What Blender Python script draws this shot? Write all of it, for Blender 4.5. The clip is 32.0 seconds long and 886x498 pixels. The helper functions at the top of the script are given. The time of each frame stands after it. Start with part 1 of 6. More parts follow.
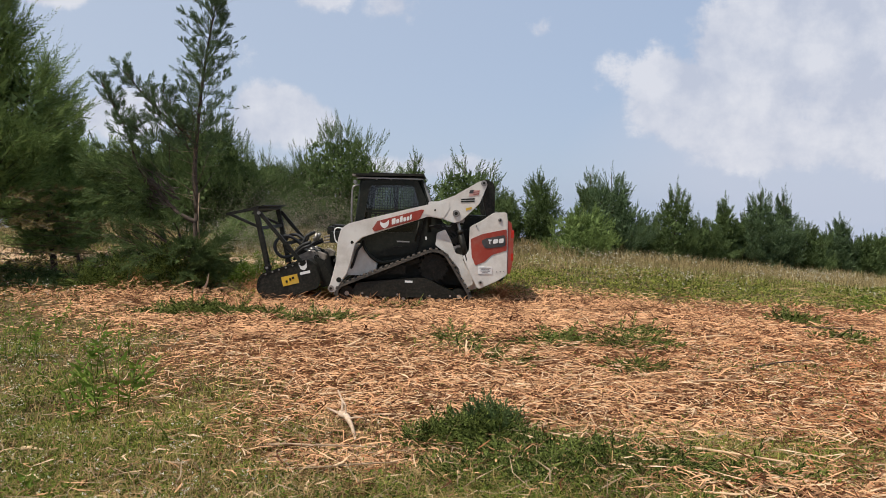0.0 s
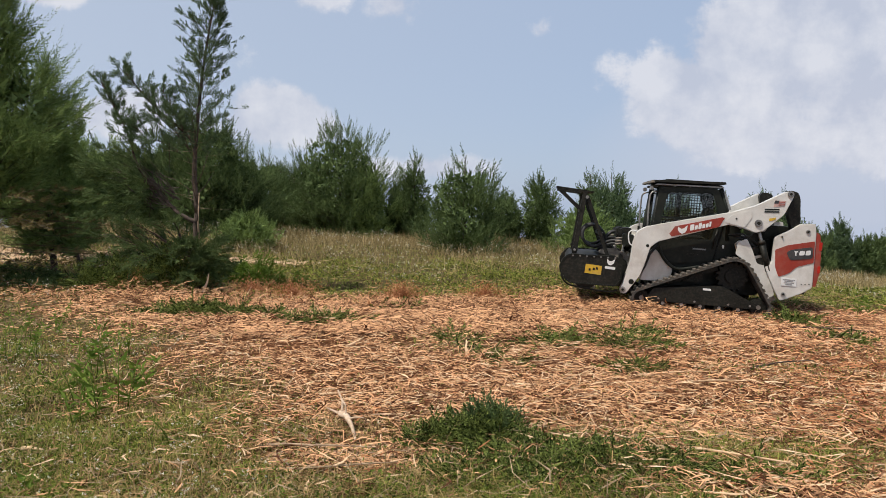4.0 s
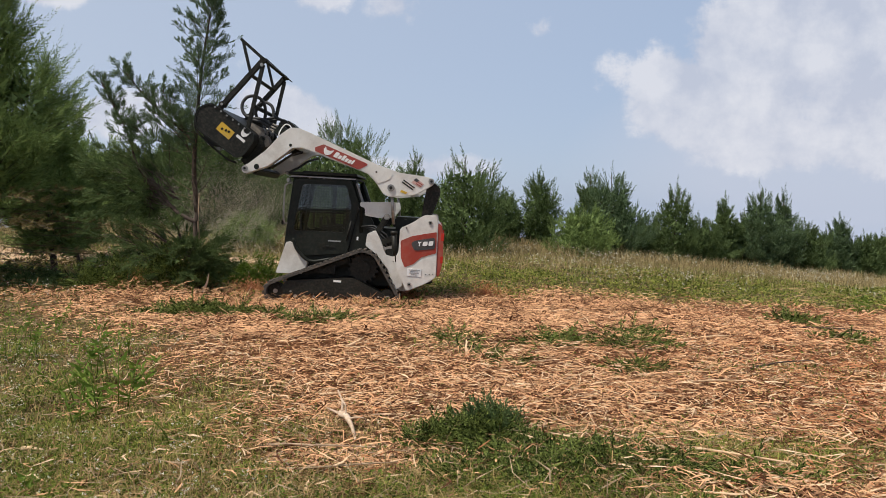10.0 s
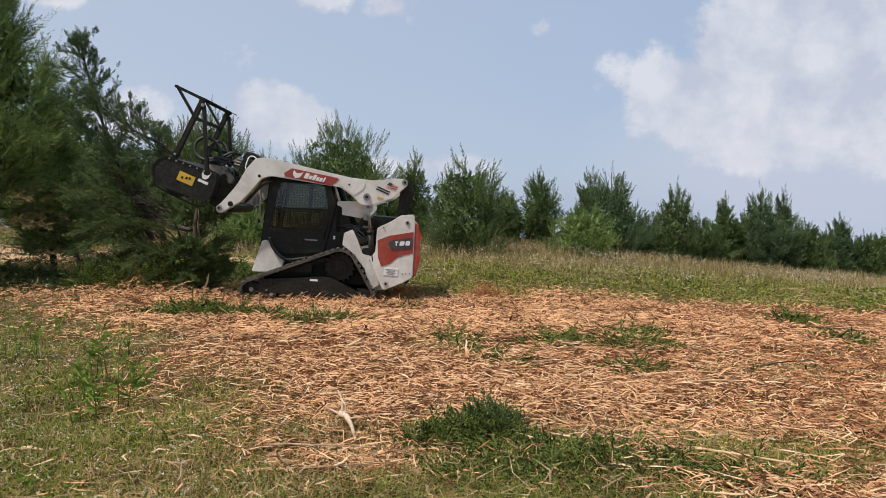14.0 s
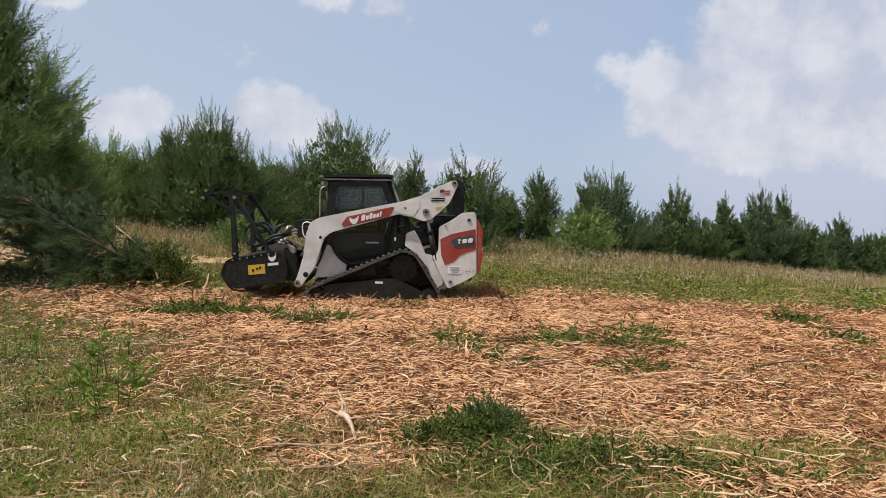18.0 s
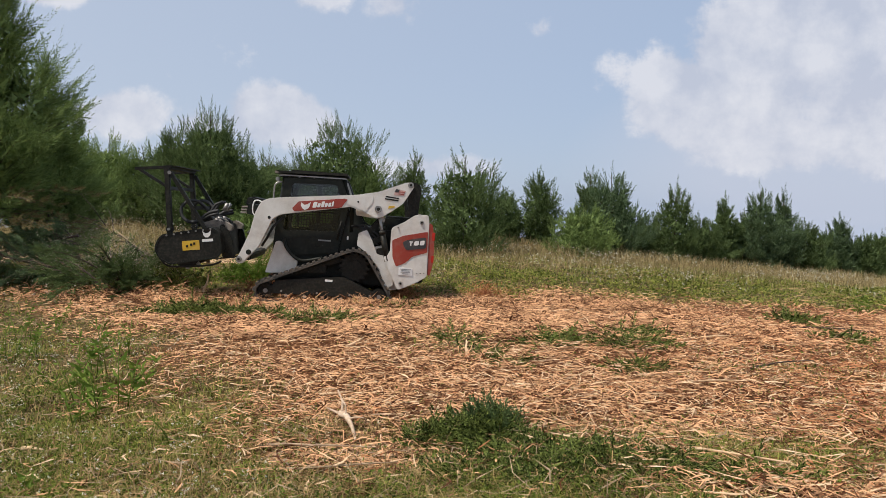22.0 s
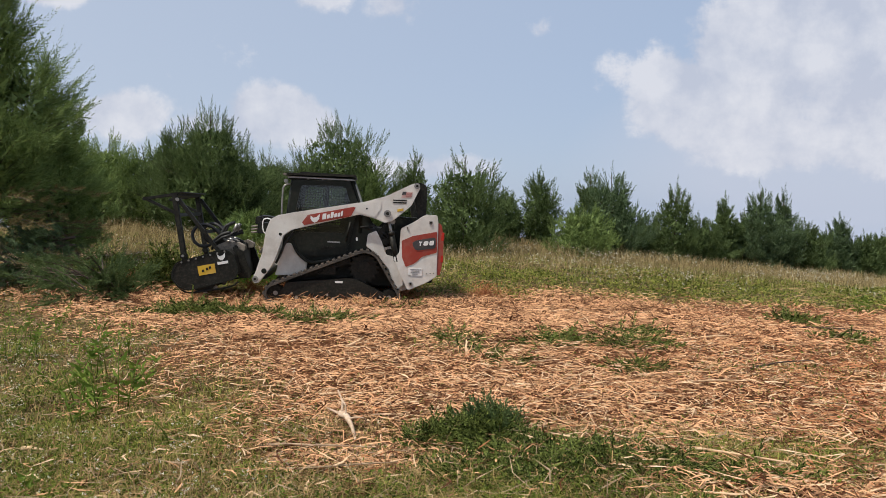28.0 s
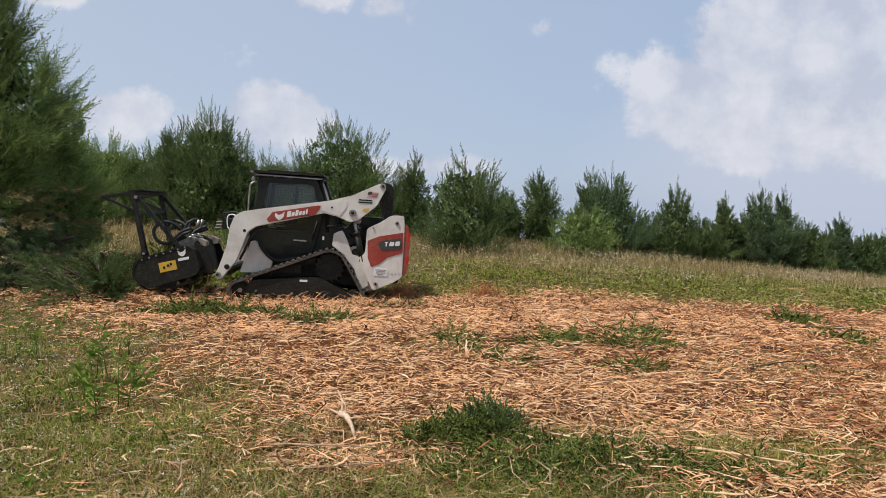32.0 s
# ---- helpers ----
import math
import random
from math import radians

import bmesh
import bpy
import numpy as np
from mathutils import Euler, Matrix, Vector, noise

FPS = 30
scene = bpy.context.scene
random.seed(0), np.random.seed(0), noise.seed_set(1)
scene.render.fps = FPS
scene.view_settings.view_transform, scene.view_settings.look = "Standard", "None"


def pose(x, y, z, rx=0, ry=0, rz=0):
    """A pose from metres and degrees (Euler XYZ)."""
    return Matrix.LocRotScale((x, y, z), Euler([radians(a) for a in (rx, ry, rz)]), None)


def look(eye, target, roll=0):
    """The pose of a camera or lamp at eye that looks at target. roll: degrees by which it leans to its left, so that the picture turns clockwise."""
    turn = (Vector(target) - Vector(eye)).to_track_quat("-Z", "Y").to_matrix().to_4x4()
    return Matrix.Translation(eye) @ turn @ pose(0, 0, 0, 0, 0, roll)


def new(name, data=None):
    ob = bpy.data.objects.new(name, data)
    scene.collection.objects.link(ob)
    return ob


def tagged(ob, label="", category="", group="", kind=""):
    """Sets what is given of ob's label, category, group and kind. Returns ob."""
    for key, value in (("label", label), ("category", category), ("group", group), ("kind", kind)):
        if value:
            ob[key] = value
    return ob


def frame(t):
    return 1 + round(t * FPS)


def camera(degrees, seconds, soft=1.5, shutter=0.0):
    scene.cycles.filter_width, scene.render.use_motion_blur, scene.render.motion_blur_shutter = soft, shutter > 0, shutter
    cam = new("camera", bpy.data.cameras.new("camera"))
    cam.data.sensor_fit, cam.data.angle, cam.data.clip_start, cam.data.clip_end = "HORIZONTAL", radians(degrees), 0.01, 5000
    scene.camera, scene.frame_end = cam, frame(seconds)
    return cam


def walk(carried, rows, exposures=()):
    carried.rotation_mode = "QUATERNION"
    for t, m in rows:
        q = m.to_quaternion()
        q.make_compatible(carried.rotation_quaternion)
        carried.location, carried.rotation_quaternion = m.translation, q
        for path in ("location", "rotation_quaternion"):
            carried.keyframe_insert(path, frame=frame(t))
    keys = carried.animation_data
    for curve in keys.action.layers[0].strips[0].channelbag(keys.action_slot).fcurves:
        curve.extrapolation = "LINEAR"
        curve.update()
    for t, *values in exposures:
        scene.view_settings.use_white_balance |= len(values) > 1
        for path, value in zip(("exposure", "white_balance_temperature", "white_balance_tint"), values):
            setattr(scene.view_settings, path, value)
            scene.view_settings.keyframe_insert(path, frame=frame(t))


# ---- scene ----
# ------------------------------------------------------------------ camera
cam = camera(64, 32.0, soft=0.45, shutter=0.15)
EYE = pose(0, 0, 1.6, 86.62, 0, 0)
walk(cam, [(0.0, EYE), (32.0, EYE)], exposures=[(0.0, -0.055), (32.0, -0.055)])

# ------------------------------------------------------------------ light
SUN_UP, SUN_TURN = 63.0, -122.0      # degrees above the horizon; from north (+y) towards the west when negative


def clouded_sky():
    world = bpy.data.worlds.new("sky")
    scene.world = world
    world.use_nodes = True
    nt = world.node_tree
    n, link = nt.nodes, nt.links.new
    n.clear()
    out, bg = n.new("ShaderNodeOutputWorld"), n.new("ShaderNodeBackground")
    sky = n.new("ShaderNodeTexSky")
    sky.sky_type, sky.sun_disc = "NISHITA", False
    sky.sun_elevation, sky.sun_rotation = radians(SUN_UP), radians(SUN_TURN)
    sky.altitude, sky.air_density, sky.dust_density, sky.ozone_density = 200, 1.0, 1.2, 1.5
    # the dome laid flat towards the north: east and up as seen along +y
    co = n.new("ShaderNodeTexCoord")
    sep = n.new("ShaderNodeSeparateXYZ")
    link(co.outputs["Generated"], sep.inputs[0])

    def calc(op, a, b=None, c=None):
        m = n.new("ShaderNodeMath")
        m.operation = op
        for i, v in enumerate((a, b, c)):
            if v is not None:
                if isinstance(v, (int, float)):
                    m.inputs[i].default_value = v
                else:
                    link(v, m.inputs[i])
        return m.outputs[0]
    depth = calc("MAXIMUM", sep.outputs["Y"], 0.05)
    flat = n.new("ShaderNodeCombineXYZ")
    link(calc("DIVIDE", sep.outputs["X"], depth), flat.inputs[0])
    link(calc("DIVIDE", sep.outputs["Z"], depth), flat.inputs[1])
    warp = n.new("ShaderNodeTexNoise")
    warp.inputs["Scale"].default_value, warp.inputs["Detail"].default_value, warp.inputs["Roughness"].default_value = 8.0, 12.0, 0.66
    link(flat.outputs[0], warp.inputs["Vector"])
    total = None
    # cumulus heaps: east, up, half width, half height
    for east, up, w, h, full in ((0.44, 0.20, 0.15, 0.14, 1), (0.50, 0.31, 0.16, 0.12, 1), (0.60, 0.20, 0.18, 0.16, 1), (0.34, 0.15, 0.12, 0.10, 0.9),
                           (0.66, 0.10, 0.20, 0.09, 1), (0.46, 0.09, 0.20, 0.06, 0.8), (0.56, 0.25, 0.20, 0.16, 1), (0.26, 0.18, 0.09, 0.06, 0.30),
                           (-0.240, 0.128, 0.10, 0.060, 1.0), (-0.34, 0.11, 0.07, 0.05, 0.6), (-0.19, 0.12, 0.06, 0.05, 0.7), (-0.45, 0.13, 0.10, 0.05, 0.75),
                           (-0.07, 0.283, 0.07, 0.05, 0.52), (-0.17, 0.29, 0.07, 0.035, 0.52), (0.137, 0.247, 0.034, 0.030, 0.36), (0.0, 0.055, 0.16, 0.03, 0.6),
                           (-0.55, 0.30, 0.12, 0.03, 0.75)):
        mp, gr = n.new("ShaderNodeMapping"), n.new("ShaderNodeTexGradient")
        mp.vector_type, gr.gradient_type = "TEXTURE", "SPHERICAL"
        mp.inputs["Location"].default_value, mp.inputs["Scale"].default_value = (east, up, 0), (w, h, 1)
        link(flat.outputs[0], mp.inputs["Vector"]), link(mp.outputs[0], gr.inputs["Vector"])
        lump = calc("MULTIPLY", gr.outputs["Fac"], full)
        total = lump if total is None else calc("MAXIMUM", total, lump)
    # fair-weather cloud over the rest of the dome
    wide = n.new("ShaderNodeTexNoise")
    wide.inputs["Scale"].default_value, wide.inputs["Detail"].default_value = 2.2, 6.0
    link(co.outputs["Generated"], wide.inputs["Vector"])
    south = calc("MULTIPLY", calc("LESS_THAN", sep.outputs["Y"], 0.25), calc("SUBTRACT", wide.outputs["Fac"], 0.30))
    total = calc("MAXIMUM", total, south)
    heap = calc("ADD", total, calc("MULTIPLY", calc("SUBTRACT", warp.outputs["Fac"], 0.52), 1.35))
    cover = n.new("ShaderNodeMapRange")
    cover.interpolation_type = "SMOOTHSTEP"
    link(heap, cover.inputs["Value"])
    cover.inputs["From Min"].default_value, cover.inputs["From Max"].default_value = 0.12, 0.36
    # cloud colour: bright edges, greyer bases
    tone = n.new("ShaderNodeTexNoise")
    tone.inputs["Scale"].default_value, tone.inputs["Detail"].default_value, tone.inputs["Roughness"].default_value = 8.0, 10.0, 0.6
    link(flat.outputs[0], tone.inputs["Vector"])
    cc = n.new("ShaderNodeValToRGB")
    cc.color_ramp.elements[0].position, cc.color_ramp.elements[0].color = 0.40, (0.56, 0.60, 0.715, 1)
    cc.color_ramp.elements[1].position, cc.color_ramp.elements[1].color = 0.60, (0.775, 0.787, 0.85, 1)
    link(tone.outputs["Fac"], cc.inputs["Fac"])
    haze = n.new("ShaderNodeMix")
    haze.data_type = "RGBA"
    thick = n.new("ShaderNodeMapRange")
    link(sep.outputs["Z"], thick.inputs["Value"])
    for key, v in (("From Min", 0.30), ("From Max", 0.85), ("To Min", 0.80), ("To Max", 0.25)):
        thick.inputs[key].default_value = v
    link(thick.outputs[0], haze.inputs["Factor"])
    gain = n.new("ShaderNodeMix")
    gain.data_type, gain.blend_type = "RGBA", "MULTIPLY"
    gain.inputs["Factor"].default_value = 1.0
    gain.inputs["B"].default_value = (0.11, 0.11, 0.11, 1)
    link(sky.outputs[0], gain.inputs["A"])
    link(gain.outputs["Result"], haze.inputs["A"])
    # paler haze towards the west
    side = n.new("ShaderNodeMapRange")
    link(sep.outputs["X"], side.inputs["Value"])
    side.inputs["From Min"].default_value, side.inputs["From Max"].default_value = -0.55, 0.35
    veil = n.new("ShaderNodeMix")
    veil.data_type = "RGBA"
    link(side.outputs[0], veil.inputs["Factor"])
    veil.inputs["A"].default_value, veil.inputs["B"].default_value = (0.56, 0.635, 0.775, 1), (0.45, 0.555, 0.745, 1)
    link(veil.outputs["Result"], haze.inputs["B"])
    mix = n.new("ShaderNodeMix")
    mix.data_type = "RGBA"
    # a smooth grey bank of cloud low in the north-east
    mp, gr = n.new("ShaderNodeMapping"), n.new("ShaderNodeTexGradient")
    mp.vector_type, gr.gradient_type = "TEXTURE", "SPHERICAL"
    mp.inputs["Location"].default_value, mp.inputs["Scale"].default_value = (0.58, 0.06, 0), (0.42, 0.16, 1)
    link(flat.outputs[0], mp.inputs["Vector"]), link(mp.outputs[0], gr.inputs["Vector"])
    bank = n.new("ShaderNodeMix")
    bank.data_type = "RGBA"
    link(calc("MINIMUM", calc("MULTIPLY", gr.outputs["Fac"], 1.5), 0.75), bank.inputs["Factor"])
    link(haze.outputs["Result"], bank.inputs["A"])
    bank.inputs["B"].default_value = (0.575, 0.62, 0.745, 1)
    link(calc("MULTIPLY", cover.outputs[0], 0.85), mix.inputs["Factor"])
    link(bank.outputs["Result"], mix.inputs["A"])
    link(cc.outputs["Color"], mix.inputs["B"])
    link(mix.outputs["Result"], bg.inputs["Color"])
    bg.inputs["Strength"].default_value = 1.0
    link(bg.outputs[0], out.inputs["Surface"])


clouded_sky()
sun = new("sun", bpy.data.lights.new("sun", "SUN"))
sun.data.energy, sun.data.angle, sun.data.color = 4.6, radians(1.2), (1.0, 0.94, 0.838)
_a, _e = radians(SUN_TURN), radians(SUN_UP)
sun.matrix_world = look((math.sin(_a) * math.cos(_e) * 50, math.cos(_a) * math.cos(_e) * 50, math.sin(_e) * 50), (0, 0, 0))


# ------------------------------------------------------------------ materials
def surface(name, dark, light, scale=8.0, rough=0.6, metal=0.0, bump=0.0, fine=60.0, spread=0.0, islands=False, coat=0.0, through_light=0.0,
            dirt=None, dirt_amount=0.0, dirt_scale=5.0, shine=0.5, speckle=0.62):
    """A two-tone surface with coarse and fine grain; islands: each loose piece takes a tone of its own."""
    m = bpy.data.materials.new(name)
    m.use_nodes = True
    nt = m.node_tree
    n, link = nt.nodes, nt.links.new
    bsdf = n["Principled BSDF"]
    co = n.new("ShaderNodeTexCoord")
    a, b = n.new("ShaderNodeTexNoise"), n.new("ShaderNodeTexNoise")
    a.inputs["Scale"].default_value, a.inputs["Detail"].default_value = scale, 5
    b.inputs["Scale"].default_value, b.inputs["Detail"].default_value = fine, 3
    link(co.outputs["Object"], a.inputs["Vector"]), link(co.outputs["Object"], b.inputs["Vector"])
    mixv = n.new("ShaderNodeMath")
    mixv.operation = "MULTIPLY_ADD"
    link(b.outputs["Fac"], mixv.inputs[0])
    mixv.inputs[1].default_value = 0.35
    link(a.outputs["Fac"], mixv.inputs[2])
    ramp = n.new("ShaderNodeValToRGB")
    ramp.color_ramp.elements[0].position, ramp.color_ramp.elements[0].color = 0.45, (*dark, 1)
    ramp.color_ramp.elements[1].position, ramp.color_ramp.elements[1].color = 0.90, (*light, 1)
    if islands:
        geo = n.new("ShaderNodeNewGeometry")
        part_ = n.new("ShaderNodeMath")
        part_.operation = "MULTIPLY_ADD"
        link(geo.outputs["Random Per Island"], part_.inputs[0])
        part_.inputs[1].default_value = speckle
        half = n.new("ShaderNodeMath")
        half.operation = "MULTIPLY_ADD"
        half.inputs[1].default_value, half.inputs[2].default_value = 0.55, (0.62 - speckle) / 2
        link(mixv.outputs[0], half.inputs[0]), link(half.outputs[0], part_.inputs[2])
        link(part_.outputs[0], ramp.inputs["Fac"])
    else:
        link(mixv.outputs[0], ramp.inputs["Fac"])
    col = ramp.outputs["Color"]
    if dirt:
        d = n.new("ShaderNodeTexNoise")
        d.inputs["Scale"].default_value, d.inputs["Detail"].default_value, d.inputs["Roughness"].default_value = dirt_scale, 8, 0.7
        link(co.outputs["Object"], d.inputs["Vector"])
        r = n.new("ShaderNodeMapRange")
        r.inputs["From Min"].default_value, r.inputs["From Max"].default_value, r.inputs["To Max"].default_value = 0.45, 0.75, dirt_amount
        link(d.outputs["Fac"], r.inputs["Value"])
        mx = n.new("ShaderNodeMix")
        mx.data_type = "RGBA"
        link(r.outputs[0], mx.inputs["Factor"]), link(col, mx.inputs["A"])
        mx.inputs["B"].default_value = (*dirt, 1)
        col = mx.outputs["Result"]
        rr = n.new("ShaderNodeMath")
        rr.operation = "MULTIPLY_ADD"
        link(r.outputs[0], rr.inputs[0])
        rr.inputs[1].default_value, rr.inputs[2].default_value = 0.5, rough
        link(rr.outputs[0], bsdf.inputs["Roughness"])
    else:
        bsdf.inputs["Roughness"].default_value = rough
    link(col, bsdf.inputs["Base Color"])
    bsdf.inputs["Metallic"].default_value = metal
    bsdf.inputs["Specular IOR Level"].default_value = 0.12 if islands else shine
    bsdf.inputs["Coat Weight"].default_value = coat
    if bump:
        bp = n.new("ShaderNodeBump")
        bp.inputs["Strength"].default_value, bp.inputs["Distance"].default_value = bump, 0.02
        link(mixv.outputs[0], bp.inputs["Height"]), link(bp.outputs[0], bsdf.inputs["Normal"])
    if through_light:
        tr, ms = n.new("ShaderNodeBsdfTranslucent"), n.new("ShaderNodeMixShader")
        link(col, tr.inputs["Color"])
        ms.inputs[0].default_value = through_light
        out = n["Material Output"]
        link(bsdf.outputs[0], ms.inputs[1]), link(tr.outputs[0], ms.inputs[2]), link(ms.outputs[0], out.inputs["Surface"])
    return m


def tinted_glass(name, tint, see):
    m = bpy.data.materials.new(name)
    m.use_nodes = True
    nt = m.node_tree
    n, link = nt.nodes, nt.links.new
    n.remove(n["Principled BSDF"])
    t, g, ms, fr = n.new("ShaderNodeBsdfTransparent"), n.new("ShaderNodeBsdfGlossy"), n.new("ShaderNodeMixShader"), n.new("ShaderNodeFresnel")
    t.inputs["Color"].default_value = (*[c * see for c in tint], 1)
    g.inputs["Roughness"].default_value = 0.03
    fr.inputs["IOR"].default_value = 1.5
    link(fr.outputs[0], ms.inputs[0]), link(t.outputs[0], ms.inputs[1]), link(g.outputs[0], ms.inputs[2])
    link(ms.outputs[0], n["Material Output"].inputs["Surface"])
    return m


DUST = (0.28, 0.22, 0.165)
white_paint = surface("white_paint", (0.60, 0.57, 0.52), (0.73, 0.71, 0.66), 3, 0.38, coat=0.2, dirt=DUST, dirt_amount=0.5, dirt_scale=2.2)
red_paint = surface("red_paint", (0.25, 0.028, 0.016), (0.33, 0.040, 0.022), 3, 0.38, coat=0.2, dirt=DUST, dirt_amount=0.35)
black_paint = surface("black_paint", (0.0072, 0.0088, 0.0064), (0.0150, 0.0176, 0.0130), 5, 0.46, shine=0.22, dirt=DUST, dirt_amount=0.06, dirt_scale=18)
worn_black = surface("worn_black", (0.0072, 0.0076, 0.0058), (0.0175, 0.0180, 0.0140), 6, 0.52, shine=0.22, dirt=DUST, dirt_amount=0.12, dirt_scale=24)
dark_badge = surface("dark_badge", (0.035, 0.034, 0.036), (0.05, 0.05, 0.052), 5, 0.4, dirt=DUST, dirt_amount=0.2)
pale_mark = surface("pale_mark", (0.70, 0.69, 0.66), (0.78, 0.77, 0.75), 10, 0.5)
grey_mark = surface("grey_mark", (0.20, 0.20, 0.20), (0.28, 0.28, 0.27), 30, 0.6)
yellow_mark = surface("yellow_mark", (0.55, 0.33, 0.02), (0.66, 0.42, 0.03), 6, 0.55, dirt=DUST, dirt_amount=0.4)
pink_mark = surface("pink_mark", (0.50, 0.30, 0.26), (0.60, 0.40, 0.35), 8, 0.5)
rubber = surface("track_rubber", (0.022, 0.020, 0.018), (0.075, 0.067, 0.058), 10, 0.9, bump=0.3, dirt=DUST, dirt_amount=0.6, dirt_scale=6)
steel = surface("worn_steel", (0.22, 0.21, 0.20), (0.42, 0.40, 0.37), 12, 0.38, metal=0.8, dirt=DUST, dirt_amount=0.4)
hose_rubber = surface("hose_rubber", (0.012, 0.012, 0.012), (0.025, 0.024, 0.022), 10, 0.6)
lamp_red = surface("lamp_red", (0.42, 0.02, 0.012), (0.52, 0.03, 0.02), 20, 0.2, coat=0.5)
far_wire = surface("screen_wire", (0.006, 0.006, 0.006), (0.012, 0.012, 0.012), 20, 0.5)
seat_vinyl = surface("seat_vinyl", (0.012, 0.012, 0.013), (0.02, 0.02, 0.022), 20, 0.6)
cab_glass = tinted_glass("cab_glass", (0.93, 0.97, 0.95), 0.96)
dusty_steel = surface("dusty_steel", (0.11, 0.097, 0.082), (0.30, 0.265, 0.22), 14, 0.75, dirt=DUST, dirt_amount=0.6, dirt_scale=7)
bark = surface("cedar_bark", (0.030, 0.021, 0.015), (0.12, 0.085, 0.062), 14, 0.9, bump=0.6)
dead_wood = surface("dead_wood", (0.22, 0.145, 0.085), (0.46, 0.34, 0.215), 12, 0.85, bump=0.4)
fresh_wood = surface("fresh_wood", (0.52, 0.32, 0.165), (0.78, 0.58, 0.37), 9, 0.75, bump=0.4)
needles = surface("cedar_needles", (0.042, 0.068, 0.024), (0.190, 0.258, 0.094), 1.2, 0.65, islands=True, through_light=0.28, speckle=0.34)
needles_blue = surface("cedar_needles_blue", (0.044, 0.076, 0.035), (0.188, 0.260, 0.122), 1.2, 0.65, islands=True, through_light=0.25, speckle=0.34)
# pale needle green, raised further to make up for shade on west cedars
needles_lightened = surface("cedar_needles_lightened", (0.092, 0.140, 0.042), (0.315, 0.41, 0.135), 1.2, 0.65, islands=True, through_light=0.28, speckle=0.34)
dry_needles = surface("dry_needles", (0.11, 0.085, 0.038), (0.34, 0.27, 0.12), 1.2, 0.75, islands=True, through_light=0.2, speckle=0.34)
cut_needles = surface("cut_needles", (0.014, 0.027, 0.005), (0.240, 0.290, 0.072), 2, 0.65, islands=True, through_light=0.2)
chip_wood = surface("chip_wood", (0.080, 0.028, 0.011), (0.72, 0.405, 0.212), 1.5, 0.8, islands=True)
chip_pale = surface("chip_pale", (0.40, 0.27, 0.17), (0.70, 0.54, 0.40), 22, 0.8, bump=0.7)
sawdust = surface("sawdust", (0.34, 0.14, 0.06), (0.66, 0.34, 0.17), 1.5, 0.9, islands=True, through_light=0.3)
dust_specks = surface("dust_specks", (0.48, 0.41, 0.30), (0.72, 0.63, 0.49), 1.5, 0.95, islands=True, through_light=0.45)
fresh_bark = surface("fresh_bark", (0.075, 0.024, 0.011), (0.46, 0.195, 0.088), 1.5, 0.85, islands=True)
green_grass = surface("green_grass", (0.060, 0.080, 0.012), (0.33, 0.350, 0.075), 0.7, 0.7, islands=True, through_light=0.3)
dry_grass = surface("dry_grass", (0.185, 0.140, 0.058), (0.45, 0.352, 0.180), 0.8, 0.75, islands=True, through_light=0.3)
ground_leaf = surface("ground_leaf", (0.045, 0.075, 0.010), (0.18, 0.24, 0.038), 0.8, 0.6, islands=True, through_light=0.3)
dry_stem = surface("dry_stem", (0.15, 0.095, 0.035), (0.46, 0.33, 0.15), 0.8, 0.75, islands=True, through_light=0.25)
weed_leaf = surface("weed_leaf", (0.075, 0.13, 0.015), (0.19, 0.27, 0.045), 3, 0.6, islands=True, through_light=0.3)
petal = surface("white_petal", (0.62, 0.58, 0.44), (0.76, 0.73, 0.60), 10, 0.7, islands=True, through_light=0.3)


# ------------------------------------------------------------------ mesh helpers
def part(name, bm, material, parent=None, label=""):
    me = bpy.data.meshes.new(name)
    bm.to_mesh(me)
    bm.free()
    me.materials.append(material)
    ob = new(name, me)
    if parent:
        ob.parent = parent
    if label:
        ob["label"] = label
    return ob


def mesh_np(name, verts, faces, material, parent=None, label="", smooth=False):
    """One mesh from arrays: verts (n, 3), faces (m, k) with the same k for all."""
    me = bpy.data.meshes.new(name)
    k = faces.shape[1]
    me.vertices.add(len(verts))
    me.vertices.foreach_set("co", np.ascontiguousarray(verts, dtype=np.float32).ravel())
    me.loops.add(faces.size)
    me.loops.foreach_set("vertex_index", np.ascontiguousarray(faces, dtype=np.int32).ravel())
    me.polygons.add(len(faces))
    me.polygons.foreach_set("loop_start", np.arange(0, faces.size, k, dtype=np.int32))
    me.polygons.foreach_set("loop_total", np.full(len(faces), k, dtype=np.int32))
    me.update(calc_edges=True)
    if smooth:
        me.polygons.foreach_set("use_smooth", np.ones(len(faces), dtype=bool))
    me.materials.append(material)
    ob = new(name, me)
    if parent:
        ob.parent = parent
    if label:
        ob["label"] = label
    return ob


def empty(name, m=None):
    ob = new(name)
    ob.empty_display_size = 0.2
    if m is not None:
        ob.matrix_world = m
    return ob


def prism(outline, y0, y1, bevel=0.0, bm=None):
    """An outline in x and z drawn out from y0 to y1."""
    own = bmesh.new()
    a = [own.verts.new((x, y0, z)) for x, z in outline]
    b = [own.verts.new((x, y1, z)) for x, z in outline]
    own.faces.new(a), own.faces.new(b[::-1])
    k = len(a)
    for i in range(k):
        own.faces.new((a[(i + 1) % k], a[i], b[i], b[(i + 1) % k]))
    bmesh.ops.recalc_face_normals(own, faces=own.faces)
    if bevel:
        bmesh.ops.bevel(own, geom=own.edges[:], offset=bevel, segments=2, affect="EDGES", clamp_overlap=True)
    return merged(bm, own)


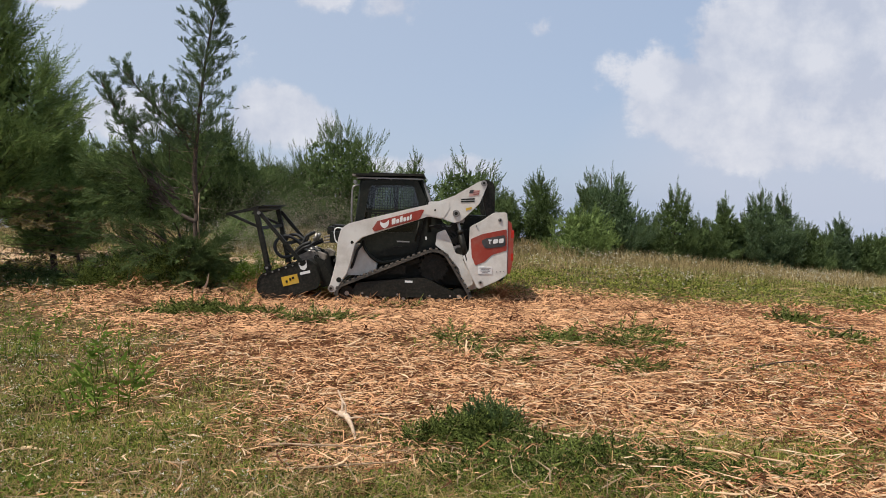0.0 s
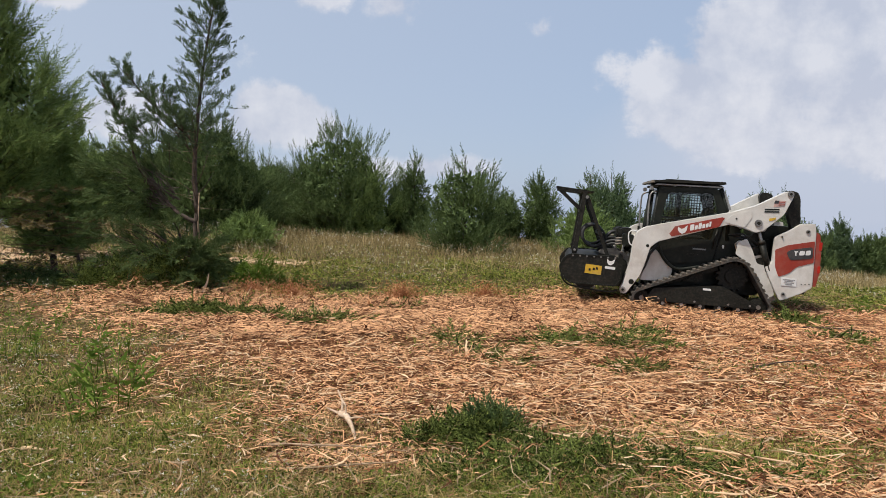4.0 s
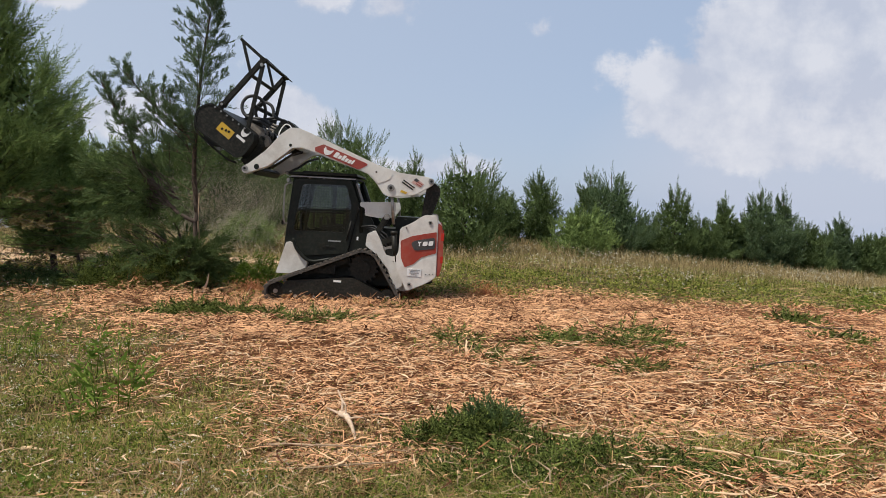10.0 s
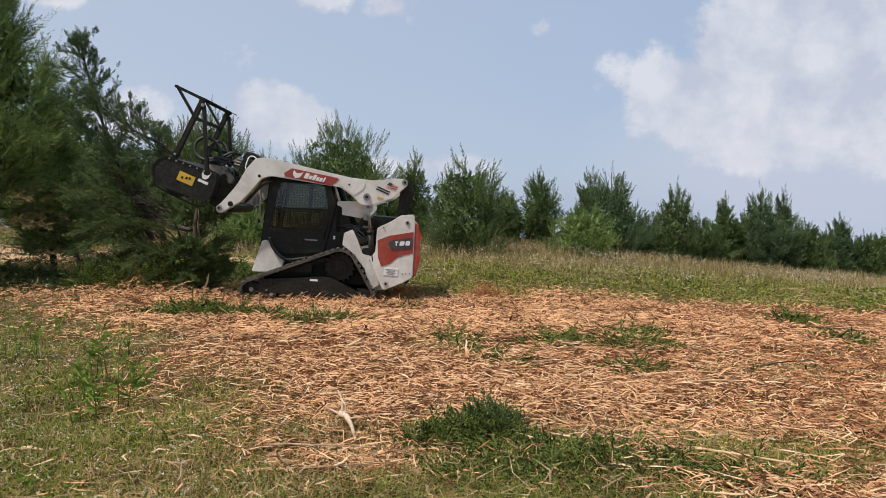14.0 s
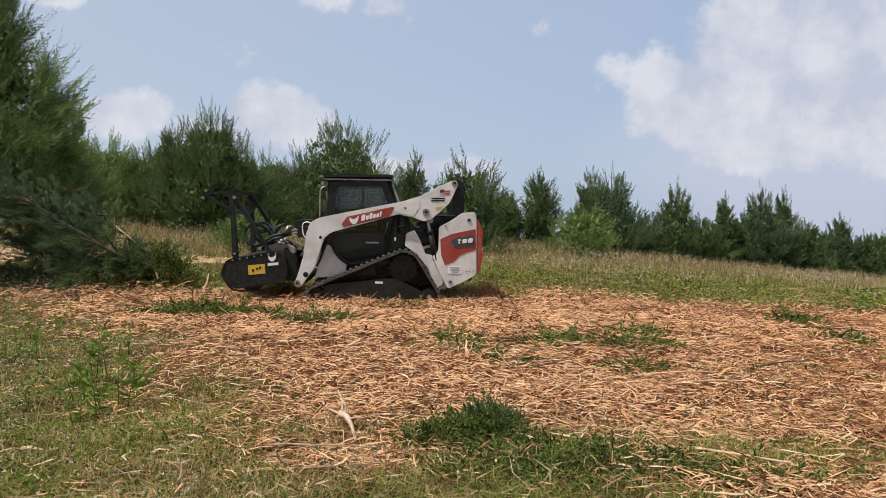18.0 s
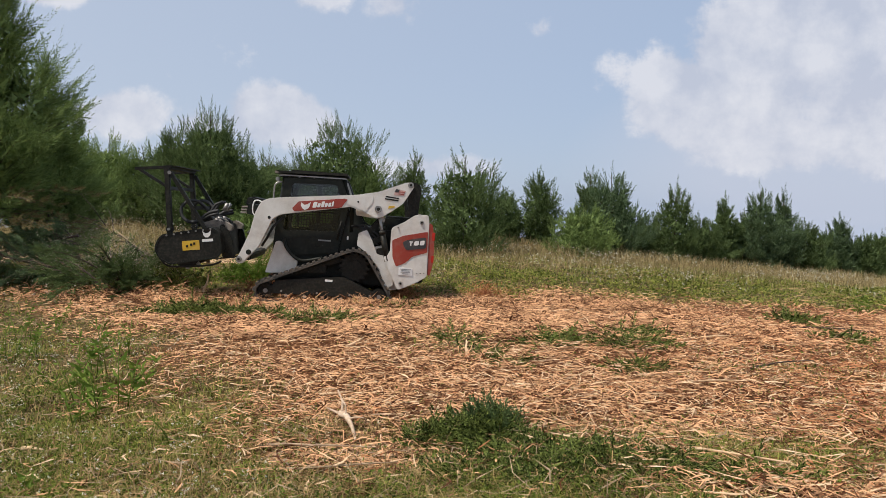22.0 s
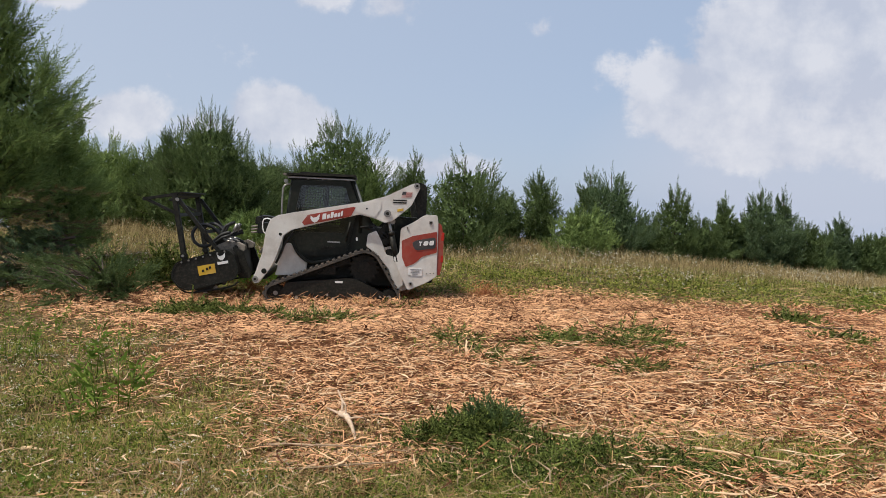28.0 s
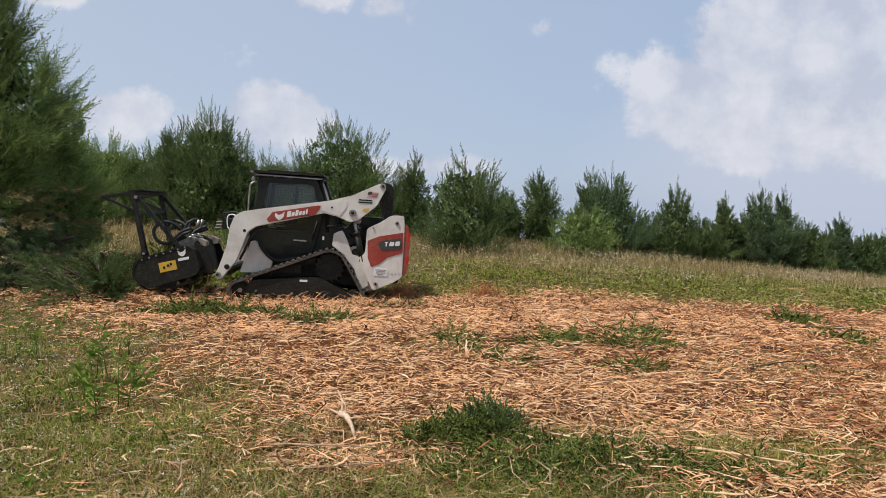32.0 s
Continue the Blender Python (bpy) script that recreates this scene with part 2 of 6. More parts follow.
def merged(bm, own):
    if bm is None:
        return own
    me = bpy.data.meshes.new("scratch")
    own.to_mesh(me)
    own.free()
    bm.from_mesh(me)
    bpy.data.meshes.remove(me)
    return bm


def box(x0, x1, y0, y1, z0, z1, bevel=0.0, bm=None):
    return prism([(x0, z0), (x1, z0), (x1, z1), (x0, z1)], y0, y1, bevel, bm)


def eased(pts, steps=4):
    """The points joined by a soft curve."""
    out = []
    for i in range(len(pts) - 1):
        a, b, c, d = pts[max(i - 1, 0)], pts[i], pts[i + 1], pts[min(i + 2, len(pts) - 1)]
        for k in range(steps):
            t = k / steps
            out.append(0.5 * (2 * b + (c - a) * t + (2 * a - 5 * b + 4 * c - d) * t * t + (3 * b - a - 3 * c + d) * t ** 3))
    return out + [pts[-1]]


def tube(points, radius, sides=8, bm=None, taper=1.0):
    """A round bar along points; taper: the last radius over the first."""
    own = bmesh.new()
    pts = eased([Vector(p) for p in points]) if len(points) > 4 else [Vector(p) for p in points]
    rings = []
    for i, p in enumerate(pts):
        t = (pts[min(i + 1, len(pts) - 1)] - pts[max(i - 1, 0)]).normalized()
        u = t.orthogonal().normalized() if not rings else (rings_u - t * rings_u.dot(t)).normalized()
        rings_u = u
        v = t.cross(u)
        r = radius * (1 + (taper - 1) * i / max(1, len(pts) - 1))
        rings.append([own.verts.new(p + (u * math.cos(a) + v * math.sin(a)) * r) for a in [2 * math.pi * k / sides for k in range(sides)]])
    for a, b in zip(rings, rings[1:]):
        for k in range(sides):
            f = own.faces.new((a[k], a[(k + 1) % sides], b[(k + 1) % sides], b[k]))
            f.smooth = True
    own.faces.new(rings[0][::-1]), own.faces.new(rings[-1])
    return merged(bm, own)


def disc(x, z, r, y0, y1, sides=20, bevel=0.0, bm=None):
    return prism([(x + r * math.cos(2 * math.pi * i / sides), z + r * math.sin(2 * math.pi * i / sides)) for i in range(sides)], y0, y1, bevel, bm)


def rounded(points, r, steps=4):
    """The outline with its corners rounded."""
    out, k = [], len(points)
    for i, p in enumerate(points):
        p, a, b = Vector(p), Vector(points[i - 1]), Vector(points[(i + 1) % k])
        ra = min(r, (a - p).length * 0.45)
        rb = min(r, (b - p).length * 0.45)
        s, e = p + (a - p).normalized() * ra, p + (b - p).normalized() * rb
        for j in range(steps + 1):
            w = j / steps
            q = s * (1 - w) ** 2 + p * 2 * w * (1 - w) + e * w ** 2
            out.append((q.x, q.y))
    return out


def mirrored(bm):
    """The far side's twin of a part built on the near side."""
    for v in bm.verts:
        v.co.y = -v.co.y
    bmesh.ops.reverse_faces(bm, faces=bm.faces)
    return bm


# ------------------------------------------------------------------ ground
RISE_X = np.array([-60, -20, -12, -8, -4, -1, 3.6, 6, 9, 11, 13, 17, 25, 60.0])
RISE_Z = np.array([0.4, 0.6, 1.05, 0.86, 0.45, 0.36, 0.15, -0.15, -0.45, -0.70, -0.90, -1.30, -1.90, -2.5])


def smooth(a, b, v):
    w = np.clip((v - a) / (b - a), 0, 1)
    return w * w * (3 - 2 * w)


def lie(x, y):
    """Height of the ground: a level strip, a swell to the north-west, a slope falling to the east."""
    x, y = np.asarray(x, float), np.asarray(y, float)
    far = smooth(13.2, 24.5, y)
    near = -0.05 * np.clip(x - 2.2, 0, 8) * smooth(3, 9, y) * (1 - far)
    z = far * np.interp(x, RISE_X, RISE_Z) + near
    z = z - 0.09 * smooth(9.8, 11.5, y) * (1 - smooth(14.2, 15.4, y)) * smooth(-5.2, -3.6, x) * (1 - smooth(5.2, 6.8, x))
    z = z + 0.13 * np.exp(-(((x + 4.9) / 1.3) ** 2 + ((y - 13.0) / 1.2) ** 2))
    z = z + 0.015 * np.sin(x * 2.3 + y * 1.1) + 0.012 * np.sin(y * 3.7 - x * 1.3) + 0.03 * np.sin(x * 0.6) * np.sin(y * 0.5) + 0.02 * np.sin(x * 7.1 + 2 * np.sin(y * 2.2)) * np.sin(y * 6.3 + x)
    return z - 8.0 * smooth(31, 120, y) - 220 * smooth(60, 1600, y) - 4.0 * smooth(60, 300, np.abs(x))


def mulched(x, y):
    """How thick the shredded wood lies, 0 to 1."""
    x, y = np.asarray(x, float), np.asarray(y, float)
    west = np.interp(y, [3, 3.9, 4.5, 6, 8.6, 10, 12.6, 14], [1.7, 1.1, -1.3, -2.3, -3.8, -5.0, -7.4, -8.0])
    north = np.interp(x, [-9, -5, 0, 3, 5, 9, 14], [12.2, 12.7, 13.6, 14.1, 13.5, 12.7, 12.3])
    wob = 0.35 * np.sin(x * 1.9 + 1) * np.sin(y * 1.3) + 0.25 * np.sin(x * 4.1) + 0.2 * np.sin(y * 3.1 + x)
    d = smooth(-0.9, 1.5, x - west + wob) * smooth(-0.7, 1.6, north - y + wob * 0.9)
    for cx, cy, rx, ry in ((0.25, 4.80, 0.65, 0.36), (-0.85, 4.95, 0.5, 0.18), (1.4, 4.35, 1.0, 0.42), (1.55, 8.6, 0.55, 0.5), (2.6, 8.9, 0.6, 0.5), (-3.0, 10.4, 1.0, 0.45),
                           (0.40, 4.0, 0.6, 0.4), (0.2, 8.4, 0.5, 0.7)):
        d = d * (1 - 0.85 * np.exp(-((x - cx) / rx) ** 2 - ((y - cy) / ry) ** 2))
    d = d * smooth(1.2, 3.4, y + 0.3 * wob) * (1 - smooth(13, 17, x + wob))
    for cx, cy, rx, ry in ((4.2, 5.4, 1.3, 0.5), (3.4, 7.0, 1.0, 0.4), (5.6, 8.2, 1.2, 0.5), (2.4, 4.3, 0.8, 0.3), (3.2, 4.2, 0.7, 0.3)):
        d = d * (1 - 0.5 * np.exp(-((x - cx) / rx) ** 2 - ((y - cy) / ry) ** 2))
    d = np.maximum(d, 0.85 * np.exp(-(((x + 0.62) / 0.52) ** 2 + ((y - 4.32) / 0.27) ** 2) ** 2))
    d = np.maximum(d, 0.9 * np.exp(-(((x + 11.8) / 3.4) ** 2 + ((y - 17.8) / 1.0) ** 2) ** 2))
    d = np.maximum(d, 0.9 * np.exp(-(((x + 5.2) / 1.9) ** 2 + ((y - 17.8) / 0.45) ** 2) ** 2))
    return d


def ground_surface():
    m = bpy.data.materials.new("field_soil")
    m.use_nodes = True
    nt = m.node_tree
    n, link = nt.nodes, nt.links.new
    bsdf = n["Principled BSDF"]
    co = n.new("ShaderNodeTexCoord")

    def grain(scale, detail, lo, c0, hi, c1, stretch=None):
        t, r = n.new("ShaderNodeTexNoise"), n.new("ShaderNodeValToRGB")
        t.inputs["Scale"].default_value, t.inputs["Detail"].default_value, t.inputs["Roughness"].default_value = scale, detail, 0.7
        src = co.outputs["Object"]
        if stretch:
            mp = n.new("ShaderNodeMapping")
            mp.inputs["Scale"].default_value, mp.inputs["Rotation"].default_value = stretch, (0, 0, 0.5)
            link(src, mp.inputs["Vector"])
            src = mp.outputs[0]
        link(src, t.inputs["Vector"])
        r.color_ramp.elements[0].position, r.color_ramp.elements[0].color = lo, (*c0, 1)
        r.color_ramp.elements[1].position, r.color_ramp.elements[1].color = hi, (*c1, 1)
        link(t.outputs["Fac"], r.inputs["Fac"])
        return r.outputs["Color"], t.outputs["Fac"]
    turf, _ = grain(5.0, 8, 0.35, (0.034, 0.025, 0.010), 0.70, (0.19, 0.145, 0.060))
    chips, height = grain(16.0, 10, 0.34, (0.026, 0.010, 0.004), 0.66, (0.25, 0.102, 0.042), (1.0, 2.6, 1.0))
    at = n.new("ShaderNodeAttribute")
    at.attribute_name = "mulch"
    mx = n.new("ShaderNodeMix")
    mx.data_type = "RGBA"
    link(at.outputs["Fac"], mx.inputs["Factor"]), link(turf, mx.inputs["A"]), link(chips, mx.inputs["B"])
    link(mx.outputs["Result"], bsdf.inputs["Base Color"])
    bsdf.inputs["Roughness"].default_value = 0.95
    bsdf.inputs["Specular IOR Level"].default_value = 0.1
    bp = n.new("ShaderNodeBump")
    bp.inputs["Strength"].default_value, bp.inputs["Distance"].default_value = 0.8, 0.04
    link(height, bp.inputs["Height"]), link(bp.outputs[0], bsdf.inputs["Normal"])
    return m


def ground():
    xs = np.concatenate([[-3000, -900, -300, -120, -70, -45], np.arange(-32, -12, 0.5), np.arange(-12, 12, 0.16), np.arange(12, 36, 0.5), [45, 70, 120, 300, 900, 3000]])
    ys = np.concatenate([[-3000, -600, -150, -50, -20, -8, -3, 0], np.arange(1.5, 16, 0.16), np.arange(16, 40, 0.5), [42, 46, 52, 60, 75, 95, 120, 160, 260, 600, 1500, 3000]])
    gx, gy = np.meshgrid(xs, ys)
    v = np.stack([gx, gy, lie(gx, gy)], -1).reshape(-1, 3)
    w = len(xs)
    i = (np.arange(len(ys) - 1)[:, None] * w + np.arange(w - 1)[None]).ravel()
    ob = mesh_np("ground", v, np.stack([i, i + 1, i + 1 + w, i + w], 1), ground_surface(), smooth=True)
    at = ob.data.attributes.new("mulch", "FLOAT", "POINT")
    at.data.foreach_set("value", mulched(gx, gy).ravel().astype(np.float32))
    return tagged(ob, "grassy field with a strip of orange shredded wood", "ground", kind="structure")


ground()


# ------------------------------------------------------------------ the loader
def ring(outer, inner, y0, y1, bm=None):
    """A frame between two outlines of the same number of corners."""
    own = bmesh.new()
    k = len(outer)
    rows = [[own.verts.new((x, y, z)) for x, z in line] for line, y in ((outer, y0), (inner, y0), (inner, y1), (outer, y1))]
    for a, b in zip(rows, rows[1:] + rows[:1]):
        for i in range(k):
            own.faces.new((a[i], a[(i + 1) % k], b[(i + 1) % k], b[i]))
    bmesh.ops.recalc_face_normals(own, faces=own.faces)
    return merged(bm, own)


def beam(a, b, w, y0, y1, bevel=0.008, bm=None):
    """A flat bar of width w from a to b in x and z."""
    a, b = Vector(a), Vector(b)
    s = (b - a).normalized()
    s = Vector((-s.y, s.x)) * w / 2
    return prism([tuple(a + s), tuple(b + s), tuple(b - s), tuple(a - s)], y0, y1, bevel, bm)


def track_loop(gap=0.0):
    """Outline of the rubber track round the front idler, the rear idler and the high sprocket."""
    pts = []
    for cx, cz, r in ((-0.975, 0.105, 0.175), (0.955, 0.115, 0.185), (0.50, 0.605, 0.305)):
        pts += [(cx + (r - gap) * math.cos(a), cz + (r - gap) * math.sin(a)) for a in np.arange(0, 2 * math.pi, math.pi / 48)]
    pts = sorted(set((round(x, 5), round(z, 5)) for x, z in pts))

    def half(seq):
        out = []
        for p in seq:
            while len(out) > 1 and (out[-1][0] - out[-2][0]) * (p[1] - out[-2][1]) - (out[-1][1] - out[-2][1]) * (p[0] - out[-2][0]) <= 0:
                out.pop()
            out.append(p)
        return out
    low, up = half(pts), half(pts[::-1])
    return low[:-1] + up[:-1]


LOOP = np.array(track_loop() + track_loop()[:1])
LOOP_S = np.concatenate([[0], np.cumsum(np.linalg.norm(np.diff(LOOP, axis=0), axis=1))])


def on_loop(s):
    """Place and turn of a lug s metres along the track; at the bottom it runs to the rear."""
    s = s % LOOP_S[-1]
    x, z = np.interp(s, LOOP_S, LOOP[:, 0]), np.interp(s, LOOP_S, LOOP[:, 1])
    x2, z2 = [np.interp((s + 0.02) % LOOP_S[-1], LOOP_S, LOOP[:, i]) for i in (0, 1)]
    return x, z, -math.degrees(math.atan2(z2 - z, x2 - x))


def resampled(k, gap):
    s = np.linspace(0, LOOP_S[-1], k, endpoint=False)
    inner = np.array(track_loop(gap) + track_loop(gap)[:1])
    outer = np.stack([np.interp(s, LOOP_S, LOOP[:, 0]), np.interp(s, LOOP_S, LOOP[:, 1])], 1)
    d = np.roll(outer, -1, 0) - np.roll(outer, 1, 0)
    nrm = np.stack([-d[:, 1], d[:, 0]], 1) / np.linalg.norm(d, axis=1)[:, None]
    return [tuple(p) for p in outer], [tuple(p) for p in outer + nrm * gap]


loader = empty("track_loader", pose(-0.7, 13.0, 0))
tagged(loader, "white and red compact track loader with a mulching head", "loader")
moving = {}


def build_chassis():
    bm = box(-0.85, 1.0, -0.56, 0.56, 0.28, 0.72, 0.02)
    box(0.42, 1.70, -0.58, 0.58, 0.62, 1.30, 0.03, bm)
    box(1.12, 1.70, -0.82, 0.82, 0.62, 1.30, 0.03, bm)
    box(1.0, 1.70, -0.82, 0.82, 0.40, 0.64, 0.02, bm)
    box(0.95, 1.68, -0.60, 0.60, 1.30, 1.52, 0.04, bm)
    part("chassis", bm, black_paint, loader, "black engine bay and lower frame")
    for side in (1, -1):
        f = (lambda b: b) if side == 1 else mirrored
        panel = part("tail_panel", f(prism(rounded([(1.09, 1.33), (1.31, 1.45), (1.48, 1.58), (1.71, 1.60), (1.735, 1.45), (1.76, 0.53), (1.60, 0.42), (1.27, 0.26),
                     (1.12, 0.53), (0.98, 0.83), (1.09, 0.90)], 0.04, 3), -0.93, -0.84, 0.012)), white_paint, loader, "white tail side panel")
        part("decal", f(prism(rounded([(1.115, 1.12), (1.30, 1.21), (1.72, 1.31), (1.735, 0.95), (1.48, 0.86), (1.36, 0.74), (1.21, 0.67), (1.14, 0.83)], 0.02, 2),
             -0.937, -0.929)), red_paint, panel, "red shield-shaped decal")
        part("rear_upright", f(prism(rounded([(0.531, 1.197), (0.673, 1.266), (0.776, 1.084), (0.872, 0.857), (1.083, 0.817), (1.196, 0.345), (1.06, 0.249), (0.929, 0.60), (0.702, 0.857), (0.514, 0.987)], 0.02, 2), -0.86, -0.82, 0.006)), white_paint, loader, "dusty white rear upright")
        part("badge", f(prism(rounded([(1.29, 1.09), (1.36, 1.14), (1.70, 1.215), (1.71, 1.02), (1.36, 0.965)], 0.05, 4), -0.944, -0.936)), dark_badge, panel, "dark oval badge")
        bm = box(1.43, 1.45, -0.951, -0.943, 1.05, 1.12)
        box(1.415, 1.47, -0.951, -0.943, 1.105, 1.125, 0, bm)
        part("badge_mark", f(bm), pale_mark, panel)
        part("badge_mark", f(prism(rounded([(1.49, 1.055), (1.575, 1.065), (1.58, 1.14), (1.50, 1.13)], 0.02, 2), -0.951, -0.943)), pale_mark, panel)
        part("badge_mark", f(prism(rounded([(1.59, 1.065), (1.67, 1.075), (1.675, 1.155), (1.60, 1.145)], 0.02, 2), -0.951, -0.943)), pale_mark, panel)
        part("data_plate", f(box(1.26, 1.50, -0.938, -0.929, 0.53, 0.66)), pale_mark, panel, "white data plate with grey print")
        for k, w in enumerate((0.19, 0.14, 0.16, 0.10)):
            part("print_bar", f(box(1.38 - w / 2, 1.38 + w / 2, -0.942, -0.937, 0.63 - k * 0.026, 0.64 - k * 0.026)), grey_mark, panel)
        # recesses, vent holes and bores are black discs that paint in their shade
        for x, z, r in ((1.60, 1.46, 0.036), (1.31, 0.385, 0.036), (1.20, 1.345, 0.014)):
            part("bolt", f(disc(x, z, r, -0.948, -0.925, 14, 0.006)), steel, panel)
            part("painted_bolt_recess", f(disc(x, z, r * 0.5, -0.953, -0.947, 10)), black_paint, panel)
        for x in (1.58, 1.64, 1.70):
            part("painted_vent_hole", f(disc(x, 0.575 + (x - 1.58) * 0.1, 0.009, -0.938, -0.929, 8)), black_paint, panel)
        lamp = part("tail_lamp", f(prism(rounded([(1.735, 1.47), (1.80, 1.42), (1.845, 1.15), (1.85, 0.78), (1.81, 0.55), (1.765, 0.55)], 0.03, 3), -0.915, -0.70, 0.012)),
                    red_paint, loader, "tall red tail lamp housing")
        part("lens", f(box(1.80, 1.85, -0.922, -0.80, 1.16, 1.30, 0.006)), lamp_red, lamp)
        part("lens", f(box(1.81, 1.855, -0.922, -0.80, 0.78, 0.90, 0.006)), lamp_red, lamp)
        part("side_plate", f(prism(rounded([(0.52, 1.16), (0.60, 1.23), (0.70, 1.20), (0.78, 1.00), (1.00, 0.86), (1.13, 0.53), (1.27, 0.25), (1.08, 0.22), (0.88, 0.62), (0.60, 0.95)], 0.03, 3),
             -0.74, -0.60, 0.012)), white_paint, loader, "dusty white lower frame plate")
        part("fender_bead", f(tube([(-0.74, -0.80, 1.02), (-0.68, -0.80, 0.86), (-0.54, -0.80, 0.71), (-0.38, -0.80, 0.65), (-0.06, -0.80, 0.72)], 0.028, 7)), black_paint, loader)
        part("front_plate", f(prism(rounded([(-1.02, 0.40), (-0.87, 0.95), (-0.79, 0.96), (-0.48, 0.63), (-0.52, 0.42)], 0.03, 3), -0.76, -0.62, 0.012)), white_paint, loader)
        part("upper_plate", f(prism(rounded([(0.36, 1.66), (0.37, 1.73), (0.96, 1.77), (0.99, 1.64), (0.86, 1.46), (0.46, 1.50), (0.45, 1.63)], 0.02, 3), -0.74, -0.68, 0.008)),
             white_paint, loader, "white upper frame plate")
        pin = part("frame_pin", f(disc(0.63, 1.10, 0.06, -0.80, -0.72, 18, 0.01)), steel, loader)
        part("painted_pin_bore", f(disc(0.63, 1.10, 0.026, -0.806, -0.798, 12)), black_paint, pin)
        part("cross_bracket", f(beam((0.66, 1.0), (1.0, 1.15), 0.10, -0.82, -0.70, 0.01)), worn_black, loader)
        part("cross_bracket", f(beam((0.72, 0.92), (0.98, 1.0), 0.05, -0.84, -0.78, 0.008)), steel, loader)
        part("valve_block", f(box(0.86, 1.02, -0.84, -0.68, 0.84, 0.98, 0.015)), worn_black, loader)
        for k in range(3):
            part("hose", f(tube([(0.40 + 0.03 * k, -0.66, 1.30), (0.62 + 0.02 * k, -0.76, 1.34 - 0.05 * k), (0.85, -0.80, 1.20 - 0.08 * k), (1.0, -0.78, 1.0 - 0.05 * k)], 0.016, 7)),
                 hose_rubber, loader)
    door = part("rear_door", prism(rounded([(1.70, 0.50), (1.78, 0.55), (1.83, 0.80), (1.83, 1.15), (1.79, 1.42), (1.70, 1.50)], 0.04, 3), -0.70, 0.70, 0.015), white_paint, loader)
    part("grille", box(1.825, 1.845, -0.5, 0.5, 0.85, 1.12, 0.004), black_paint, door)


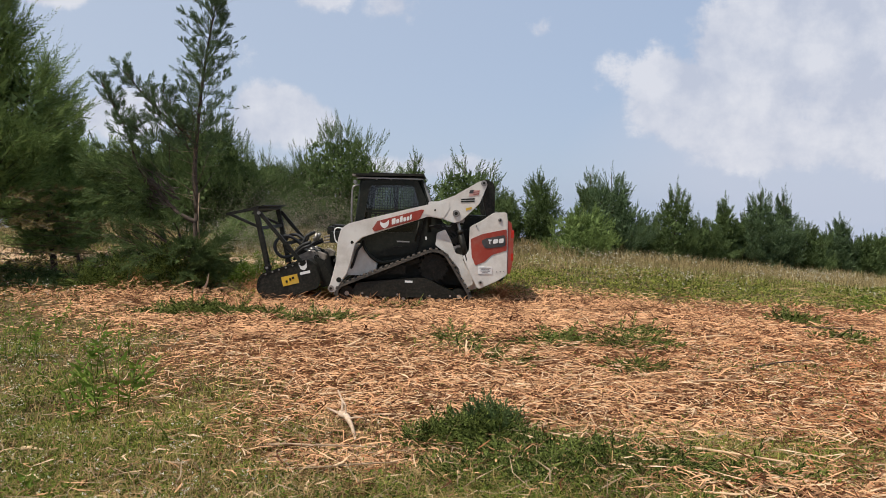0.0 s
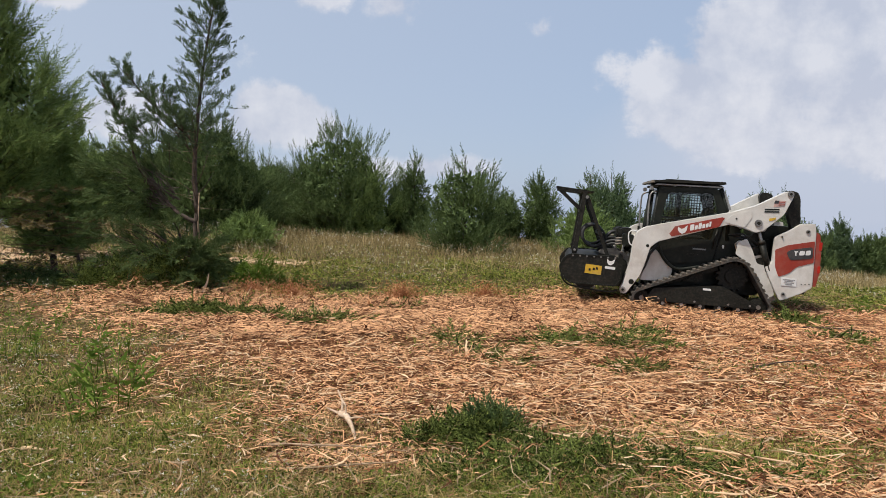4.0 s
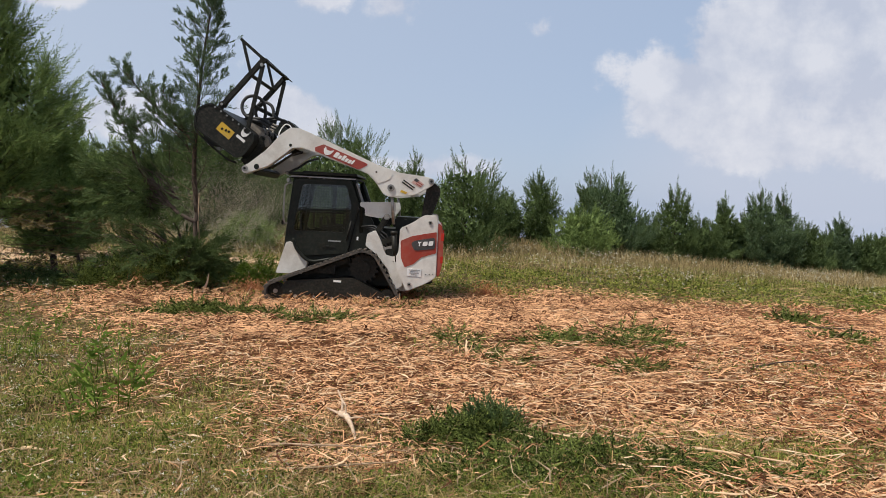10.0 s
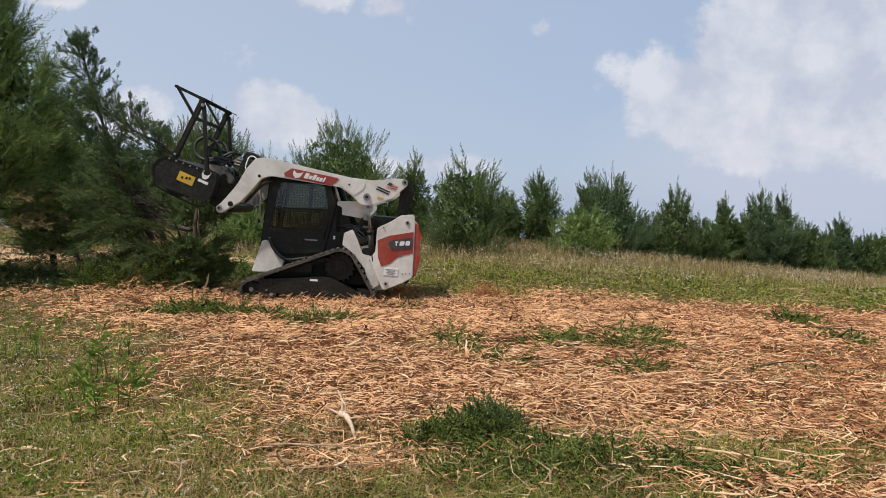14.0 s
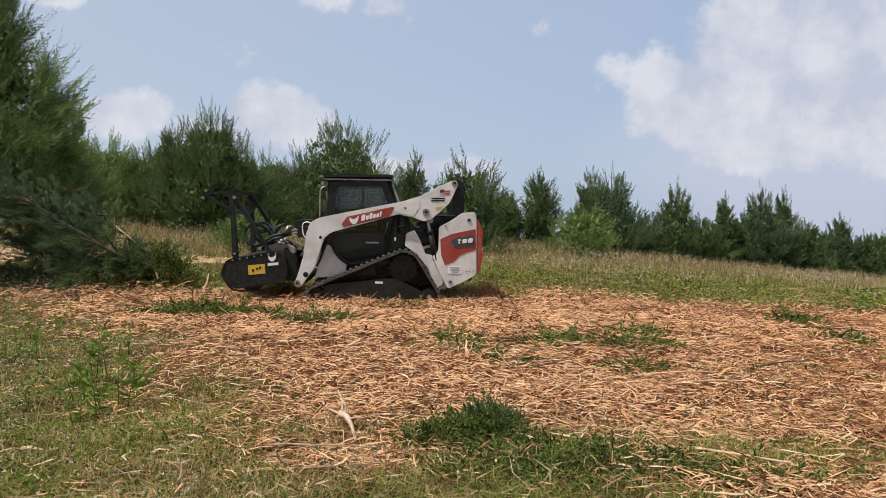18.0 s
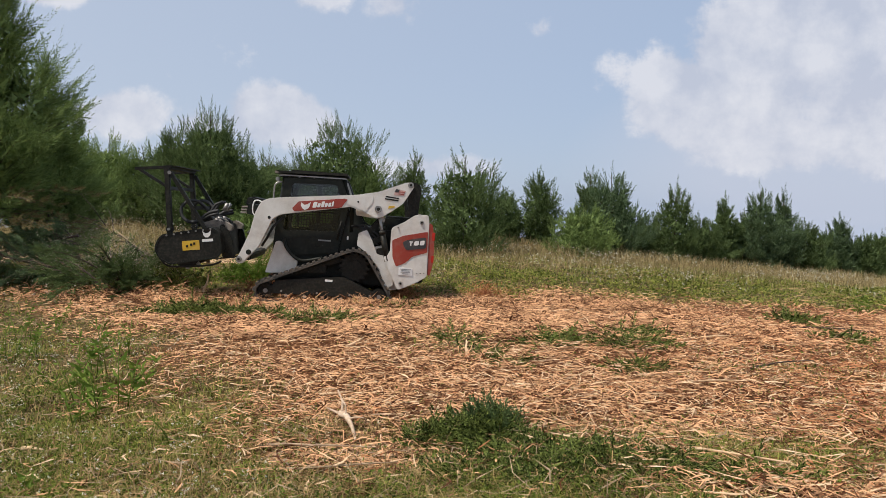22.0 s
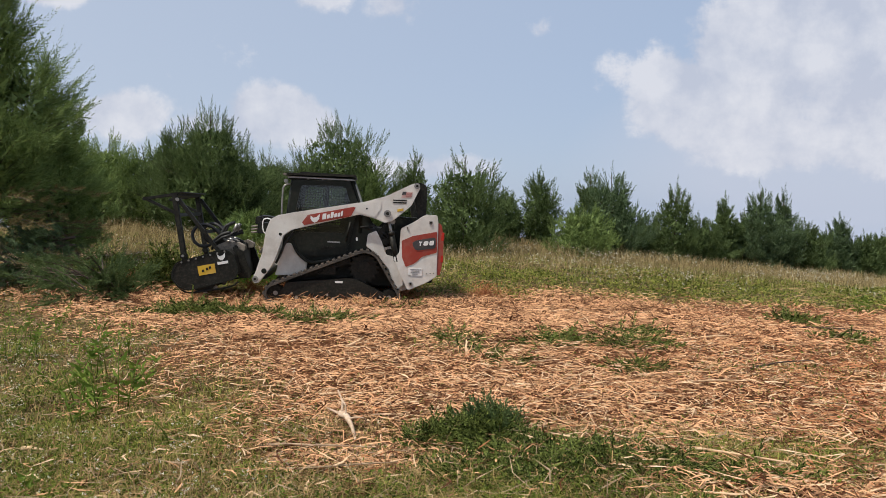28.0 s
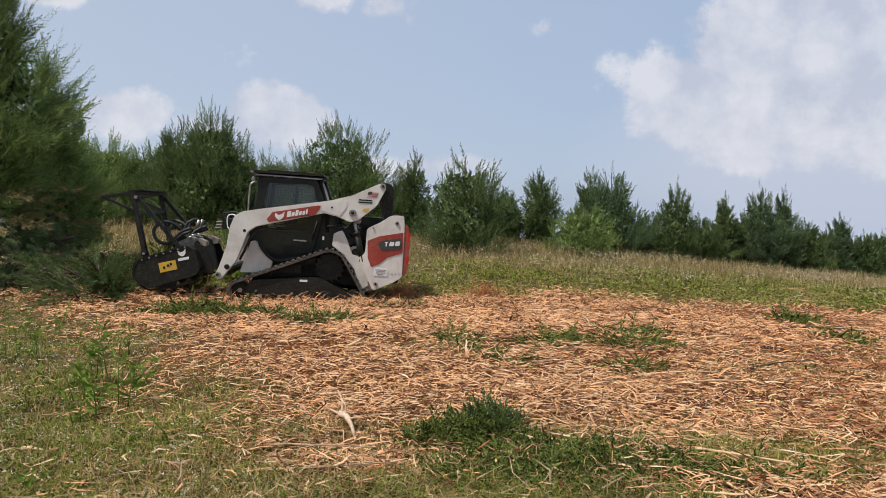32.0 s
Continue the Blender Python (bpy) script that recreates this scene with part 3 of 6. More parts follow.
def build_cab():
    cab = part("cab", box(-0.84, 0.36, -0.60, 0.60, 0.60, 0.84, 0.03), black_paint, loader, "black operator cab with screened windows")
    part("rear_wall", prism([(0.17, 0.80), (0.42, 0.80), (0.42, 1.35), (0.32, 1.62), (0.24, 1.62)], -0.60, 0.60, 0.01), black_paint, cab)
    part("roof", prism(rounded([(-0.90, 2.06), (0.28, 2.10), (0.22, 2.145), (-0.84, 2.115)], 0.02, 2), -0.64, 0.64, 0.012), worn_black, cab)
    guard = part("roof_guard", prism(rounded([(-0.95, 2.125), (-0.95, 2.165), (0.27, 2.205), (0.29, 2.16)], 0.015, 2), -0.72, 0.72, 0.01), worn_black, cab, "flat black steel roof guard")
    for y in (-0.5, -0.17, 0.17, 0.5):
        part("rib", box(-0.70, 0.24, y - 0.02, y + 0.02, 2.16, 2.205, 0.005), worn_black, guard)
    part("guard_edge", box(-0.965, -0.90, -0.722, 0.722, 2.118, 2.160, 0.006), dusty_steel, guard)
    for side in (-1, 1):
        part("visor_strip", prism([(-0.90, 2.075), (-0.86, 2.108), (0.24, 2.122), (0.27, 2.10), (0.20, 2.10), (-0.80, 2.086)], side * 0.662 - 0.01, side * 0.662 + 0.01), steel, cab, "pale worn metal roof edge")
    for x in (-0.55, -0.30):
        part("bolt", disc(x, 2.085, 0.014, -0.655, -0.64, 8), steel, cab)
    outer = rounded([(-0.81, 2.05), (0.17, 2.09), (0.34, 1.70), (0.18, 0.82), (-0.93, 0.68)], 0.06, 4)
    inner = rounded([(-0.66, 1.97), (0.10, 2.00), (0.215, 1.64), (0.135, 1.18), (-0.79, 1.15)], 0.07, 4)
    for side in (1, -1):
        f = (lambda b: b) if side == 1 else mirrored
        door = part("door", f(ring(outer, inner, -0.655, -0.595)), black_paint, cab, "black framed side door")
        part("pane", f(prism(inner, -0.628, -0.622)), cab_glass, door).visible_shadow = False
        part("mid_bar", f(beam((-0.735, 1.52), (0.20, 1.56), 0.035, -0.650, -0.60, 0.005)), black_paint, door)
        part("seam", f(ring([(x * 0.93 - 0.02, 1.33 + (z - 1.33) * 0.90) for x, z in rounded([(-0.72, 1.50), (0.15, 1.54), (0.13, 1.16), (-0.70, 1.13)], 0.08, 4)],
                            [(x * 0.89 - 0.02, 1.33 + (z - 1.33) * 0.82) for x, z in rounded([(-0.72, 1.50), (0.15, 1.54), (0.13, 1.16), (-0.70, 1.13)], 0.08, 4)], -0.640, -0.628)), worn_black, door)
        part("latch_bar", f(box(-0.25, -0.03, -0.668, -0.654, 0.90, 0.93, 0.004)), worn_black, door)
        part("door_mark", f(box(-0.16, 0.06, -0.662, -0.655, 1.005, 1.03)), grey_mark, door)
        part("gas_strut", f(tube([(0.22, -0.67, 1.38), (0.16, -0.67, 1.04)], 0.016, 8)), worn_black, door)
        part("tag", f(box(0.33, 0.36, -0.64, -0.625, 1.06, 1.12)), pale_mark, cab)
        part("side_cover", f(prism(rounded([(0.20, 0.84), (0.36, 1.66), (0.46, 1.62), (0.62, 1.36), (0.62, 0.80)], 0.03, 2), -0.63, -0.58, 0.008)), black_paint, cab)
        # wire screens inside the panes
        if side == -1:
            bm = bmesh.new()
            for i in range(17):
                x = -0.70 + i * 0.05
                box(x, x + 0.017, -0.575, -0.567, 1.17, 1.98, 0, bm)
            for i in range(17):
                z = 1.17 + i * 0.05
                box(-0.74, 0.14, -0.580, -0.572, z, z + 0.017, 0, bm)
            box(-0.32, -0.24, -0.57, -0.55, 1.15, 2.0, 0, bm)
            part("window_screen", f(bm), far_wire, door, "black wire screen")
        part("post", f(tube([(-0.90, -0.60, 0.66), (-0.86, -0.60, 1.35), (-0.79, -0.60, 2.08)], 0.045, 8)), black_paint, cab)
        part("post", f(tube([(0.22, -0.60, 2.09), (0.38, -0.60, 1.70), (0.40, -0.60, 1.20)], 0.045, 8)), black_paint, cab)
        part("rear_post", f(prism([(0.26, 2.04), (0.29, 2.05), (0.445, 1.66), (0.41, 1.64)], -0.665, -0.63, 0.008)), grey_mark, cab)
        part("mirror_arm", f(box(-0.99, -0.95, -0.68, -0.62, 1.24, 1.32, 0.01)), worn_black, cab)
        part("handrail", f(tube([(-0.84, -0.62, 1.98), (-0.94, -0.66, 1.94), (-0.965, -0.66, 1.80), (-0.955, -0.66, 1.32), (-0.88, -0.62, 1.27)], 0.016, 8)), steel, cab)
        part("work_lamp", f(box(-0.96, -0.90, -0.60, -0.46, 1.99, 2.06, 0.012)), steel, cab)
    part("front_pane", prism([(-0.86, 0.95), (-0.79, 2.04), (-0.785, 2.04), (-0.855, 0.95)], -0.56, 0.56), cab_glass, cab).visible_shadow = False
    part("rear_pane", prism([(0.30, 1.62), (0.22, 2.06), (0.226, 2.06), (0.306, 1.62)], -0.55, 0.55), cab_glass, cab).visible_shadow = False
    seat = part("seat_cushion", box(-0.38, 0.08, -0.26, 0.26, 0.95, 1.10, 0.05), seat_vinyl, cab)
    part("seat_back", prism(rounded([(-0.02, 1.08), (0.16, 1.08), (0.22, 1.72), (0.10, 1.74)], 0.04, 3), -0.25, 0.25, 0.03), seat_vinyl, cab)
    part("headrest", prism(rounded([(0.06, 1.74), (0.19, 1.74), (0.20, 1.92), (0.10, 1.92)], 0.04, 3), -0.15, 0.15, 0.02), seat_vinyl, cab)
    for s in (-1, 1):
        part("armrest", box(-0.36, 0.06, s * 0.36 - 0.06, s * 0.36 + 0.06, 1.18, 1.28, 0.03), seat_vinyl, cab)
        part("joystick", tube([(-0.34, s * 0.36, 1.26), (-0.37, s * 0.36, 1.42)], 0.022, 8), seat_vinyl, cab)


def build_tracks():
    for side in (1, -1):
        f = (lambda b: b) if side == 1 else mirrored
        outer, inner = resampled(120, 0.035)
        belt = part("track", f(ring(outer, inner, -1.0, -0.60)), rubber, loader, "dusty black rubber track")
        rail = part("track_frame", f(prism(rounded([(-0.88, 0.16), (-0.80, 0.30), (0.20, 0.42), (0.36, 0.42), (0.90, 0.17), (0.90, 0.085), (-0.84, 0.075)], 0.03, 3), -0.955, -0.66, 0.012)),
                    worn_black, loader, "black track frame")
        part("rail_tag", f(box(0.02, 0.15, -0.962, -0.953, 0.335, 0.37)), pale_mark, rail)
        for x in (-0.70, -0.1, 0.45, 0.80):
            part("bolt", f(disc(x, 0.125 + 0.01 * (x > 0.7), 0.018, -0.968, -0.95, 8)), steel, rail)
        part("brace_plate", f(prism([(-0.30, 0.45), (-0.10, 0.62), (0.02, 0.62), (0.02, 0.46)], -0.84, -0.70, 0.01)), worn_black, loader)
        part("upper_brace", f(beam((-0.55, 0.42), (0.26, 0.72), 0.09, -0.80, -0.66, 0.01)), worn_black, loader)
        for name, cx, cz, r in (("front_idler", -0.975, 0.105, 0.135), ("rear_idler", 0.955, 0.115, 0.145)):
            ob = part(name, f(disc(0, 0, r, -0.88, -0.68, 24, 0.01)), worn_black, loader)
            ob.location = (cx, 0, cz)
            part("hub", f(disc(0, 0, 0.04, -0.895, -0.87, 12, 0.006)), steel, ob)
            for k in range(5):
                a = k * 2 * math.pi / 5
                part("rim_bolt", f(disc(r * 0.6 * math.cos(a), r * 0.6 * math.sin(a), 0.014, -0.885, -0.875, 8)), worn_black, ob)
            moving.setdefault("wheels", []).append((ob, r + 0.035))
        teeth = []
        for k in range(16):
            for da, rr in ((0, 0.225), (0.35, 0.225), (0.5, 0.265), (0.85, 0.265)):
                a = (k + da) * 2 * math.pi / 16
                teeth.append((rr * math.cos(a), rr * math.sin(a)))
        ob = part("sprocket", f(prism(teeth, -0.83, -0.70)), worn_black, loader, "black toothed drive sprocket")
        ob.location = (0.50, 0, 0.605)
        part("hub", f(disc(0, 0, 0.13, -0.86, -0.82, 20, 0.01)), worn_black, ob)
        for k in range(8):
            a = k * math.pi / 4
            part("rim_bolt", f(disc(0.10 * math.cos(a), 0.10 * math.sin(a), 0.012, -0.868, -0.855, 8)), worn_black, ob)
        moving.setdefault("wheels", []).append((ob, 0.29))
        for x in (-0.62, -0.31, 0.0, 0.31, 0.62):
            ob = part("roller", f(disc(0, 0, 0.085, -0.94, -0.68, 18, 0.008)), worn_black, loader)
            ob.location = (x, 0, 0.052)
            part("hub", f(disc(0, 0, 0.03, -0.95, -0.935, 10)), steel, ob)
            moving.setdefault("wheels", []).append((ob, 0.085))
        # tread lugs
        n_lug = 54
        if side == 1:
            bm = prism([(-0.030, -0.004), (0.030, -0.004), (0.020, -0.030), (-0.020, -0.030)], -1.0, -0.60)
            lug = part("lug", bm, rubber, belt)
            lugs = [lug]
            for k in range(1, n_lug):
                ob = new("lug", lug.data)
                ob.parent = belt
                lugs.append(ob)
            moving["lugs"] = [(ob, k * LOOP_S[-1] / n_lug) for k, ob in enumerate(lugs)]
        else:
            bm = bmesh.new()
            for k in range(n_lug):
                x, z, a = on_loop(k * LOOP_S[-1] / n_lug)
                own = prism([(-0.030, -0.004), (0.030, -0.004), (0.020, -0.030), (-0.020, -0.030)], 0.60, 1.0)
                own.transform(pose(x, 0, z, 0, a, 0))
                merged(bm, own)
            part("tread", bm, rubber, belt)


def build_arms():
    outline = rounded([(-1.30, 0.17), (-1.26, 0.25), (-1.175, 0.64), (-1.16, 1.0), (-1.11, 1.19), (-0.99, 1.28), (-0.75, 1.355), (0.42, 1.685), (0.78, 1.83), (1.19, 2.09),
                       (1.29, 2.12), (1.34, 2.05), (1.22, 1.72), (1.07, 1.56), (0.92, 1.41), (0.80, 1.37), (0.60, 1.43), (0.36, 1.46), (-0.74, 1.06), (-0.86, 0.95),
                       (-0.93, 0.62), (-0.98, 0.44), (-1.10, 0.24), (-1.18, 0.10), (-1.27, 0.09)], 0.035, 3)
    arm = part("lift_arm", prism(outline, -0.97, -0.80, 0.014), white_paint, loader, "white bent lift arm with red decal")
    part("far_arm", mirrored(prism(outline, -0.97, -0.80, 0.014)), white_paint, arm)
    for side in (1, -1):
        f = (lambda b: b) if side == 1 else mirrored
        decal = part("arm_decal", f(prism([(-0.58, 1.21), (-0.50, 1.345), (0.24, 1.575), (0.285, 1.57), (0.225, 1.43), (0.19, 1.40), (-0.54, 1.165)], -0.977, -0.969)), red_paint, arm, "red pointed decal")
        # an animal-head emblem and lettering as plain pale shapes
        part("emblem", f(prism([(-0.45, 1.34), (-0.40, 1.31), (-0.35, 1.33), (-0.30, 1.385), (-0.305, 1.30), (-0.33, 1.255), (-0.375, 1.225), (-0.42, 1.25), (-0.45, 1.29)], -0.984, -0.976)), pale_mark, arm)
        x = -0.255
        for w, tall in ((0.075, 0.10), (0.06, 0.07), (0.06, 0.10), (0.055, 0.07), (0.055, 0.07), (0.04, 0.09)):
            z = 1.295 + (x + 0.255) * 0.30
            part("letter_shape", f(prism(rounded([(x, z), (x + w - 0.012, z + 0.016), (x + w - 0.012, z + 0.016 + tall), (x, z + tall)], 0.012, 2), -0.984, -0.976)), pale_mark, arm)
            x += w
        part("gusset", f(prism(rounded([(0.27, 1.50), (0.40, 1.64), (0.70, 1.75), (0.72, 1.62), (0.62, 1.44), (0.42, 1.47)], 0.03, 3), -0.978, -0.966, 0.004)), white_paint, arm)
        for z in (0.95, 1.00, 1.05):
            part("coupling", f(tube([(-1.44, -0.70, z - 0.03), (-1.36, -0.70, z - 0.01), (-1.24, -0.70, z)], 0.016, 8)), dusty_steel, arm)
        part("coupling_block", f(box(-1.33, -1.14, -0.78, -0.60, 0.93, 1.12, 0.012)), black_paint, arm)
        # arm holes and bores: raised black discs stand in for the shade inside
        part("painted_gusset_hole", f(disc(0.47, 1.575, 0.016, -0.983, -0.975, 10)), black_paint, arm)
        for x, z, r, q in ((0.83, 1.535, 0.062, 0.028), (1.275, 2.065, 0.052, 0.022), (-1.245, 0.165, 0.052, 0.022)):
            part("pivot_pin", f(disc(x, z, r, -0.992, -0.960, 18, 0.008)), steel, arm)
            part("painted_pin_bore", f(disc(x, z, q, -0.998, -0.990, 12)), worn_black, arm)
        part("painted_arm_hole", f(disc(-0.915, 0.965, 0.026, -0.974, -0.965, 14)), black_paint, arm, "black disc painted in for the shade of a round hole")
        part("painted_arm_hole", f(disc(-1.115, 0.315, 0.045, -0.974, -0.965, 16)), black_paint, arm, "black disc painted in for the shade of a round hole")
        part("flag", f(prism([(1.03, 1.83), (1.20, 1.86), (1.215, 1.95), (1.045, 1.94)], -0.976, -0.969)), pink_mark, arm, "small faded striped flag sticker")
        part("flag_corner", f(prism([(1.03, 1.885), (1.10, 1.895), (1.11, 1.945), (1.045, 1.94)], -0.980, -0.975)), dark_badge, arm)
        for k in range(2):
            part("flag_stripe", f(prism([(1.105, 1.865 + 0.035 * k), (1.20, 1.88 + 0.035 * k), (1.20, 1.893 + 0.035 * k), (1.105, 1.878 + 0.035 * k)], -0.980, -0.975)), red_paint, arm)
        for k in range(2):
            part("text_bar", f(prism([(0.90, 1.765 - 0.04 * k), (1.13, 1.785 - 0.04 * k), (1.13, 1.807 - 0.04 * k), (0.90, 1.787 - 0.04 * k)], -0.976, -0.969)), black_paint, arm)
        part("warning_label", f(prism([(0.99, 1.585), (1.09, 1.62), (1.09, 1.66), (0.99, 1.63)], -0.976, -0.969)), yellow_mark, arm)
        part("hose_guard", f(tube([(-1.08, -0.86, 1.18), (-1.17, -0.86, 1.20), (-1.23, -0.86, 1.17), (-1.24, -0.86, 1.09), (-1.21, -0.86, 0.97), (-1.15, -0.86, 0.93)], 0.010, 8)), pale_mark, arm)
        part("tilt_cylinder", f(tube([(-0.98, -0.50, 1.02), (-1.14, -0.50, 0.78)], 0.055, 12)), worn_black, arm)
        part("cylinder_rod", f(tube([(-1.12, -0.50, 0.80), (-1.27, -0.50, 0.58)], 0.03, 10)), steel, arm)
        part("hose", f(tube([(-0.72, -0.76, 1.00), (-0.84, -0.79, 0.82), (-0.90, -0.79, 0.60), (-0.96, -0.72, 0.45)], 0.022, 8)), hose_rubber, arm)
    part("cross_tube", box(-1.10, -0.94, -0.82, 0.82, 0.92, 1.08, 0.02), white_paint, arm)
    part("cross_tube", box(-1.20, -1.08, -0.82, 0.82, 0.16, 0.28, 0.02), worn_black, arm)
    part("cross_tube", box(0.95, 1.10, -0.82, 0.82, 1.68, 1.80, 0.02), white_paint, arm)
    part("manifold", box(-1.40, -1.14, -0.30, 0.30, 1.02, 1.22, 0.02), worn_black, arm)
    part("coupler", box(-1.42, -1.30, -0.50, 0.50, 1.06, 1.20, 0.015), worn_black, arm)
    moving["arm"] = arm
    # rear links, control links and lift cylinders, each on a base pin
    for side in (1, -1):
        f = (lambda b: b) if side == 1 else mirrored
        bx, bz = 1.48, 1.34
        ob = part("rear_link", f(prism(rounded([(x - bx, z - bz) for x, z in ((1.215, 2.04), (1.24, 2.115), (1.33, 2.135), (1.44, 2.10), (1.475, 2.0), (1.50, 1.60), (1.53, 1.28), (1.41, 1.26), (1.36, 1.52), (1.29, 1.76))],
                                       0.04, 3), -0.85, -0.68, 0.014)), worn_black, loader, "dark olive-black rear link")
        ob.location = (bx, 0, bz)
        moving.setdefault("rear_links", []).append(ob)
        ob = part("control_link", f(beam((0, 0), (0.46, 0.0), 0.10, -0.80, -0.72, 0.012)), worn_black, loader)
        ob.location = (0.63, 0, 1.10)
        part("link_pin", f(disc(0.46, 0, 0.055, -0.83, -0.70, 14, 0.008)), steel, ob)
        moving.setdefault("control_links", []).append(ob)
        ob = part("lift_cylinder", f(tube([(0, -0.88, -0.03), (0, -0.88, 0.46)], 0.052, 14)), worn_black, loader, "black hydraulic lift cylinder")
        ob.location = (1.05, 0, 0.78)
        part("gland", f(tube([(0, -0.88, 0.44), (0, -0.88, 0.50)], 0.060, 14)), worn_black, ob)
        moving.setdefault("barrels", []).append(ob)
        ob = part("cylinder_rod", f(tube([(0, -0.88, 0.0), (0, -0.88, -0.62)], 0.028, 12)), steel, loader)
        ob.location = (0.83, 0, 1.535)
        moving.setdefault("rods", []).append(ob)


def build_head():
    plate = rounded([(-2.42, 0.40), (-2.37, 0.54), (-2.28, 0.645), (-1.45, 0.715), (-1.34, 0.61), (-1.32, 0.31), (-1.39, 0.19), (-2.20, 0.13), (-2.35, 0.24)], 0.06, 4)
    shell = rounded([(-2.33, 0.50), (-2.27, 0.63), (-1.45, 0.70), (-1.355, 0.60), (-1.335, 0.26), (-1.46, 0.24), (-1.52, 0.55), (-2.18, 0.50)], 0.03, 3)
    head = part("mulching_head", prism(shell, -0.93, 0.93, 0.01), worn_black, loader, "black mulching head with a push frame")
    for side in (1, -1):
        f = (lambda b: b) if side == 1 else mirrored
        part("end_plate", f(prism(plate, -0.985, -0.93, 0.012)), worn_black, head, "scuffed black end plate")
        part("rim", f(ring(plate, [(-1.87 + (x + 1.87) * 0.955, 0.42 + (z - 0.42) * 0.92) for x, z in plate], -0.996, -0.982)), black_paint, head)
        part("warning_label", f(box(-1.96, -1.68, -0.992, -0.984, 0.35, 0.51)), yellow_mark, head, "yellow warning label")
        for x in (-1.90, -1.83, -1.78):
            part("label_mark", f(box(x, x + 0.035, -0.997, -0.991, 0.40 + (x + 1.9) * 0.3, 0.44 + (x + 1.9) * 0.3)), black_paint, head)
        part("emblem", f(prism([(-1.615, 0.655), (-1.57, 0.615), (-1.52, 0.62), (-1.475, 0.665), (-1.49, 0.585), (-1.53, 0.545), (-1.57, 0.545), (-1.605, 0.585)], -0.993, -0.984)), pale_mark, head)
        part("text_bar", f(box(-1.63, -1.455, -0.993, -0.984, 0.475, 0.52)), pale_mark, head)
        for k in range(7):
            x = -2.20 + k * 0.12
            part("bolt", f(disc(x, 0.635 + 0.07 * (x + 2.28) / 0.83 - 0.02, 0.016, -1.004, -0.990, 8)), steel, head)
        part("skid", f(tube([(-2.36, -0.93, 0.26), (-2.26, -0.93, 0.13), (-2.08, -0.93, 0.085), (-1.55, -0.93, 0.075), (-1.36, -0.93, 0.13)], 0.016, 8)), worn_black, head)
        y0, y1 = -0.86, -0.77
        part("upright", f(beam((-2.185, 0.62), (-2.145, 1.76), 0.082, y0, y1)), worn_black, head)
        part("brace", f(beam((-2.10, 1.68), (-1.60, 0.68), 0.062, y0 + 0.012, y1 - 0.012)), worn_black, head)
        part("horn", f(beam((-2.12, 1.755), (-2.66, 1.765), 0.05, y0 + 0.01, y1 - 0.01)), worn_black, head)
        part("horn_strut", f(beam((-2.60, 1.755), (-2.18, 1.44), 0.045, y0 + 0.015, y1 - 0.015)), worn_black, head)
        part("foot_plate", f(disc(-2.185, 0.72, 0.055, y0 - 0.02, y1 + 0.02, 16, 0.008)), worn_black, head)
        part("foot_bolt", f(disc(-2.185, 0.72, 0.022, y0 - 0.035, y0 - 0.018, 10)), steel, head)
        part("clevis", f(disc(-2.10, 1.665, 0.03, y0 - 0.02, y0, 10)), steel, head)
        part("side_hose", f(tube([(-1.40, -0.62, 0.98), (-1.58, -0.58, 0.95), (-1.80, -0.52, 0.82), (-1.96, -0.48, 0.83), (-2.06, -0.45, 0.93), (-2.07, -0.42, 1.07), (-1.98, -0.38, 1.17), (-1.84, -0.34, 1.18), (-1.72, -0.30, 1.09), (-1.64, -0.26, 0.95), (-1.62, -0.24, 0.80)],
                                 0.029, 10)), hose_rubber, head)
        part("pressure_hose", f(tube([(-1.40, -0.66, 0.93), (-1.55, -0.62, 0.91), (-1.70, -0.56, 0.84), (-1.78, -0.50, 0.74)], 0.024, 8)), hose_rubber, head)
        part("feed_hose", f(tube([(-1.42, -0.12, 1.14), (-1.55, -0.12, 1.10), (-1.66, -0.14, 0.95), (-1.72, -0.16, 0.74)], 0.026, 8)), hose_rubber, head)
        part("motor", f(tube([(-1.62, -0.55, 0.80), (-1.62, -0.25, 0.80)], 0.10, 14)), worn_black, head)
        part("fitting", f(tube([(-1.42, -0.14, 0.98), (-1.34, -0.14, 1.10)], 0.034, 8)), steel, head)
        part("mount_ear", f(prism(rounded([(-1.40, 0.18), (-1.20, 0.14), (-1.18, 0.24), (-1.24, 0.62), (-1.40, 0.74)], 0.03, 3), -0.66, -0.58, 0.01)), worn_black, head)
        part("adapter", f(prism(rounded([(-1.46, 0.64), (-1.22, 0.62), (-1.20, 0.70), (-1.32, 0.79), (-1.45, 0.77)], 0.03, 3), -0.58, -0.40, 0.012)), dusty_steel, head)
    for k in range(5):
        y, z = -0.50 + 0.22 * k, 0.80 + 0.03 * (k % 2)
        part("hose_elbow", tube([(-1.62, y, z - 0.06), (-1.50, y, z + 0.03), (-1.40, y + 0.03, z - 0.03), (-1.33, y + 0.04, z - 0.16)], 0.024, 8), hose_rubber, head)
        part("hose_ferrule", tube([(-1.50, y, z + 0.03), (-1.44, y + 0.01, z + 0.005)], 0.030, 8), steel, head)
    part("motor_cover", prism(rounded([(-1.74, 0.70), (-1.42, 0.70), (-1.40, 0.80), (-1.47, 0.84), (-1.70, 0.79)], 0.03, 3), -0.56, 0.30, 0.012), dusty_steel, head, "dusty grey motor cover")
    part("top_bar", box(-2.21, -2.08, -0.86, 0.86, 1.725, 1.785, 0.01), worn_black, head)
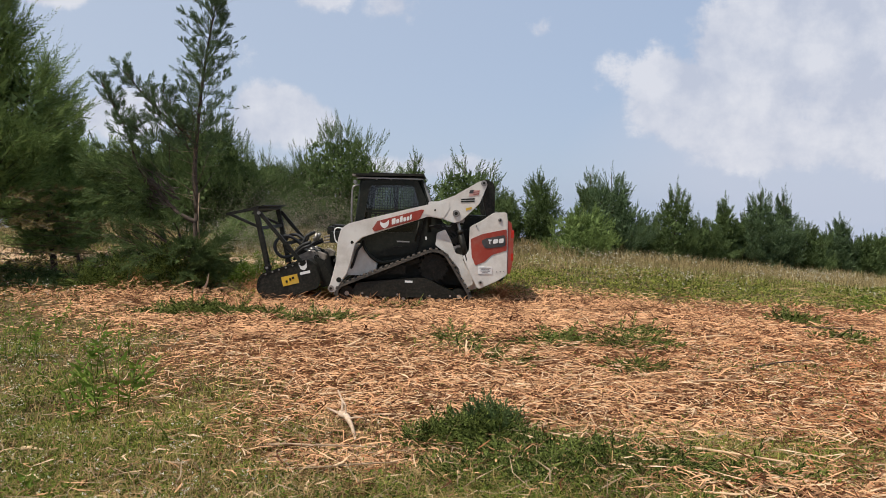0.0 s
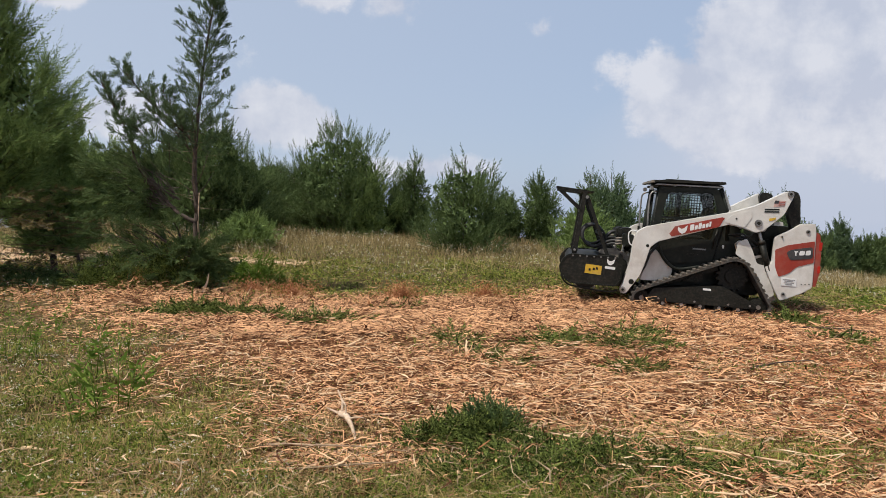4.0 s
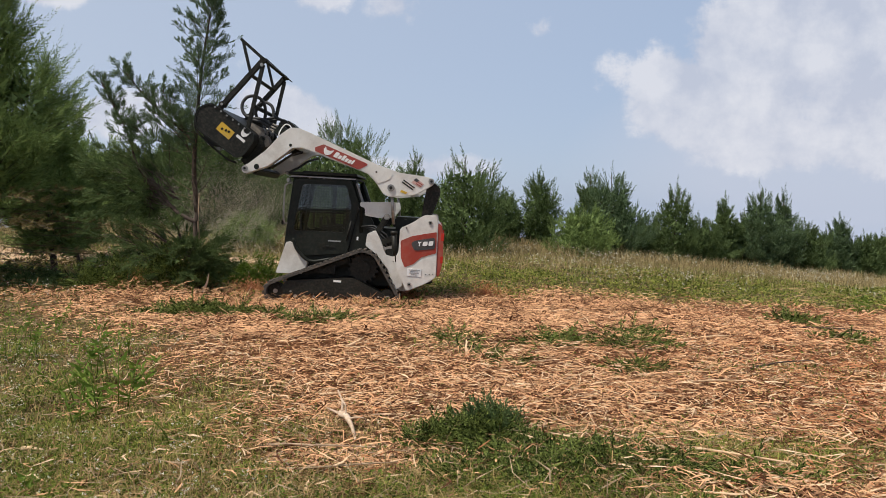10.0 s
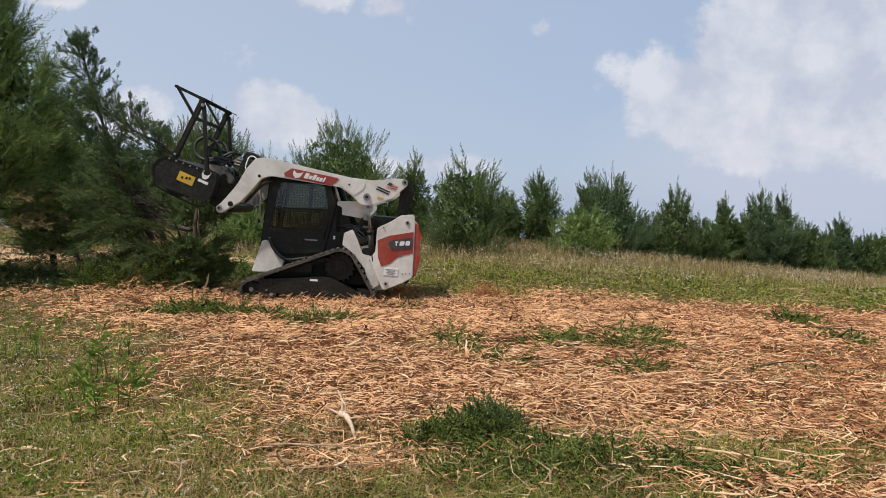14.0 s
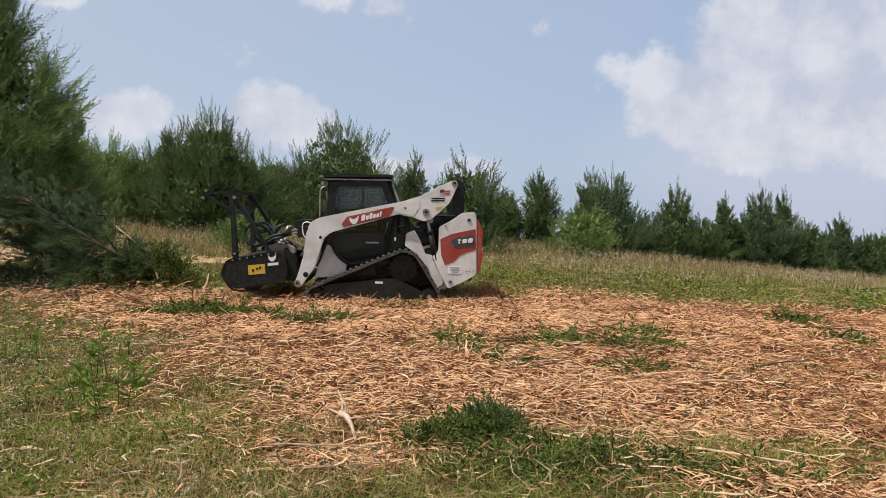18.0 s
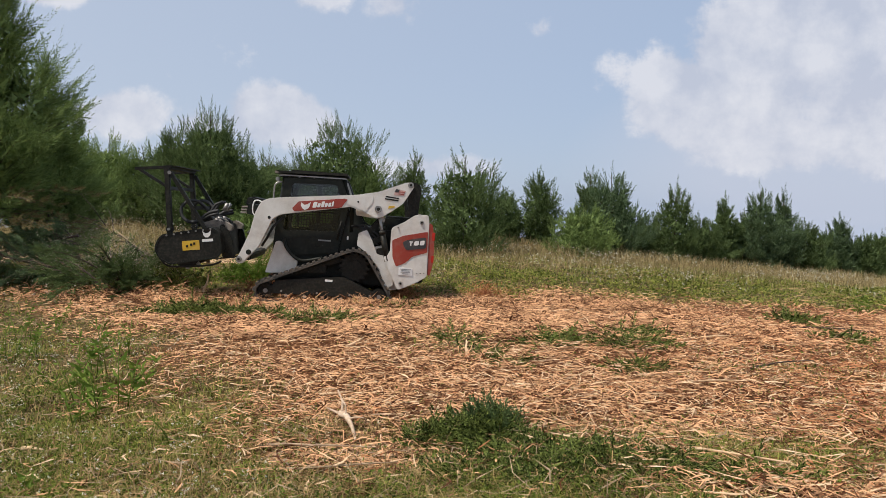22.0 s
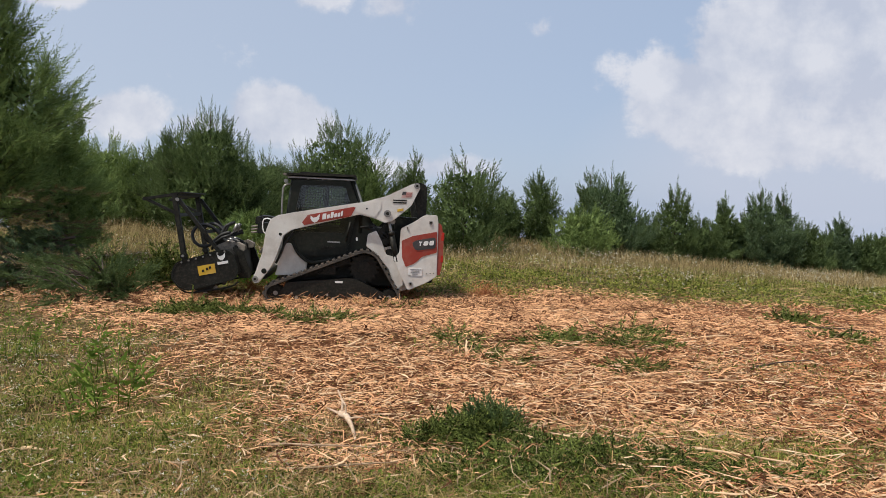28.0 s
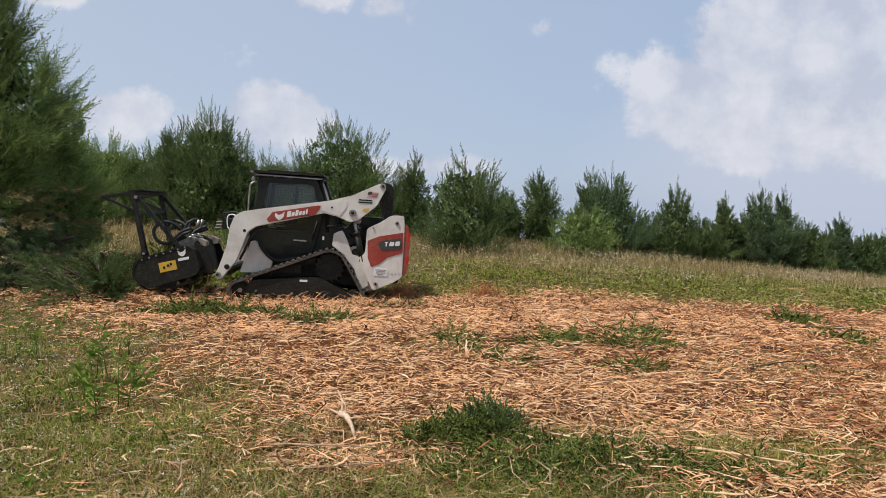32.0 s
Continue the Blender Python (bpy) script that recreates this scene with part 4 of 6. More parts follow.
    part("top_plate", prism([(-2.19, 1.785), (-1.99, 1.775), (-1.99, 1.76), (-2.19, 1.77)], -0.86, 0.86), worn_black, head)
    part("mid_bar", box(-2.19, -2.13, -0.86, 0.86, 1.38, 1.44, 0.008), worn_black, head)
    part("low_bar", box(-1.80, -1.73, -0.86, 0.86, 1.02, 1.08, 0.008), worn_black, head)
    drum = part("rotor", tube([(-1.93, -0.92, 0.29), (-1.93, 0.92, 0.29)], 0.225, 24), worn_black, head, "toothed steel rotor")
    for k in range(44):
        y, a = -0.88 + k * 0.041, k * 2.4
        own = box(-0.03, 0.03, -0.018, 0.018, 0.21, 0.27, 0.004)
        own.transform(pose(-1.93, y, 0.29) @ pose(0, 0, 0, 0, math.degrees(a), 0))
        part("tooth", own, steel, drum)
    part("back_plate", box(-1.40, -1.32, -0.62, 0.62, 0.16, 0.74, 0.015), worn_black, head)
    moving["head"] = head


build_chassis()
build_cab()
build_tracks()
build_arms()
build_head()

# ------------------------------------------------------------------ cedars
def unit(v):
    return v / np.maximum(np.linalg.norm(v, axis=-1, keepdims=True), 1e-6)


def sprigs(rng, base, way, length, width):
    """Small pointed sprays of scale leaves: one bent diamond each."""
    k = len(base)
    side = unit(np.cross(way, rng.normal(size=(k, 3)))) * (width * rng.uniform(0.6, 1.3, k))[:, None]
    ln = (length * rng.uniform(0.6, 1.35, k))[:, None]
    mid = base + way * ln * 0.45
    tip = base + way * ln + np.array([0, 0, 0.12]) * ln
    v = np.stack([base - side * 0.6, mid + side, tip], 1).reshape(-1, 3)
    return v, np.arange(3 * k).reshape(-1, 3)


def joined(*parts):
    v, f, k = [], [], 0
    for a, b in parts:
        v.append(a), f.append(b + k)
        k += len(a)
    return np.concatenate(v), np.concatenate(f)


def fronds(rng, base, axis, ln, wide=0.34, pairs=7, leaves=7, leaf=0.05, round_=False, thin=0.16):
    """Cedar sprays: side twigs shorten towards a pointed tip, in a flat fan or all round, each set with scale leaves."""
    k, n = len(base), 2 * pairs
    ln = np.asarray(ln, float)
    perp = unit(np.cross(axis, rng.normal(size=(k, 3))))
    over = np.cross(axis, perp)
    q = np.linspace(0.06, 0.95, n)
    ang = (np.arange(n) * 2.4 if round_ else (np.arange(n) % 2) * math.pi)[None] + rng.normal(0, 0.35, (k, n))
    out = perp[:, None] * np.cos(ang)[..., None] + over[:, None] * np.sin(ang)[..., None]
    tw = unit(axis[:, None] * 0.84 + out * 0.54 + rng.normal(0, 0.10, (k, n, 3)))
    tl = (ln[:, None] * (wide * np.minimum(1, q / 0.15) * (1 - q))[None] + 0.3 * leaf) * rng.uniform(0.6, 1.35, (k, n))
    rise = np.array([0, 0, 0.14])
    p = base[:, None] + (axis[:, None] * q[None, :, None] + rise * (q ** 2)[None, :, None]) * ln[:, None, None]
    s = (np.arange(leaves)[None, None] + rng.uniform(0, 1, (k, n, leaves))) / leaves
    b = p[:, :, None] + tw[:, :, None] * (tl[..., None] * s)[..., None] + rng.normal(0, leaf * 0.07, (k, n, leaves, 3))
    d = unit(tw[:, :, None] + rng.normal(0, 0.20, b.shape))
    # the pointed end of the axis
    m = 8
    qe = np.linspace(0.55, 1.0, m)
    be = base[:, None] + (axis[:, None] * qe[None, :, None] + rise * (qe ** 2)[None, :, None]) * ln[:, None, None]
    de = unit(axis[:, None] + rise * 1.5 + rng.normal(0, 0.16, be.shape))
    pts, ways = np.concatenate([b.reshape(-1, 3), be.reshape(-1, 3)]), np.concatenate([d.reshape(-1, 3), de.reshape(-1, 3)])
    # each side twig is a tapering strand, roughened by short scale leaves
    strands = sprigs(rng, p.reshape(-1, 3), tw.reshape(-1, 3), tl.ravel() * 1.25, leaf * thin * 1.1)
    return joined(strands, sprigs(rng, pts, ways, leaf * 0.66, leaf * thin))


def dressed(rng, lines, per, ln, leaf, start=0.3, droop=0.0, wide=0.36, pairs=7, leaves=7, thin=0.15):
    """Fronds along limb lines (n, k, 3): most of them towards the ends, sweeping forwards and out to both sides."""
    n, k = lines.shape[:2]
    s = start + (1 - start) * rng.uniform(0, 1, (n, per)) ** 0.75
    s[:, -1] = 0.93
    w = s * (k - 1)
    i = np.minimum(w.astype(int), k - 2)
    row = np.arange(n)[:, None]
    a, b = lines[row, i], lines[row, i + 1]
    p = a + (b - a) * (w - i)[..., None]
    t = unit(b - a)
    off = rng.normal(0, 1, (n, per, 3)) * np.array([1, 1, 0.6])
    off[:, -1] *= 0.15
    ax = unit(t * 0.85 + 0.55 * unit(off) * (np.arange(per) < per - 1)[None, :, None] + np.array([0, 0, 0.22 - droop]))
    size = ln * rng.uniform(0.65, 1.35, (n, per)) * (1.15 - 0.45 * s)
    return fronds(rng, p.reshape(-1, 3), ax.reshape(-1, 3), size.ravel(), wide, pairs, leaves, leaf, False, thin)


def crown(rng, height, reach, low, count, leaf, shape, lean=(0.0, 0.0), ragged=0.14, rise=(14, 72), long=(0.22, 0.20), filled=6, pairs=7, leaves=7, thin=0.15, wisps=0):
    """A cedar's crown: pointed fronds over an uneven, lobed, tapering outline, with spiky leaders and a dark inside."""
    ph = rng.uniform(0, 6.3, 6)

    def outline(t, az):
        lobe = np.sin(2 * az + ph[0] + 5 * t) + 0.8 * np.sin(3 * az + ph[1] - 9 * t) + 0.7 * np.sin(5 * az + ph[2] + 15 * t)
        return reach * (1 - np.clip(t, 0, 1) ** (0.3 + 1.3 / shape)) * (0.66 + 0.34 * smooth(0.0, 0.28, t - low)) * (1 + ragged * lobe * 0.6)

    def at(t, az, rad):
        return np.stack([lean[0] * t * height + rad * np.cos(az), lean[1] * t * height + rad * np.sin(az), t * height], 1)
    # boughs, each a tuft of a main frond and four set back beside, over and under it
    n = max(16, count // 5)
    t = low + (1 - low) * (1 - (1 - rng.uniform(0, 0.98, n)) ** 0.64)
    az = np.arange(n) * 2.39996 + rng.uniform(-0.5, 0.5, n)
    rad = outline(t, az) * np.where(rng.uniform(0, 1, n) < 0.30, rng.uniform(0.45, 0.8, n), rng.normal(0.97, 0.13, n)) + 0.02
    up = 0.05 * reach / height
    t = np.clip(np.repeat(t, 5) + np.tile([0, 0.0, 0.0, 1.6 * up, -1.6 * up], n) * rng.uniform(0.5, 1.5, 5 * n), low * 0.8, 0.985)
    az, rad = np.repeat(az, 5) + np.tile([0, 0.17, -0.17, 0.05, -0.06], n), np.repeat(rad, 5) * np.tile([1.0, 0.90, 0.88, 0.90, 0.90], n)
    tip = at(t, az, rad)
    el = np.radians(np.clip(rise[0] + (rise[1] - rise[0]) * t ** 0.8 + np.repeat(rng.normal(0, 9, n), 5), -30, 84))
    ax = unit(np.stack([np.cos(az) * np.cos(el), np.sin(az) * np.cos(el), np.sin(el)], 1) + rng.normal(0, 0.14, (5 * n, 3)))
    ln = (long[0] * reach + long[1]) * np.repeat(rng.uniform(0.7, 1.3, n), 5) * np.tile([1.05, 0.75, 0.7, 0.75, 0.7], n) * (1.05 - 0.25 * t)
    fol = fronds(rng, tip - ax * (ln * 0.66)[:, None], ax, ln, 0.32, pairs, leaves, leaf, True, thin)
    # upright leaders that stand out over the outline
    m = max(9, count // 22)
    lt, la = rng.uniform(0.45, 0.95, m), rng.uniform(0, 6.3, m)
    lt[0] = 0.985
    lb = at(lt, la, outline(lt, la) * rng.uniform(0.55, 0.95, m))
    lx = unit(np.stack([0.26 * np.cos(la), 0.26 * np.sin(la), np.ones(m)], 1) + rng.normal(0, 0.08, (m, 3)))
    ll = (long[0] * reach + long[1]) * rng.uniform(0.8, 1.3, m)
    lead = fronds(rng, lb - lx * (0.60 * ll)[:, None], lx, ll, 0.30, pairs + 4, leaves, leaf * 0.9, True, thin)
    # long thin wisps that reach out past the rest
    if wisps:
        wt, wa = rng.uniform(0.30, 0.95, wisps), rng.uniform(0, 6.3, wisps)
        wx = unit(np.stack([np.cos(wa), np.sin(wa), 0.25 + 1.1 * wt ** 2], 1) + rng.normal(0, 0.12, (wisps, 3)))
        wl = rng.uniform(0.7, 1.3, wisps)
        lead = joined(lead, fronds(rng, at(wt, wa, outline(wt, wa) * 0.85) - wx * (0.35 * wl)[:, None], wx, wl, 0.20, 11, 5, leaf * 0.8, False, thin))
    # shaded inside
    k = count * filled
    it, ia = low + (1 - low) * (1 - np.sqrt(1 - rng.uniform(0, 0.95, k))), rng.uniform(0, 6.3, k)
    ip = at(it, ia, outline(it, ia) * np.sqrt(rng.uniform(0.02, 0.36, k)))
    big = 0.15 + 0.035 * reach
    inside = sprigs(rng, ip, unit(rng.normal(0, 1, (k, 3)) + np.array([0, 0, 0.5])), big, big * 0.27)
    pick = np.arange(0, len(t), 5)
    foot = np.stack([lean[0] * t[pick] * height, lean[1] * t[pick] * height, np.maximum(t[pick] * height - rad[pick] * 0.5, 0.04 * height)], 1)
    w = np.linspace(0, 0.92, 4)[None, :, None]
    return joined(fol, lead, inside), foot[:, None] * (1 - w) + tip[pick][:, None] * w, rad[pick] + 0.1


def limbs(knots, ln, thick):
    """Three-sided tapering limbs through the knots."""
    n, k = knots.shape[:2]
    ang = np.array([0, 2.094, 4.189])
    r = (thick * (0.35 + ln / ln.max()))[:, None] * np.linspace(1, 0.25, k)[None]
    off = np.stack([np.cos(ang), np.sin(ang), 0.4 * np.cos(ang)], 1)
    v = knots[:, :, None] + off[None, None] * r[..., None, None]
    idx = np.arange(n * k * 3).reshape(n, k, 3)
    a, b = idx[:, :-1], idx[:, 1:]
    f = np.stack([a, np.roll(a, -1, 2), np.roll(b, -1, 2), b], -1).reshape(-1, 4)
    return v.reshape(-1, 3), f


def cedar(x, y, height, reach, seed, label, low=0.06, count=330, leaf=0.05, shape=0.8, material=None, trunk=0.07, group="cedars on the rise",
          rise=(30, 74), lean=(0.0, 0.0), ragged=0.18, long=(0.16, 0.36), filled=6, sink=0.05, pairs=7, leaves=7, thin=0.15, wisps=0):
    rng = np.random.default_rng(seed)
    tree = empty("cedar_tree", pose(x, y, float(lie(x, y)) - sink))
    tagged(tree, label, "tree", group)
    pts = [(lean[0] * height * t + 0.03 * math.sin(seed + 7 * t), lean[1] * height * t + 0.03 * math.cos(seed + 5 * t), height * t) for t in (-0.01, 0.15, 0.4, 0.7, 0.97)]
    part("trunk", tube(pts, trunk, 8, taper=0.12), bark, tree)
    fol, knots, ln = crown(rng, height, reach, low, count, leaf, shape, lean, ragged, rise, long, filled, pairs, leaves, thin, wisps)
    tagged(mesh_np("crown", *fol, material or needles, tree), kind="stuff")
    tagged(mesh_np("branchwork", *limbs(knots, ln, trunk * 0.18), bark, tree), kind="stuff")
    return tree


F = 1254.66


def stand(u, depth):
    """East of the camera's line for image column u at that depth, to fit the camera's view."""
    return (u - 784) / F * depth


FULL, BUSH, SLIM = "dense dark green eastern red cedar on the grassy rise", "round bright green cedar bush in tall grass", "slim dark green cedar among others"
YOUNG = "bright green young cedar behind the brush"
# image column, depth, height, reach, taper, label, foliage; placed to fit the camera's view
CENTRE_TREES = (
        (604, 28, 4.80, 2.0, 0.36, FULL, needles, 0.03), (648, 27.5, 3.2, 1.1, 0.7, FULL, needles_lightened, 0.04), (545, 28.5, 3.5, 1.2, 0.75, FULL, needles, 0.04),
        (734, 28, 3.5, 0.85, 0.6, SLIM, needles, 0.03), (705, 29, 2.5, 0.8, 0.6, SLIM, needles, 0.03),
        (822, 22, 3.12, 1.40, 0.48, FULL, needles, 0.0), (893, 27, 2.1, 0.95, 0.6, SLIM, needles, 0.03), (955, 27, 2.9, 0.95, 0.72, SLIM, needles, 0.03),
        (1082, 26, 3.15, 1.35, 0.60, FULL, needles_blue, 0.02), (1045, 27, 3.2, 0.95, 0.7, FULL, needles, 0.02), (1033, 23.5, 1.75, 1.10, 0.45, BUSH, needles_lightened, 0.0))
EAST_TREES = (
        (1143, 27.5, 1.7, 0.85, 0.5, SLIM, needles, 0.0),
        (1196, 26.5, 2.95, 1.15, 0.72, FULL, needles, 0.02), (1238, 27, 1.8, 0.9, 0.5, SLIM, needles, 0.02), (1281, 28, 2.75, 0.75, 0.7, SLIM, needles, 0.03),
        (1345, 28, 3.25, 1.15, 0.8, FULL, needles_blue, 0.03), (1386, 28.5, 3.3, 0.85, 0.85, SLIM, needles_blue, 0.03), (1318, 28.5, 2.2, 0.85, 0.6, SLIM, needles, 0.02),
        (1425, 29, 2.15, 1.1, 0.5, FULL, needles, 0.02), (1488, 30, 2.55, 0.85, 0.75, SLIM, needles_blue, 0.02), (1462, 30.5, 1.85, 0.85, 0.5, SLIM, needles, 0.02),
        (1532, 30, 1.9, 1.0, 0.55, FULL, needles, 0.02), (1572, 30.5, 2.3, 0.95, 0.7, FULL, needles, 0.02), (1610, 30, 2.4, 1.0, 0.7, FULL, needles, 0.02))
WEST_TREES = (
        (375, 24, 4.3, 1.75, 0.52, FULL, needles, 0.03), (312, 24.5, 3.5, 1.45, 0.62, FULL, needles, 0.03), (428, 25.5, 3.2, 1.25, 0.65, FULL, needles, 0.03),
        (258, 25.5, 2.95, 1.35, 0.6, YOUNG, needles_lightened, 0.02), (200, 25, 3.2, 1.5, 0.55, YOUNG, needles_lightened, 0.02),
        (478, 29, 3.2, 1.3, 0.6, FULL, needles, 0.03), (515, 30, 2.6, 1.2, 0.5, FULL, needles, 0.03), (436, 20.5, 1.05, 0.85, 0.4, BUSH, needles_lightened, 0.0),
        (140, 25.5, 3.4, 1.5, 0.6, YOUNG, needles_lightened, 0.02), (70, 24, 3.7, 1.6, 0.6, YOUNG, needles_lightened, 0.02))
for k, (u, d, tall, wide, shp, text, mat, low) in enumerate(CENTRE_TREES + EAST_TREES + WEST_TREES):
    reach = wide * (1.12 if u > 1150 else 1.2)
    cedar(stand(u, d), d, tall * 0.98, reach, 40 + k, text, low, int(np.clip(92 * tall * reach, 330, 880)), 0.068 if u > 1150 else 0.066, max(0.34, shp), mat, 0.04 + 0.008 * tall,
          long=(0.13, 0.50) if tall > 2.2 else (0.12, 0.32), filled=9, rise=(24, 68), pairs=6, leaves=3, thin=0.22)

# the large cedars that close the west side; lightened needles offset their shade
WEST = "cedars at the west edge"
west_cedar = cedar(stand(-32, 13.9), 13.9, 6.9, 2.15, 7, "tall dense cedar with feathery drooping tips", 0.23, 1100, 0.054, 1.05, needles_lightened, 0.13, WEST, (-2, 56), (0.03, 0), 0.24, (0.12, 0.58), 5, pairs=10, leaves=6, thin=0.15, wisps=90)
cedar(stand(92, 15.6), 15.6, 5.0, 1.25, 8, "tall cedar with long feathery wisps at the top", 0.10, 600, 0.054, 1.0, needles_lightened, 0.08, WEST, (5, 58), (0.0, 0), 0.28, (0.2, 0.50), 5, pairs=10, leaves=6, thin=0.15, wisps=90)
cedar(stand(135, 17.2), 17.2, 3.6, 1.1, 9, "olive green cedar between taller ones", 0.14, 320, 0.064, 0.65, needles_lightened, 0.08, WEST, (12, 64), leaves=5)


# dead limbs that hang out under its crown
rng_ = np.random.default_rng(66)
az_ = rng_.uniform(-2.1, 0.4, 64)
far_ = rng_.uniform(1.3, 2.5, 64)
w_ = np.linspace(0, 1, 6)[None, :, None]
foot_ = np.stack([np.zeros(64), np.zeros(64), rng_.uniform(0.3, 1.9, 64)], 1)
run_ = np.stack([np.cos(az_), np.sin(az_), rng_.uniform(0.0, 0.28, 64)], 1) * far_[:, None]
dead_ = foot_[:, None] + run_[:, None] * w_ - np.array([0, 0, 0.16]) * far_[:, None, None] * w_ ** 2
dead_[..., 2] = np.maximum(dead_[..., 2], 0.08)
tagged(mesh_np("dead_branchwork", *limbs(dead_, far_, 0.014), bark, west_cedar, "bare brown limbs below the crown"), kind="stuff")
tagged(mesh_np("dead_foliage", *dressed(rng_, dead_, 8, 0.28, 0.042, 0.30, 0.2, 0.4, 6, 4), dry_needles, west_cedar, "sparse browned sprays on the dead limbs"), kind="stuff")


# the cedar that is felled: lower stem and skirt, a western limb, and the top
def felled_cedar():
    rng = np.random.default_rng(77)
    d = 13.3
    bx = stand(347, d)
    tree = empty("felled_cedar", pose(bx, d, float(lie(bx, d))))
    tagged(tree, "ragged cedar with a bare stem, being felled", "tree")
    stem = part("stem", tube([(0.0, 0, -0.1), (0.02, 0, 0.5), (-0.02, 0, 1.2), (0.03, 0, 1.5)], 0.062, 9, taper=0.5), bark, tree)
    part("stem_split", tube([(0.07, -0.05, 0.9), (0.06, -0.06, 1.3), (0.09, -0.05, 1.8)], 0.020, 7, taper=0.5), dead_wood, stem, "pale strip torn from the stem")
    for k in range(9):
        z = 0.75 + 0.17 * k
        a, out = rng.uniform(0, 6.3), rng.uniform(0.25, 0.5)
        part("twig", tube([(0.05, -0.05, z), (0.05 + 0.5 * out * math.cos(a), -0.05 + 0.5 * out * math.sin(a), z + 0.5 * out), (0.05 + out * math.cos(a), -0.05 + out * math.sin(a), z + 1.2 * out)], 0.010, 5, taper=0.4), bark, stem)
    # skirt of low boughs round the foot, longest to the west
    n = 88
    az = rng.uniform(0, 6.3, n)
    reach = (1.32 - 0.78 * np.cos(az)) * rng.uniform(0.55, 1.15, n)
    el = np.radians(rng.uniform(4, 52, n))
    foot = np.stack([rng.normal(0, 0.05, n) - 0.5 * rng.uniform(0, 1, n), rng.normal(0, 0.05, n), rng.uniform(0.08, 0.80, n)], 1)
    w = np.linspace(0, 1, 5)[None, :, None]
    run = np.stack([np.cos(az) * np.cos(el), 0.7 * np.sin(az) * np.cos(el), np.sin(el)], 1) * reach[:, None]
    lines = foot[:, None] + run[:, None] * w - np.array([0, 0, 0.30]) * reach[:, None, None] * w ** 2
    lines[..., 2] = np.maximum(lines[..., 2], 0.05)
    skirt = mesh_np("skirt", *dressed(rng, lines, 9, 0.36, 0.050, 0.30, 0.18, 0.36), needles, tree, "low spreading dark boughs")
    tagged(mesh_np("skirt_branchwork", *limbs(lines, reach, 0.022), bark, skirt), kind="stuff")
    # western limbs, rising to the left
    limb = part("side_limb", tube([(0, 0, -0.1), (-0.35, 0.0, 0.08), (-0.75, 0.05, 0.5), (-1.13, 0.08, 0.98), (-1.30, 0.08, 1.6), (-1.76, 0.1, 2.5)], 0.045, 8, taper=0.25), bark, tree, "long limb rising beside the stem")
    part("upper_limb", tube([(0, 0, 1.36), (-0.30, 0.03, 1.66), (-0.62, 0.05, 1.92), (-0.98, 0.08, 2.3), (-1.34, 0.1, 2.72)], 0.030, 7, taper=0.3), bark, limb)
    start, end = [], []
    for a, b, m, out in (((-0.10, 0, 1.25), (-1.34, 0.1, 2.72), 44, 0.50), ((-0.05, 0, 1.35), (-0.55, -0.1, 2.30), 24, 0.38), ((-0.20, 0, 1.15), (-1.25, -0.1, 1.75), 28, 0.44), ((-1.12, 0.08, 1.2), (-1.72, 0.1, 2.45), 32, 0.38)):
        a, b = np.array(a), np.array(b)
        for k in range(m):
            t = (k + 0.5) / m
            p = a * (1 - t) + b * t
            start.append(p)
            end.append(p + unit(0.75 * unit(b - a) + rng.normal(0, 0.62, 3) + np.array([0, 0, 0.05])) * out * (1.15 - 0.55 * t) * rng.uniform(0.6, 1.2))
    start, end = np.array(start), np.array(end)
    lines = start[:, None] * (1 - w) + end[:, None] * w
    tagged(mesh_np("limb_foliage", *dressed(rng, lines, 8, 0.155, 0.036, 0.05, 0.02, 0.60, 6, 5, 0.13), needles_blue, limb), kind="stuff")
    tagged(mesh_np("limb_branchwork", *limbs(lines, np.ones(len(lines)), 0.007), bark, limb), kind="stuff")
    n = 62
    end = np.stack([rng.uniform(-2.15, -0.9, n), rng.uniform(-0.35, 0.6, n), rng.uniform(-0.10, 1.35, n)], 1)
    start = np.stack([rng.uniform(-0.9, -0.3, n), np.zeros(n), rng.uniform(0.1, 0.7, n)], 1)
    lines = start[:, None] * (1 - w) + end[:, None] * w + np.array([0, 0, 0.35]) * w * (1 - w)
    tagged(mesh_np("low_foliage", *dressed(rng, lines, 9, 0.34, 0.050, 0.30, 0.10, 0.36), needles, limb), kind="stuff")
    tagged(mesh_np("low_branchwork", *limbs(lines, np.ones(n), 0.010), bark, limb), kind="stuff")
    limb.location = (0.02, 0.0, 1.35)
    # the top, from a metre and a half up
    line = [(0, 0, 0), (-0.04, 0, 0.7), (0.02, 0, 1.5), (0.14, 0, 2.5), (0.33, 0, 3.55), (0.44, 0, 4.0)]
    top = part("top", tube(line, 0.052, 9, taper=0.12), bark, tree, "slender cedar top")
    n = 120
    z = 1.10 + 2.85 * (np.arange(n) + rng.uniform(0, 1, n)) / n
    az = np.arange(n) * 2.39996 + rng.uniform(-0.4, 0.4, n)
    reach = np.interp(z, [1.1, 1.5, 2.2, 2.6, 3.3, 3.7, 4.0], [0.60, 0.88, 0.80, 0.62, 0.58, 0.42, 0.10]) * rng.uniform(0.45, 1.15, n)
    reach = reach * (1 + 0.25 * np.cos(az) * np.exp(-((z - 1.8) / 0.7) ** 2))
    start = np.stack([np.interp(z, [p[2] for p in line], [p[0] for p in line]), np.zeros(n), z], 1)
    el = np.radians(rng.normal(20, 16, n) + 20 * (z - 1.0) / 3)
    end = start + np.stack([np.cos(az) * np.cos(el), np.sin(az) * np.cos(el), np.sin(el)], 1) * reach[:, None]
